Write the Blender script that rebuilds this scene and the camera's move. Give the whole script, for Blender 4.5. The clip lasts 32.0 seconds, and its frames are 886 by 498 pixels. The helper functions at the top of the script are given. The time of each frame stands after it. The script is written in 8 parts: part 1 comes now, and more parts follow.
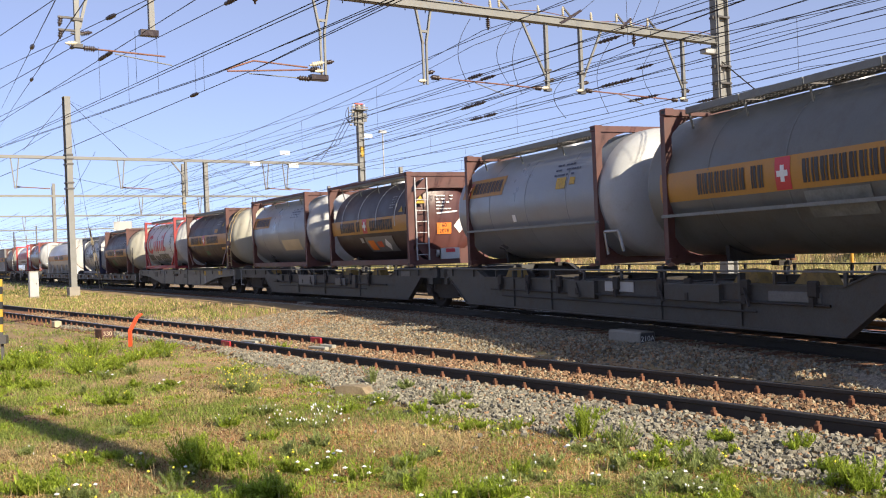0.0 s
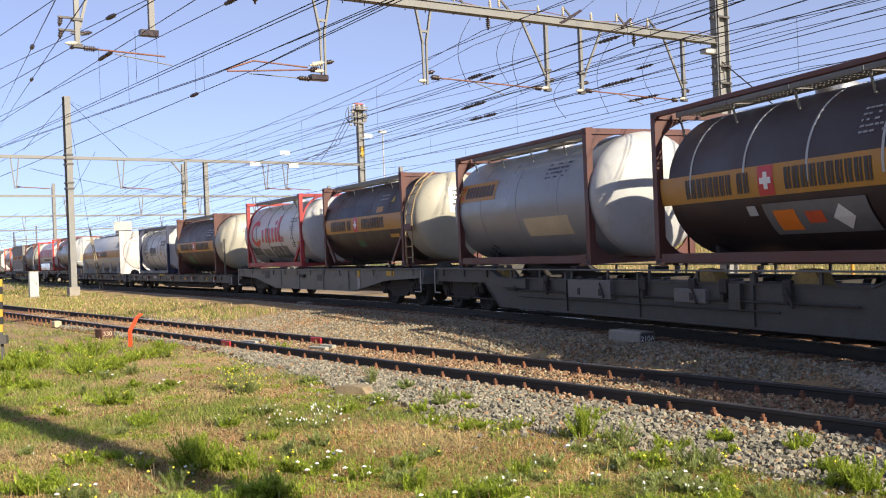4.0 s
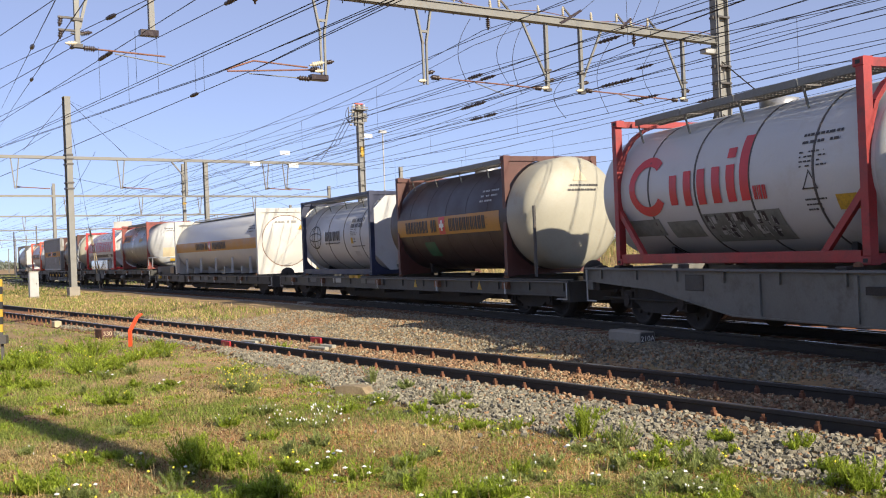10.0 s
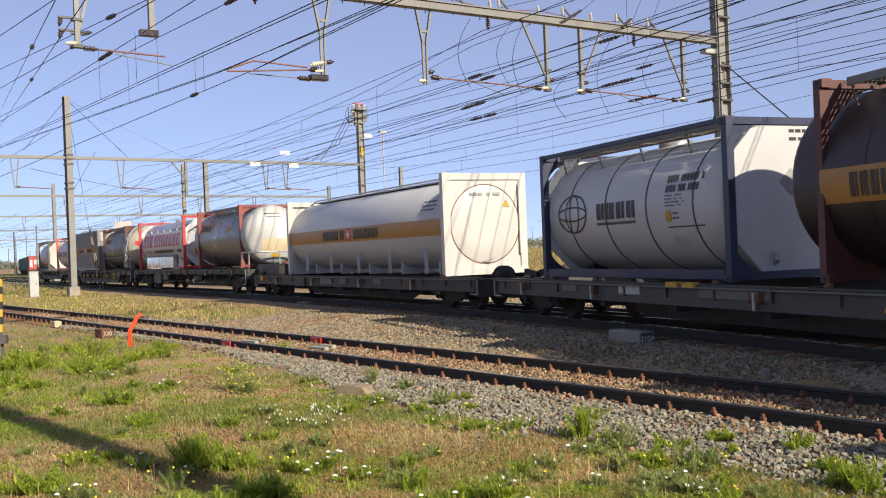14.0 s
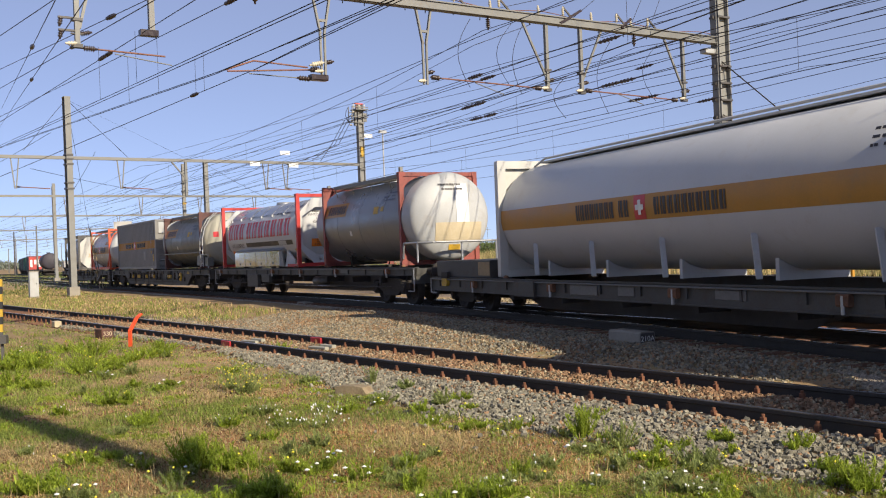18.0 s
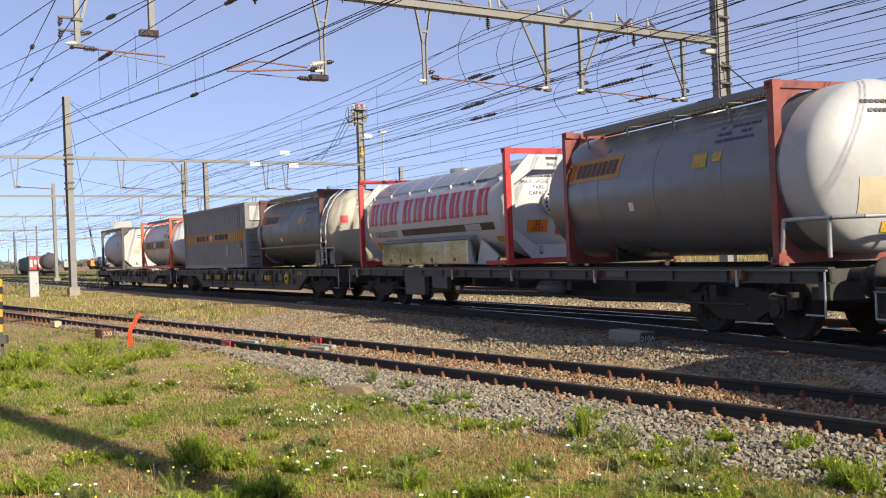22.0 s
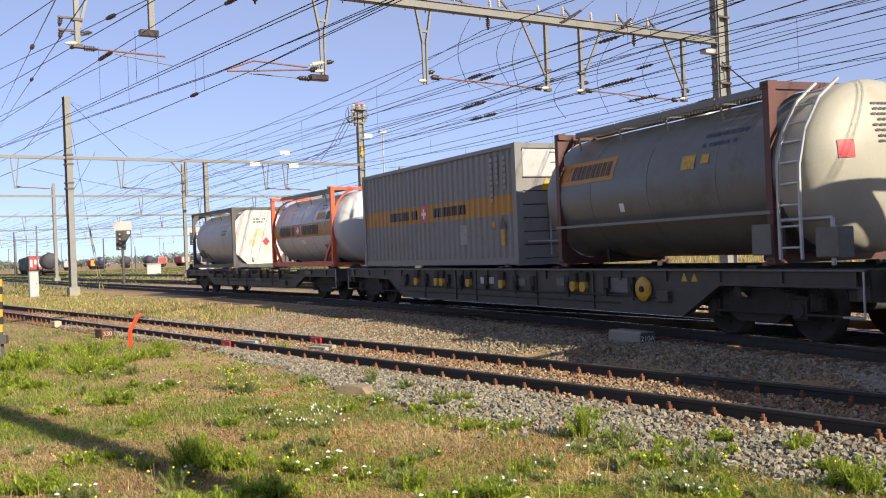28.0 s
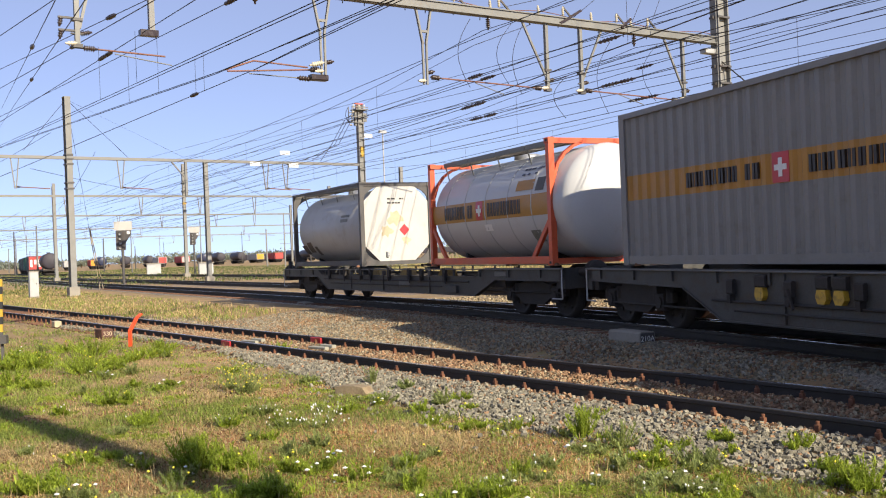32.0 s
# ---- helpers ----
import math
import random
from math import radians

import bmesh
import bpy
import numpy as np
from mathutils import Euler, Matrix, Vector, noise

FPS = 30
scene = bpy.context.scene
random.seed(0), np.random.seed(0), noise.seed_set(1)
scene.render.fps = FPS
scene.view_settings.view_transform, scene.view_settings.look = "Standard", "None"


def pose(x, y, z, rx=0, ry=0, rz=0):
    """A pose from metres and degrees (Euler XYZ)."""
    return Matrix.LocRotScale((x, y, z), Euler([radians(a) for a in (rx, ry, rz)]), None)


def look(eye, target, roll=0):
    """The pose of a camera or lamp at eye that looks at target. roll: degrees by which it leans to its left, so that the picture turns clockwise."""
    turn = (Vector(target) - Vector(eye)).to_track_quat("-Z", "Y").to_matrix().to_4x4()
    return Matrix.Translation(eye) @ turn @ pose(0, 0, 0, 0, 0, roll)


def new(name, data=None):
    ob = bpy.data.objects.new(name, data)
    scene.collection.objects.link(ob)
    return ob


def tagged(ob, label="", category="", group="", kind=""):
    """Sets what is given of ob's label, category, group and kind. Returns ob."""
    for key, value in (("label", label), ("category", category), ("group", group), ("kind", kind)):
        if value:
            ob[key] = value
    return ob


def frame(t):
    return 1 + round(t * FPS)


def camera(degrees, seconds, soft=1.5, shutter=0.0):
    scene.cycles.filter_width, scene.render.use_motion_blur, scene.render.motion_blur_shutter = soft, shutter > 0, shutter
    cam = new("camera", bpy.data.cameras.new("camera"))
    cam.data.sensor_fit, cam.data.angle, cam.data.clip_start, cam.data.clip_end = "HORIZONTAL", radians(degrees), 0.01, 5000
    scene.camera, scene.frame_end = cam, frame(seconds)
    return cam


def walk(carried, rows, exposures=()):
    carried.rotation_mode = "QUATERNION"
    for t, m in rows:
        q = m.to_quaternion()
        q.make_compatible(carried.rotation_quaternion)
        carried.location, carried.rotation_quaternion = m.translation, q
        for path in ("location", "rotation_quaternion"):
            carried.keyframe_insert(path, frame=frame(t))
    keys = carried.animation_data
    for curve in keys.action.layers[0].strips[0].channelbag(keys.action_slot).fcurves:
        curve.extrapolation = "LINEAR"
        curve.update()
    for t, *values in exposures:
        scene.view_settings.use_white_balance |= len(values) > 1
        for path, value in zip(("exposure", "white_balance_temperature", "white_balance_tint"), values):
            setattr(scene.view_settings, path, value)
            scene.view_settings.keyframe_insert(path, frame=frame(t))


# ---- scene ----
# The train's curve: heading along the track (radians) over the run s in metres, eased into a straight lead.
SPEED, SLOWING = 3.8119, -0.017376
CURVE = (-1.48092e-02, -2.0992e-04, -9.49699e-07)
RAIL_Z = 0.0
EYE = (0.0, 0.0, 1.48)

cam = camera(48.319, 32.0, soft=1.1)
STAND = Matrix.Translation(EYE) @ pose(0, 0, 0, 0, 0, 79.0735) @ pose(0, 0, 0, 90.0866, 0, 0) @ pose(0, 0, 0, 0, 0, -2.268)
GAIN = 0.62
EXPOSURES = [(0.0, 0.13), (3.0, 0.19), (6.0, 0.16), (13.0, -0.08), (15.0, -0.16), (17.0, -0.32), (19.0, -0.11), (22.0, -0.03), (25.0, 0.02), (28.0, 0.05), (32.0, 0.05)]
walk(cam, [(0.0, STAND), (32.0, STAND)], [(t, GAIN + e) for t, e in EXPOSURES])

# ---- sky, sun ----
SUN_EL, SUN_AZ = radians(29.0), (0.879, 0.477)
world = bpy.data.worlds.new("sky")
scene.world = world
world.use_nodes = True
wn = world.node_tree.nodes
wl = world.node_tree.links
sky = wn.new("ShaderNodeTexSky")
sky.sky_type = "NISHITA"
sky.sun_disc = False
sky.sun_elevation = SUN_EL
sky.sun_rotation = math.atan2(SUN_AZ[0], SUN_AZ[1])
sky.air_density, sky.dust_density, sky.ozone_density = 0.8, 0.0, 5.0
# the sky is looked up a little above the true height, which thins the glow at the horizon
coords, lift, unit = wn.new("ShaderNodeTexCoord"), wn.new("ShaderNodeVectorMath"), wn.new("ShaderNodeVectorMath")
lift.operation, unit.operation = "ADD", "NORMALIZE"
lift.inputs[1].default_value = (0.0, 0.0, 0.078)
wl.new(coords.outputs["Generated"], lift.inputs[0])
wl.new(lift.outputs[0], unit.inputs[0])
wl.new(unit.outputs[0], sky.inputs["Vector"])
wn["Background"].inputs["Strength"].default_value = 0.108
tone = wn.new("ShaderNodeMix")
tone.data_type, tone.blend_type = "RGBA", "MULTIPLY"
tone.inputs[0].default_value = 1.0
tone.inputs[7].default_value = (1.22, 1.0, 1.03, 1.0)
# an even pale colour mixed in flattens the sky's range
haze = wn.new("ShaderNodeMix")
haze.data_type = "RGBA"
haze.inputs[0].default_value = 0.25
haze.inputs[7].default_value = (4.6, 4.4, 4.65, 1.0)
wl.new(sky.outputs["Color"], tone.inputs[6])
wl.new(tone.outputs[2], haze.inputs[6])
wl.new(haze.outputs[2], wn["Background"].inputs["Color"])

sun = new("sun", bpy.data.lights.new("sun", "SUN"))
sun.data.energy, sun.data.angle, sun.data.color = 5.0, radians(0.55), (1.0, 0.875, 0.69)
sun.matrix_world = look((0, 0, 0), (-SUN_AZ[0] * math.cos(SUN_EL), -SUN_AZ[1] * math.cos(SUN_EL), -math.sin(SUN_EL)))
# ---- building tools ----
class Geo:
    """Collects corners and faces for one mesh."""

    def __init__(self):
        self.v, self.f, self.s = [], [], []

    def add(self, verts, faces, smooth=False):
        n = len(self.v)
        self.v.extend(tuple(p) for p in verts)
        self.f.extend(tuple(i + n for i in q) for q in faces)
        self.s.extend([smooth] * len(faces))
        return self

    def box(self, x0, x1, y0, y1, z0, z1, c=0.0):
        """A box; c chamfers its upright and long edges."""
        if c <= 0:
            p = [(x, y, z) for x in (x0, x1) for y in (y0, y1) for z in (z0, z1)]
            return self.add(p, [(0, 1, 3, 2), (4, 6, 7, 5), (0, 4, 5, 1), (2, 3, 7, 6), (0, 2, 6, 4), (1, 5, 7, 3)])
        poly = [(y0 + c, z0), (y1 - c, z0), (y1, z0 + c), (y1, z1 - c), (y1 - c, z1), (y0 + c, z1), (y0, z1 - c), (y0, z0 + c)]
        return self.prism([(0, a, b) for a, b in poly], (x0, 0, 0), (x1, 0, 0))

    def prism(self, poly, a, b):
        """A polygon (3D points) swept from shift a to shift b."""
        n = len(poly)
        v = [tuple(np.add(p, a)) for p in poly] + [tuple(np.add(p, b)) for p in poly]
        f = [tuple(range(n))[::-1], tuple(range(n, 2 * n))] + [(i, (i + 1) % n, n + (i + 1) % n, n + i) for i in range(n)]
        return self.add(v, f)

    def bar(self, p, q, w, h=None, up=(0, 0, 1)):
        """A straight beam from p to q, w wide and h deep."""
        h = h or w
        p, q = Vector(p), Vector(q)
        d = (q - p).normalized()
        u = Vector(up)
        if abs(d.dot(u)) > 0.97:
            u = Vector((1, 0, 0))
        r = d.cross(u).normalized()
        u = r.cross(d)
        v = [tuple(e + r * (a * w / 2) + u * (b * h / 2)) for e in (p, q) for a, b in ((-1, -1), (1, -1), (1, 1), (-1, 1))]
        return self.add(v, [(3, 2, 1, 0), (4, 5, 6, 7), (0, 1, 5, 4), (1, 2, 6, 5), (2, 3, 7, 6), (3, 0, 4, 7)])

    def tube(self, p, q, r, n=8, r2=None, caps=True):
        r2 = r if r2 is None else r2
        p, q = Vector(p), Vector(q)
        d = (q - p).normalized()
        a = d.orthogonal().normalized()
        b = d.cross(a)
        v = [tuple(e + (a * math.cos(t) + b * math.sin(t)) * k) for e, k in ((p, r), (q, r2)) for t in (2 * math.pi * i / n for i in range(n))]
        self.add(v, [(i, (i + 1) % n, n + (i + 1) % n, n + i) for i in range(n)], True)
        if caps:
            self.add(v, [tuple(range(n))[::-1], tuple(range(n, 2 * n))])
        return self

    def hose(self, pts, r, n=6):
        for p, q in zip(pts, pts[1:]):
            self.tube(p, q, r, n)
        return self

    def lathe(self, prof, zc=0.0, yc=0.0, n=48, axis="x", smooth=True, arc=(0.0, 2 * math.pi)):
        """Turns a profile of (along, radius) round the x axis (or y or z)."""
        full = arc[1] - arc[0] > 6.28
        m = n if full else n + 1
        v = []
        for a, r in prof:
            for i in range(m):
                t = arc[0] + (arc[1] - arc[0]) * i / n
                c, s = r * math.cos(t), r * math.sin(t)
                v.append((a, yc + c, zc + s) if axis == "x" else ((c, a, s) if axis == "y" else (c, s, a)))
        f = []
        for j in range(len(prof) - 1):
            for i in range(n):
                k = (i + 1) % m
                f.append((j * m + i, j * m + k, (j + 1) * m + k, (j + 1) * m + i))
        return self.add(v, f, smooth)

    def patch(self, x0, x1, z0, z1, R, zc, proud=0.006, side=-1, n=None):
        """A painted patch on the flank of a lying cylinder of radius R, its axis at height zc."""
        r = R + proud
        t0, t1 = (math.asin(max(-0.999, min(0.999, (z - zc) / R))) for z in (z0, z1))
        n = n or max(1, int(abs(t1 - t0) * 14))
        v = []
        for i in range(n + 1):
            t = t0 + (t1 - t0) * i / n
            for x in (x0, x1):
                v.append((x, side * r * math.cos(t), zc + r * math.sin(t)))
        return self.add(v, [(2 * i, 2 * i + 1, 2 * i + 3, 2 * i + 2) if side < 0 else (2 * i, 2 * i + 2, 2 * i + 3, 2 * i + 1) for i in range(n)], True)

    def sweep(self, poly, path):
        """Sweeps a section of (across, up) along a level path of (x, y, z, heading)."""
        n = len(poly)
        v = []
        for x, y, z, h in path:
            c, s = math.cos(h), math.sin(h)
            v.extend((x - s * o, y + c * o, z + u) for o, u in poly)
        f = [(j * n + i, j * n + (i + 1) % n, (j + 1) * n + (i + 1) % n, (j + 1) * n + i) for j in range(len(path) - 1) for i in range(n)]
        m = (len(path) - 1) * n
        return self.add(v, f + [tuple(range(n))[::-1], tuple(range(m, m + n))])

    def mesh(self, name, material):
        me = bpy.data.meshes.new(name)
        me.from_pydata(self.v, [], self.f)
        me.polygons.foreach_set("use_smooth", self.s)
        if material:
            me.materials.append(material)
        me.update()
        return me


def part(name, geo, material, parent, label=""):
    """One mesh object under a thing or under a part."""
    ob = new(name, geo.mesh(name, material) if isinstance(geo, Geo) else geo)
    ob.parent = parent
    return tagged(ob, label)


def thing(name, label, category, group="", at=None, kind=""):
    """An Empty at the base of a thing, which carries its parts."""
    ob = tagged(new(name), label, category, group, kind)
    ob.empty_display_size = 0.2
    if at is not None:
        ob.matrix_basis = at
    return ob


def solid(name, geo, material, label, category, group="", kind="", at=None):
    ob = tagged(new(name, geo.mesh(name, material) if isinstance(geo, Geo) else geo), label, category, group, kind)
    if at is not None:
        ob.matrix_basis = at
    return ob


def heading(s):
    s = max(-88.0, min(0.0, s))
    return CURVE[0] * s + CURVE[1] * s * s + CURVE[2] * s ** 3


STEP = 0.25
RUN_S = np.arange(-420.0, 60.0 + STEP, STEP)
RUN_H = np.array([heading(s) for s in RUN_S])
_dx, _dy = np.cos(RUN_H), np.sin(RUN_H)
RUN_X = np.concatenate([[0], np.cumsum((_dx[1:] + _dx[:-1]) * STEP / 2)])
RUN_Y = np.concatenate([[0], np.cumsum((_dy[1:] + _dy[:-1]) * STEP / 2)])
_zero = int(round(420.0 / STEP))
RUN_X, RUN_Y = RUN_X - RUN_X[_zero], RUN_Y - RUN_Y[_zero] + 9.4687


def on_track(s, off=0.0):
    """A place on the train's track: x, y and heading at the run s, off metres to its left (away from the eye)."""
    x, y, h = np.interp(s, RUN_S, RUN_X), np.interp(s, RUN_S, RUN_Y), np.interp(s, RUN_S, RUN_H)
    return x - off * math.sin(h), y + off * math.cos(h), h


def run_at(s16, t):
    """The run at t seconds of what is at the run s16 at 16 s."""
    t -= 16.0
    return s16 + SPEED * t + SLOWING * t * t


def chord(s, half, z):
    """The pose of a rigid body of that half length on the curve."""
    a, b = on_track(s - half), on_track(s + half)
    return pose((a[0] + b[0]) / 2, (a[1] + b[1]) / 2, z, 0, 0, math.degrees(math.atan2(b[1] - a[1], b[0] - a[0])))


MOVING = []  # (thing, run at 16 s, half length, height)
WHEELS = []  # (wheelset, its place on the bogie, its radius)


def lettered(text, size, m, parent, at):
    """Flat lettering in the built-in font, as a mesh."""
    cu = bpy.data.curves.new("lettering", "FONT")
    cu.body, cu.size, cu.extrude, cu.align_x, cu.align_y = text, size, 0.002, "CENTER", "CENTER"
    tmp = bpy.data.objects.new("lettering", cu)
    me = bpy.data.meshes.new_from_object(tmp)
    bpy.data.objects.remove(tmp)
    me.materials.clear()
    me.materials.append(m)
    ob = part("lettering", me, None, parent, "painted characters")
    ob.matrix_basis = at
    return ob
def wrapped(text, size, m, parent, place):
    """Painted lettering laid onto a curved skin: place(across, up) gives the point for each corner of the letters."""
    ob = lettered(text, size, m, parent, Matrix.Identity(4))
    for p in ob.data.vertices:
        p.co = place(p.co.x, p.co.y)
    return ob
# ---- materials ----
def mat(name, col, rough=0.6, metal=0.0, var=0.2, scale=2.0, fine=40.0, bump=0.15, stain=None, amount=0.5, at=0.5, stretch=(1, 1, 1), by_object=0.0, island=0.0, trans=0.0):
    """A painted or raw surface: two scales of colour change, stains with a shape of their own, fine relief."""
    m = bpy.data.materials.new(name)
    m.use_nodes = True
    nt = m.node_tree
    nd, lk = nt.nodes, nt.links
    bs = nd["Principled BSDF"]
    bs.inputs["Metallic"].default_value = metal
    tc = nd.new("ShaderNodeTexCoord")
    mp = nd.new("ShaderNodeMapping")
    mp.inputs["Scale"].default_value = stretch
    lk.new(tc.outputs["Object"], mp.inputs["Vector"])

    def noise_at(sc, detail, rough_=0.6):
        n = nd.new("ShaderNodeTexNoise")
        n.inputs["Scale"].default_value, n.inputs["Detail"].default_value, n.inputs["Roughness"].default_value = sc, detail, rough_
        lk.new(mp.outputs[0], n.inputs["Vector"])
        return n

    def mixed(kind, fac, a, b):
        x = nd.new("ShaderNodeMix")
        x.data_type, x.blend_type = "RGBA", kind
        for sock, value in ((x.inputs[0], fac), (x.inputs[6], a), (x.inputs[7], b)):
            if isinstance(value, bpy.types.NodeSocket):
                lk.new(value, sock)
            else:
                sock.default_value = value
        return x.outputs[2]

    def ramp(sock, lo, hi, a=0.0, b=1.0):
        r = nd.new("ShaderNodeMapRange")
        lk.new(sock, r.inputs[0])
        for i, value in zip((1, 2, 3, 4), (lo, hi, a, b)):
            r.inputs[i].default_value = value
        return r.outputs[0]

    rgb = lambda c: (*c, 1.0)
    big, small = noise_at(scale, 4), noise_at(fine, 3)
    lo, hi = (tuple(min(1, x * k) for x in col) for k in (1 - var, 1 + var))
    c = mixed("MIX", ramp(big.outputs[0], 0.3, 0.7), rgb(lo), rgb(hi))
    c = mixed("MULTIPLY", 1.0, c, mixed("MIX", ramp(small.outputs[0], 0.3, 0.7), rgb((1 - var * 0.7,) * 3), rgb((1.0, 1.0, 1.0))))
    if stain is not None:
        st = noise_at(scale * 2.7, 6, 0.7)
        f = ramp(st.outputs[0], at, at + 0.18, 0.0, amount)
        c = mixed("MIX", f, c, rgb(stain))
    if by_object or island:
        if island:
            src = nd.new("ShaderNodeNewGeometry").outputs["Random Per Island"]
        else:
            src = nd.new("ShaderNodeObjectInfo").outputs["Random"]
        k = island or by_object
        c = mixed("MULTIPLY", 1.0, c, mixed("MIX", src, rgb((1 - k,) * 3), rgb((1 + k * 0.6,) * 3)))
    lk.new(c, bs.inputs["Base Color"])
    lk.new(ramp(big.outputs[0], 0.3, 0.7, max(0.03, rough - 0.12), min(1, rough + 0.12)), bs.inputs["Roughness"])
    if bump:
        b = nd.new("ShaderNodeBump")
        b.inputs["Strength"].default_value, b.inputs["Distance"].default_value = bump, 0.02
        lk.new(small.outputs[0], b.inputs["Height"])
        lk.new(b.outputs[0], bs.inputs["Normal"])
    if trans:
        tl, mx = nd.new("ShaderNodeBsdfTranslucent"), nd.new("ShaderNodeMixShader")
        mx.inputs[0].default_value = trans
        lk.new(c, tl.inputs["Color"])
        lk.new(bs.outputs[0], mx.inputs[1])
        lk.new(tl.outputs[0], mx.inputs[2])
        lk.new(mx.outputs[0], nd["Material Output"].inputs["Surface"])
    return m


RUST = (0.16, 0.07, 0.035)
GRIME = (0.06, 0.055, 0.045)
m_rail = mat("rail_side", (0.046, 0.04, 0.033), 0.8, 0.0, 0.35, 3, 60, 0.3)
m_railtop = mat("rail_head", (0.35, 0.35, 0.36), 0.28, 1.0, 0.2, 2, 30, 0.05)
m_sleeper = mat("sleeper", (0.2, 0.1, 0.055), 0.9, 0, 0.4, 4, 40, 0.5, by_object=0.3)
m_rustsleeper = mat("rusty_steel_sleeper", (0.38, 0.15, 0.06), 0.85, 0.1, 0.35, 4, 40, 0.4, by_object=0.3)
m_clip = mat("fastening", (0.2, 0.085, 0.045), 0.9, 0.1, 0.35, 20, 80, 0.4, by_object=0.3)
m_stone = mat("ballast", (0.275, 0.255, 0.195), 0.95, 0, 0.2, 6, 60, 0.5, island=0.5)
m_stone2 = mat("ballast_brown", (0.33, 0.2, 0.11), 0.92, 0, 0.3, 4, 60, 0.3, island=0.6)
m_stone3 = mat("ballast_tan", (0.34, 0.28, 0.18), 0.92, 0, 0.25, 5, 60, 0.3, island=0.65)
m_wagon = mat("wagon_paint", (0.066, 0.065, 0.06), 0.62, 0.1, 0.3, 1.5, 40, 0.15, stain=(0.055, 0.038, 0.027), amount=0.7, at=0.5)
m_under = mat("running_gear", (0.048, 0.042, 0.037), 0.8, 0.2, 0.4, 4, 50, 0.3)
m_tread = mat("wheel_tread", (0.3, 0.29, 0.28), 0.35, 0.9, 0.2, 5, 50, 0.05)
m_yellow = mat("yellow_paint", (0.55, 0.34, 0.03), 0.55, 0, 0.2, 6, 40, 0.1, stain=GRIME, amount=0.6, at=0.5)
m_white = mat("white_paint", (0.52, 0.51, 0.47), 0.4, 0, 0.06, 1.0, 30, 0.04, stain=(0.5, 0.43, 0.3), amount=0.4, at=0.56)
m_steel = mat("galvanised", (0.42, 0.43, 0.44), 0.45, 0.6, 0.15, 3, 40, 0.1)
m_concrete = mat("concrete", (0.3, 0.275, 0.23), 0.9, 0, 0.18, 1.2, 40, 0.25, stain=(0.2, 0.18, 0.15), amount=0.5, at=0.55)
m_wire = mat("wire", (0.035, 0.032, 0.03), 0.6, 0.5, 0.1, 2, 10, 0)
m_dark = mat("black_rubber", (0.02, 0.02, 0.022), 0.6, 0, 0.2, 5, 40, 0.1)
# ---- ground and tracks ----
m_ground = mat("dry_ground", (0.34, 0.225, 0.11), 0.95, 0, 0.3, 0.9, 25, 0.6, stain=(0.2, 0.22, 0.06), amount=0.6, at=0.5)
NEAR_H = math.atan(0.4587)
NEAR_P = (-18.95, 0.36)
NC, NS = math.cos(NEAR_H), math.sin(NEAR_H)


def near_at(d, off=0.0):
    """A place beside the near track: d metres along it, off metres from its middle (minus: towards the eye)."""
    return NEAR_P[0] + NC * d - NS * (off + 0.755), NEAR_P[1] + NS * d + NC * (off + 0.755)


def near_off(x, y):
    return -(x - NEAR_P[0]) * NS + (y - NEAR_P[1]) * NC - 0.755


def ground_z(x, y):
    """The ground falls a little from the main track towards the eye, and rises to a bank beyond the tracks."""
    i = int(np.argmin((RUN_X - x) ** 2 + (RUN_Y - y) ** 2))
    off = -(x - RUN_X[i]) * math.sin(RUN_H[i]) + (y - RUN_Y[i]) * math.cos(RUN_H[i])
    k = max(0.0, min(1.0, (off + 4.6) / 2.4)) * max(0.0, min(1.0, (near_off(x, y) - 1.3) / 1.1))
    z = -0.4 + 0.18 * k * k * (3 - 2 * k)
    b = max(0.0, min(1.0, (off - 19.0) / 7.0)) * max(0.0, min(1.0, (x + 95.0) / 30.0))
    return z + 1.15 * b * b * (3 - 2 * b)


g = Geo()
xs = [-3000, -900, -400, -250, -170] + [-130 + 5 * i for i in range(18)] + [-42 + 1.0 * i for i in range(43)] + [6, 14, 30, 60, 150, 600, 3000]
ys = [-3000, -600, -200, -80, -40, -26] + [-18 + 1.0 * i for i in range(56)] + [45, 60, 100, 250, 700, 3000]
v = [(x, y, ground_z(x, y) + 0.03 * noise.noise((x * 0.5, y * 0.5, 0))) for x in xs for y in ys]
n = len(ys)
g.add(v, [(i * n + j, (i + 1) * n + j, (i + 1) * n + j + 1, i * n + j + 1) for i in range(len(xs) - 1) for j in range(n - 1)], True)
solid("ground", g, m_ground, "dry yellow-brown ground with patches of green", "ground", kind="structure")

RAIL = [(-0.075, 0), (0.075, 0), (0.075, 0.012), (0.012, 0.035), (0.012, 0.118), (0.036, 0.13), (0.036, 0.165), (0.028, 0.172), (-0.028, 0.172), (-0.036, 0.165), (-0.036, 0.13), (-0.012, 0.118), (-0.012, 0.035), (-0.075, 0.012)]


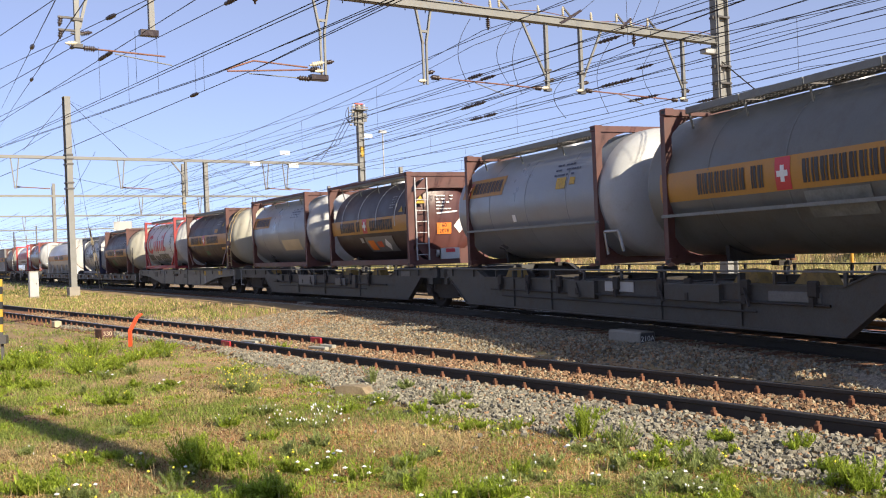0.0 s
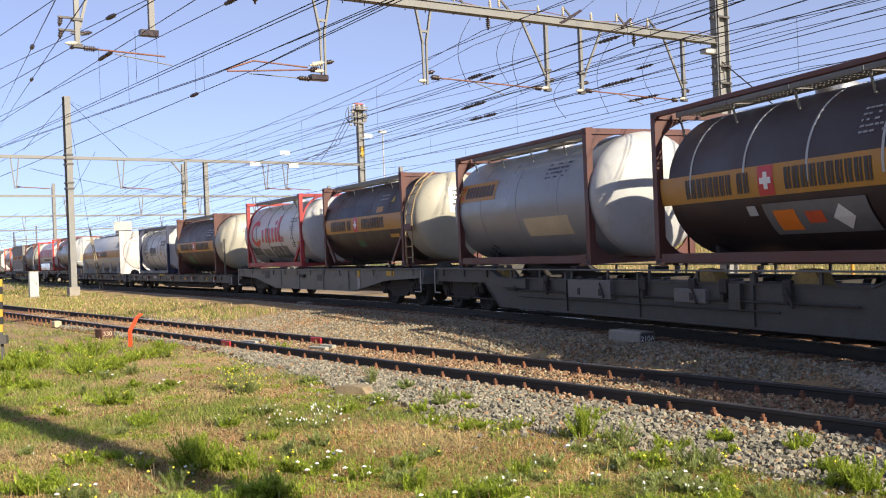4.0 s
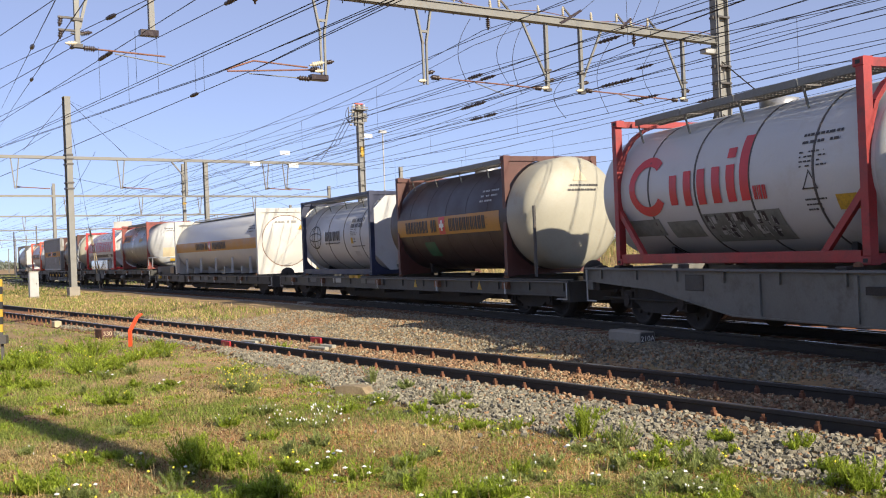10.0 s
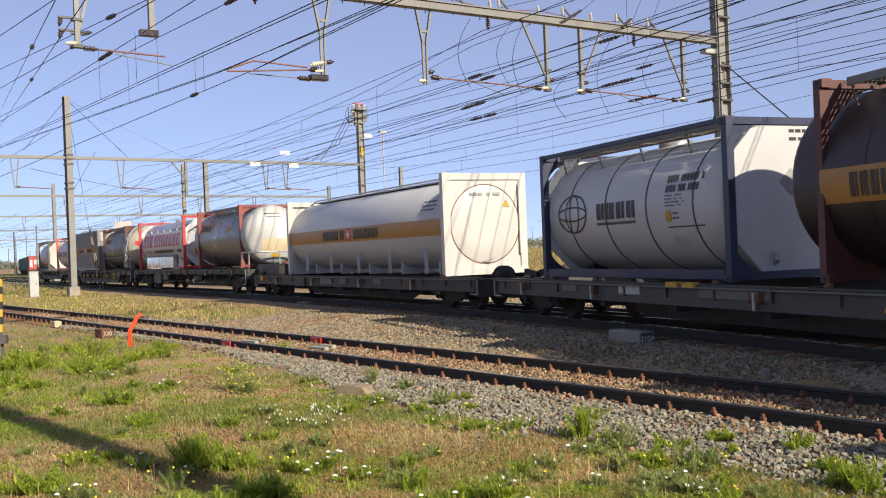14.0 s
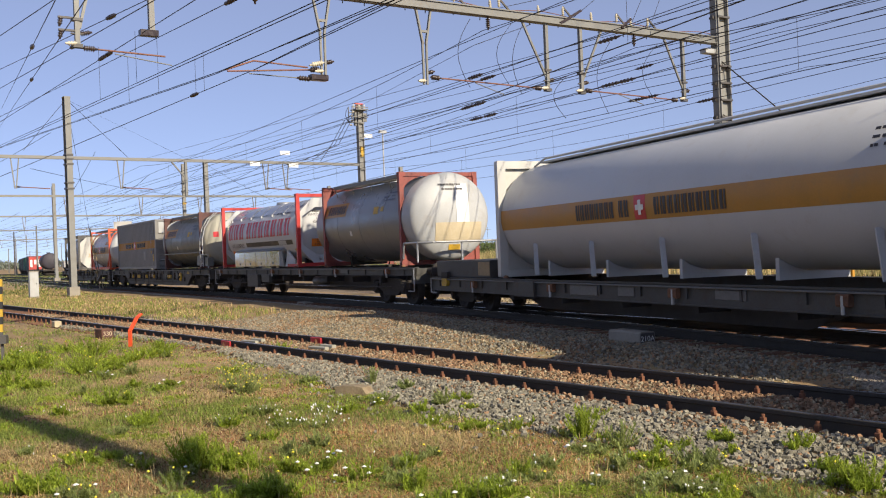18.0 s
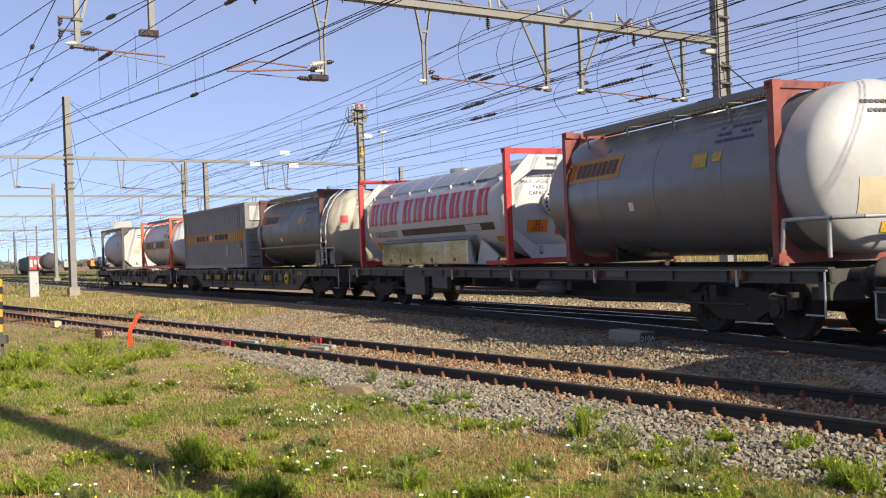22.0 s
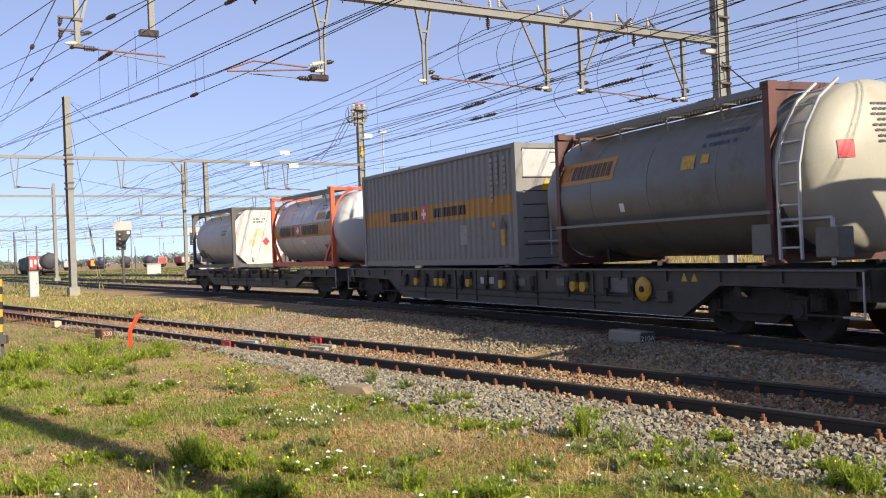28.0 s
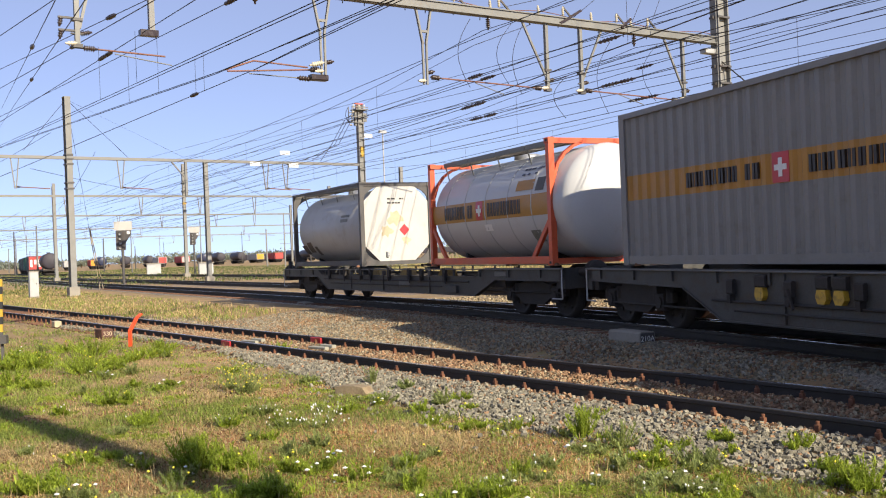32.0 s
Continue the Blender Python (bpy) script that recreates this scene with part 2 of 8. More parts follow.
def track(name, path, label, bed_m=None, bed=((-2.6, -0.3), (-1.7, -0.2), (1.7, -0.2), (2.6, -0.3))):
    """Two rails in a gravel bed. path: (x, y, z of the rail head, heading)."""
    t = thing(name, label, "railway track", kind="structure")
    for o in (-0.755, 0.755):
        part("rail", Geo().sweep([(a + o, b - 0.172) for a, b in RAIL], path), m_rail, t)
        part("rail_head", Geo().sweep([(a + o, b) for a, b in ((-0.027, -0.004), (0.027, -0.004), (0.024, 0.0015), (-0.024, 0.0015))], path), m_railtop, t, "bright worn running surface")
    if bed_m:
        part("gravel_bed", Geo().sweep(list(bed)[::-1], path), bed_m, t, "gravel bed")
    return t


def gravel(m, cells=26.0):
    """Adds stone-sized cells with dark joints to a gravel material."""
    nd, lk = m.node_tree.nodes, m.node_tree.links
    tc, vo, ve = nd.new("ShaderNodeTexCoord"), nd.new("ShaderNodeTexVoronoi"), nd.new("ShaderNodeTexVoronoi")
    ve.feature = "DISTANCE_TO_EDGE"
    bs = nd["Principled BSDF"]
    for q in (vo, ve):
        q.inputs["Scale"].default_value = cells
        lk.new(tc.outputs["Object"], q.inputs["Vector"])
    old = bs.inputs["Base Color"].links[0].from_socket
    mr, mx, bw = nd.new("ShaderNodeMapRange"), nd.new("ShaderNodeMix"), nd.new("ShaderNodeRGBToBW")
    lk.new(vo.outputs["Color"], bw.inputs[0])
    lk.new(bw.outputs[0], mr.inputs[0])
    mr.inputs[3].default_value, mr.inputs[4].default_value = 0.5, 1.35
    mx.data_type, mx.blend_type = "RGBA", "MULTIPLY"
    mx.inputs[0].default_value = 1.0
    lk.new(old, mx.inputs[6])
    lk.new(mr.outputs[0], mx.inputs[7])
    lk.new(mx.outputs[2], bs.inputs["Base Color"])
    bp = nd.new("ShaderNodeBump")
    bp.inputs["Strength"].default_value, bp.inputs["Distance"].default_value = 1.0, 0.05
    lk.new(ve.outputs["Distance"], bp.inputs["Height"])
    lk.new(bp.outputs[0], bs.inputs["Normal"])
    return m


m_bed = gravel(mat("gravel_bed", (0.36, 0.28, 0.2), 0.95, 0, 0.25, 1.2, 55, 0.9, stain=(0.26, 0.16, 0.09), amount=0.6, at=0.5))
m_bed2 = gravel(mat("gravel_pale", (0.36, 0.31, 0.24), 0.95, 0, 0.22, 1.5, 55, 0.9, stain=(0.26, 0.2, 0.13), amount=0.6, at=0.52))
main = [(*on_track(s)[:2], RAIL_Z, on_track(s)[2]) for s in list(range(-400, -90, 20)) + [-90 + i * 1.5 for i in range(80)]]
main_track = track("track_main", main, "rusty railway track under the train", m_bed2, ((-1.75, -0.34), (-1.45, -0.19), (1.7, -0.19), (2.6, -0.34)))
near = [(*near_at(d), -0.2, NEAR_H) for d in range(-120, 17, 4)]
near_track = track("track_near", near, "rusty railway track with raised fastenings", m_bed, ((-2.2, -0.27), (-0.95, -0.185), (1.0, -0.185), (1.7, -0.24)))
BX, BY, BH = on_track(-42.0)
branch = [(BX + d * math.cos(BH), BY + d * math.sin(BH), -0.004, BH) for d in range(-2, 62, 4)]
branch_track = track("track_branch", branch, "straight branch of the turnout beyond the train", m_bed, ((-1.5, -0.3), (-1.2, -0.21), (1.8, -0.21), (2.6, -0.3)))
T2H = radians(19.6)
far2 = [(-28.3 + d * math.cos(T2H), 11.5 + d * math.sin(T2H), -0.02, T2H) for d in range(-330, 50, 10)]
track("track_beyond", far2, "parallel railway track beyond the train", m_bed)
T3H = radians(20.5)
far3 = [(-78.0 + d * math.cos(T3H), 4.5 + d * math.sin(T3H), -0.02, T3H) for d in range(-260, 90, 10)]
track("track_yard", far3, "further parallel yard track", m_bed)

# sleepers and fastenings
M_SLEEPER = Geo().box(-0.13, 0.13, -1.3, 1.3, -0.16, 0.0, 0.015).mesh("sleeper", m_sleeper)
M_CLIP = Geo().box(-0.07, 0.07, -0.05, 0.05, 0.0, 0.025).box(-0.024, 0.024, -0.024, 0.024, 0.025, 0.1, 0.008).tube((0, 0, 0.1), (0, 0, 0.13), 0.019, 6).mesh("fastening", m_clip)
for i in range(94):
    d = -40 + i * 0.6
    x, y = near_at(d)
    part("sleeper", M_SLEEPER, None, near_track).matrix_basis = pose(x, y, -0.366, 0, 0, math.degrees(NEAR_H))
    if d > -26:
        for o in (-0.755 - 0.12, -0.755 + 0.12, 0.755 - 0.12, 0.755 + 0.12):
            x, y = near_at(d, o)
            part("fastening", M_CLIP, None, near_track).matrix_basis = pose(x, y, -0.37, 0, 0, math.degrees(NEAR_H))
for i in range(112):
    s = -72 + i * 0.6
    x, y, h = on_track(s)
    part("sleeper", M_SLEEPER, None, main_track).matrix_basis = pose(x, y, -0.165, 0, 0, math.degrees(h))
M_SLEEPER2 = Geo().box(-0.13, 0.13, -0.6, 1.35, -0.16, 0.0, 0.015).mesh("sleeper", m_rustsleeper)
for i in range(60):
    d = 12 + i * 0.6
    part("sleeper", M_SLEEPER2, None, branch_track).matrix_basis = pose(BX + d * math.cos(BH), BY + d * math.sin(BH), -0.145, 0, 0, math.degrees(BH))


# stones, as many small islands in one mesh
def scatter_stones(name, label, spots, size, material, seed):
    rng = np.random.default_rng(seed)
    ico = np.array([(-1, -1, -1), (1, -1, -1), (1, 1, -1), (-1, 1, -1), (-0.75, -0.8, 1), (0.8, -0.7, 1), (0.7, 0.8, 1), (-0.8, 0.75, 1)])
    fc = np.array([(0, 2, 1), (0, 3, 2), (4, 5, 6), (4, 6, 7), (0, 1, 5), (0, 5, 4), (1, 2, 6), (1, 6, 5), (2, 3, 7), (2, 7, 6), (3, 0, 4), (3, 4, 7)])
    n = len(spots)
    spots = np.array(spots)
    sc = size * rng.uniform(0.55, 1.35, (n, 1, 1)) * rng.uniform(0.6, 1.15, (n, 1, 3))
    jit = 1 + rng.uniform(-0.45, 0.2, (n, 8, 3))
    a, b = rng.uniform(0, 6.28, (2, n))
    ca, sa, cb, sb = np.cos(a), np.sin(a), np.cos(b), np.sin(b)
    o = np.zeros(n)
    rot = np.stack([np.stack([ca, -sa * cb, sa * sb], 1), np.stack([sa, ca * cb, -ca * sb], 1), np.stack([o, sb, cb], 1)], 1)
    vv = np.einsum("nij,nkj->nki", rot, ico[None] * jit * sc) + spots[:, None, :]
    me = bpy.data.meshes.new(name)
    ff = (fc[None] + (np.arange(n) * 8)[:, None, None]).reshape(-1, 3)
    me.from_pydata(vv.reshape(-1, 3).tolist(), [], ff.tolist())
    me.materials.append(material)
    return solid(name, me, None, label, "ballast", kind="stuff")


rng = np.random.default_rng(3)
pale, rusty, tan = [], [], []
while len(pale) < 36000:
    d = -14 + 32 * rng.random() ** 0.75
    wide = 0.25 + 1.4 * max(0.0, min(1.0, (d + 2) / 9)) + 0.3 * noise.noise((d * 0.7, 0, 3))
    o = -0.84 - abs(rng.normal(0, 0.5)) * wide if rng.random() < 0.35 else -0.84 - rng.random() * wide
    x, y = near_at(d, o)
    z = max(ground_z(x, y), -0.375 - 0.05 * max(0, -o - 1.0)) + rng.uniform(-0.01, 0.05)
    if rng.random() < 0.75 * math.exp((o + 0.84) * 7) + 0.06 + 0.5 * max(0.0, noise.noise((x, y, 8.0)) - 0.15):
        rusty.append((x, y, z))
    else:
        pale.append((x, y, z))
for _ in range(26000):
    d = -24 + 42 * rng.random() ** 0.75
    o = rng.uniform(-0.72, 0.72)
    x, y = near_at(d, o)
    z = -0.372 + 0.03 * abs(o) + rng.uniform(-0.005, 0.02)
    (rusty if rng.random() < 0.5 + 0.9 * max(0, abs(o) - 0.3) + 0.4 * noise.noise((x, y, 5.0)) else tan).append((x, y, z))
# everything between the near track and the main track is gravel
count = 0
while count < 52000:
    x = -3.0 - 33.0 * rng.random() ** 1.15
    i = int(np.argmin(np.abs(RUN_X - x)))
    ya = NEAR_P[1] + (x - NEAR_P[0]) * NS / NC + 1.62 / NC
    y = ya + (RUN_Y[i] - 0.85 - ya) * rng.random()
    if y < ya or (near_off(x, y) > 3.2 + 1.5 * noise.noise((x * 0.5, y * 0.5, 1.0)) and x < -31):
        count += 1
        continue
    o = near_off(x, y)
    gap = y - RUN_Y[i]
    z = max(ground_z(x, y), -0.205 if gap > -1.5 else -1.0, -0.385) + rng.uniform(0.0, 0.025)
    (rusty if rng.random() < 0.12 + 0.5 * math.exp(-(o - 0.85) * 3) + 0.9 * max(0.0, noise.noise((x * 0.35, y * 0.9, 14.0))) else (tan if rng.random() < 0.6 else pale)).append((x, y, z))
    count += 1
scatter_stones("gravel", "rusty brown gravel along the rails", rusty, 0.019, m_stone2, 6)
scatter_stones("gravel", "tan and grey gravel between the tracks", tan, 0.0175, m_stone3, 7)
scatter_stones("ballast_stones", "coarse pale grey ballast stones beside the rails", pale, 0.0215, m_stone, 5)
# gravel and dark earth beyond the main track
spots = []
for _ in range(16000):
    q = -34 + 44 * rng.random()
    x, y, h = on_track(q, rng.uniform(0.9, 1.7) if rng.random() < 0.2 else rng.uniform(1.7, 9.0))
    spots.append((x, y, max(ground_z(x, y), -0.21 if near_off(x, y) > 99 else -1) + rng.uniform(0.0, 0.03)))
scatter_stones("gravel", "brown gravel beyond the main track", spots, 0.03, m_stone3, 8)
# ---- the freight train: containers ----
m_maroon = mat("maroon_paint", (0.03, 0.016, 0.017), 0.5, 0, 0.22, 0.8, 30, 0.04, stain=(0.042, 0.032, 0.027), amount=0.45, at=0.52)
m_cream = mat("cream_paint", (0.36, 0.345, 0.275), 0.5, 0, 0.08, 0.9, 30, 0.04, stain=(0.29, 0.22, 0.13), amount=0.45, at=0.55)
m_grey = mat("grey_blue_paint", (0.17, 0.175, 0.18), 0.34, 0.1, 0.12, 0.7, 30, 0.04, stain=(0.08, 0.077, 0.07), amount=0.45, at=0.52)
m_palegrey = mat("pale_grey_paint", (0.24, 0.255, 0.27), 0.36, 0.1, 0.12, 0.7, 30, 0.04, stain=(0.17, 0.17, 0.165), amount=0.4, at=0.52)
m_dirty = mat("dirty_grey_paint", (0.125, 0.128, 0.115), 0.45, 0, 0.16, 0.8, 30, 0.06, stain=(0.08, 0.07, 0.055), amount=0.6, at=0.48)
m_tankw = mat("white_tank_paint", (0.5, 0.51, 0.51), 0.4, 0, 0.05, 0.8, 30, 0.03, stain=(0.36, 0.32, 0.26), amount=0.35, at=0.57)
m_aged = mat("aged_white_paint", (0.42, 0.43, 0.425), 0.48, 0, 0.1, 0.9, 30, 0.05, stain=(0.3, 0.26, 0.21), amount=0.45, at=0.52)
m_brown = mat("red_brown_frame", (0.105, 0.037, 0.029), 0.55, 0, 0.25, 2, 40, 0.1, stain=(0.08, 0.04, 0.03), amount=0.5, at=0.5)
m_red = mat("red_frame", (0.5, 0.035, 0.03), 0.45, 0, 0.15, 2, 40, 0.06, stain=(0.18, 0.04, 0.03), amount=0.5, at=0.55)
m_orange = mat("orange_red_frame", (0.6, 0.1, 0.035), 0.45, 0, 0.15, 2, 40, 0.06, stain=(0.2, 0.06, 0.04), amount=0.4, at=0.55)
# the maroon paint again, lighter and redder: sunlight put into the colour
m_maroonlit = mat("maroon_tank_end_sunlit", (0.1, 0.036, 0.031), 0.4, 0, 0.2, 0.9, 30, 0.04, stain=(0.06, 0.03, 0.025), amount=0.5, at=0.52)
m_navy = mat("navy_frame", (0.028, 0.035, 0.075), 0.45, 0, 0.2, 2, 40, 0.06)
m_slate = mat("slate_frame", (0.085, 0.08, 0.075), 0.55, 0, 0.2, 2, 40, 0.1, stain=RUST, amount=0.4, at=0.55)
m_band = mat("ochre_band", (0.42, 0.2, 0.025), 0.45, 0, 0.12, 1.2, 30, 0.04, stain=(0.28, 0.17, 0.06), amount=0.5, at=0.54)
m_ink = mat("dark_lettering", (0.035, 0.03, 0.03), 0.5, 0, 0.2, 3, 30, 0)
m_redpaint = mat("red_lettering", (0.55, 0.035, 0.045), 0.42, 0, 0.12, 2, 30, 0.03)
m_whitemark = mat("white_marking", (0.75, 0.75, 0.72), 0.5, 0, 0.1, 3, 30, 0)
m_sand = mat("sand_paint", (0.52, 0.44, 0.29), 0.45, 0, 0.15, 1.2, 30, 0.04, stain=(0.45, 0.35, 0.2), amount=0.5, at=0.5)
m_hazard = mat("orange_plate", (0.75, 0.2, 0.02), 0.5, 0, 0.1, 3, 30, 0.03)
m_grate = mat("walkway_grating", (0.2, 0.19, 0.18), 0.65, 0.4, 0.3, 6, 90, 0.5)
m_board = mat("weathered_board", (0.2, 0.21, 0.2), 0.6, 0.2, 0.2, 2, 40, 0.15, stain=(0.13, 0.11, 0.08), amount=0.5, at=0.52)
m_plate2 = mat("faded_grey_label", (0.3, 0.3, 0.29), 0.6, 0, 0.2, 6, 40, 0.03)
m_navy2 = mat("violet_paint", (0.022, 0.017, 0.035), 0.5, 0, 0.2, 0.8, 30, 0.04)
m_tan = mat("tan_paint", (0.3, 0.22, 0.11), 0.6, 0, 0.2, 3, 40, 0.1, stain=(0.12, 0.08, 0.05), amount=0.5, at=0.5)
m_graffiti = mat("grey_green_paint", (0.2, 0.21, 0.19), 0.6, 0, 0.3, 4, 30, 0.05)
m_green = mat("green_paint", (0.014, 0.1, 0.055), 0.5, 0, 0.2, 3, 30, 0.03)
m_box = mat("grey_container_paint", (0.21, 0.205, 0.195), 0.5, 0, 0.1, 1.0, 30, 0.05, stain=(0.14, 0.115, 0.09), amount=0.5, at=0.54)
m_shield = mat("brushed_sunshield", (0.5, 0.52, 0.56), 0.3, 0.75, 0.08, 1.0, 20, 0.03)
m_fadered = mat("faded_red_frame", (0.26, 0.06, 0.045), 0.55, 0, 0.22, 2, 40, 0.1, stain=(0.09, 0.035, 0.03), amount=0.6, at=0.48)
m_crimson = mat("grimy_crimson_frame", (0.34, 0.035, 0.035), 0.5, 0, 0.2, 2, 40, 0.08, stain=(0.1, 0.03, 0.03), amount=0.6, at=0.5)
m_gloss = mat("polished_cladding", (0.6, 0.6, 0.57), 0.1, 1.0, 0.06, 1.0, 3, 0.06)


def dished(x0, x1, R, depth=0.42, k=8):
    """The outline of a tank with dished ends: (along, radius)."""
    prof = []
    for i in range(k + 1):
        a = math.pi / 2 * i / k
        prof.append((x0 + depth * (1 - math.cos(a)), max(0.001, R * math.sin(a))))
    for i in range(k, -1, -1):
        a = math.pi / 2 * i / k
        prof.append((x1 - depth * (1 - math.cos(a)), max(0.001, R * math.sin(a))))
    return prof


def words(geo, x0, x1, z0, z1, lengths, R, zc, side=-1, proud=0.012, slant=0.0):
    """Plain upright blocks in place of lettering: one a letter, with gaps between words."""
    slots = sum(lengths) + 0.8 * (len(lengths) - 1)
    w = (x1 - x0) / slots
    x = x0
    for k, n in enumerate(lengths):
        for _ in range(n):
            a, b = x + 0.12 * w, x + 0.88 * w
            if (k + _) % 3 == 1:
                geo.patch(a, a + 0.3 * (b - a), z0, z1, R, zc, proud, side)
                geo.patch(a + 0.45 * (b - a), b, z0, z1, R, zc, proud, side)
            else:
                geo.patch(a, a + 0.52 * (b - a), z0, z1, R, zc, proud, side)
                geo.patch(a + 0.68 * (b - a), b, z0, z1, R, zc, proud, side)
            x += w
        x += 0.8 * w
    return geo


def lines(geo, x0, x1, z0, z1, rows, R, zc, seed, side=-1, proud=0.009):
    """Small unreadable stencilled lines as thin bars."""
    rnd = random.Random(seed)
    h = (z1 - z0) / rows
    for i in range(rows):
        z = z1 - h * (i + 0.75)
        x = x0
        end = x1 - rnd.uniform(0, 0.35) * (x1 - x0)
        while x < end:
            w = rnd.uniform(0.05, 0.14) * (x1 - x0)
            geo.patch(x, min(x + w, end), z, z + h * 0.36, R, zc, proud, side, n=1)
            x += w * (1.3 if rnd.random() < 0.7 else 2.6)
    return geo


def disc_lines(geo, x, rows, seed, y0=-0.4, y1=0.4, z0=1.7, z1=2.2, drop=0.0):
    rnd = random.Random(seed)
    h = (z1 - z0) / rows
    for i in range(rows):
        z = z1 - h * (i + 0.7)
        y = y0
        while y < y1 - rnd.uniform(0, 0.3):
            w = rnd.uniform(0.05, 0.14)
            geo.box(x, x + 0.006, y, y + w, z, z + h * 0.4)
            y += w * (1.3 if rnd.random() < 0.7 else 2.2)
    return geo


def band_with_words(tank, x0, span, z0, z1, first, mid, last, R, zc, label="ochre painted band"):
    """The ochre stripe with two runs of dark blocks and a small red shield with a white cross between them; all along x from x0."""
    strip = part("painted_band", Geo().patch(x0 + span[0], x0 + span[1], z0, z1, R, zc, 0.004), m_band, tank, label)
    h = z1 - z0
    za, zb = z0 + 0.16 * h, z1 - 0.16 * h
    tagged(part("lettering", words(Geo(), x0 + first[0], x0 + first[1], za, zb, (8, 2), R, zc), m_ink, strip, "dark blocks of lettering"), kind="stuff")
    tagged(part("lettering", words(Geo(), x0 + last[0], x0 + last[1], za, zb, (10,), R, zc), m_ink, strip, "dark blocks of lettering"), kind="stuff")
    part("shield", Geo().patch(x0 + mid[0], x0 + mid[1], z0 + 0.01, z1 - 0.01, R, zc, 0.009), m_redpaint, strip, "red square")
    cx, cz, q = x0 + (mid[0] + mid[1]) / 2, (z0 + z1) / 2, (mid[1] - mid[0])
    g = Geo().patch(cx - 0.13 * q, cx + 0.13 * q, cz - 0.36 * q, cz + 0.36 * q, R, zc, 0.016)
    g.patch(cx - 0.36 * q, cx + 0.36 * q, cz - 0.13 * q, cz + 0.13 * q, R, zc, 0.018)
    part("white_cross", g, m_whitemark, strip, "white cross")


def small_sign(tank, x0, R, zc, z0=1.57, w=2.05, h=0.42, m=None):
    """The ochre name panel at the tank's rear end."""
    p = part("name_panel", Geo().patch(x0, x0 + w, z0, z0 + h, R, zc, 0.005), m or m_band, tank, "ochre name panel")
    for a, b, e in ((0.1, 0.2, 0.1), (0.32, 0.42, 0.38)):
        for c, d in ((0.07, 0.17), (h - 0.07, h - 0.17)):
            f = c + 0.04 if d > c else c - 0.04
            g = Geo().patch(x0 + a, x0 + b, z0 + min(c, f), z0 + max(c, f), R, zc, 0.011)
            g.patch(x0 + e, x0 + e + 0.04, z0 + min(f, d), z0 + max(f, d), R, zc, 0.011)
            part("emblem_corner", g, m_redpaint, p, "red corner of a square emblem")
    tagged(part("lettering", words(Geo(), x0 + 0.5, x0 + w - 0.1, z0 + 0.08, z0 + h - 0.08, (8,), R, zc), m_ink, p), kind="stuff")


def head_spot(y, z, x1, depth, R, zc, proud=0.01):
    """A place on the dished end that closes the tank at x1."""
    k = min(0.995, math.hypot(y, z - zc) / R)
    return (x1 - depth * (1 - math.sqrt(1 - k * k)) + proud, y, z)


def head_patch(tank, name, y0, y1, z0, z1, x1, depth, R, zc, m, label="", proud=0.01, n=6):
    g = Geo()
    v = [head_spot(y0 + (y1 - y0) * i / n, z0 + (z1 - z0) * j / n, x1, depth, R, zc, proud) for j in range(n + 1) for i in range(n + 1)]
    g.add(v, [(j * (n + 1) + i, j * (n + 1) + i + 1, (j + 1) * (n + 1) + i + 1, (j + 1) * (n + 1) + i) for j in range(n) for i in range(n)], True)
    return part(name, g, m, tank, label)


def head_lines(tank, rows, seed, y0, y1, z0, z1, x1, depth, R, zc, m):
    """Small stencilled lines on a dished end."""
    rnd = random.Random(seed)
    g = Geo()
    h = (z1 - z0) / rows
    for i in range(rows):
        z = z1 - h * (i + 0.75)
        y = y0 + rnd.uniform(0, 0.1)
        end = y1 - rnd.uniform(0, 0.25) * (y1 - y0)
        while y < end:
            w = rnd.uniform(0.05, 0.11)
            v = [head_spot(yy, zz, x1, depth, R, zc, 0.016) for zz in (z, z + h * 0.4) for yy in (y, y + w * 0.8)]
            g.add(v, [(0, 1, 3, 2)])
            y += w
    tagged(part("stencilling", g, m, tank), kind="stuff")


def ladder(parent, x, y, z0, z1, w=0.36, material=None, across="y"):
    g = Geo()
    for k in (0, 1):
        p = (x, y + k * w, z0) if across == "y" else (x + k * w, y, z0)
        q = (p[0], p[1], z1)
        g.bar(p, q, 0.035, 0.05)
    lad = part("ladder", g, material or m_steel, parent, "narrow steel ladder")
    rung = Geo().tube((0, 0, 0), (0, w, 0) if across == "y" else (w, 0, 0), 0.015, 6).mesh("rung", material or m_steel)
    n = int((z1 - z0) / 0.3)
    for i in range(n):
        r = part("rung", rung, None, lad)
        r.location = (x, y, z0 + 0.15 + i * 0.3)
    return lad


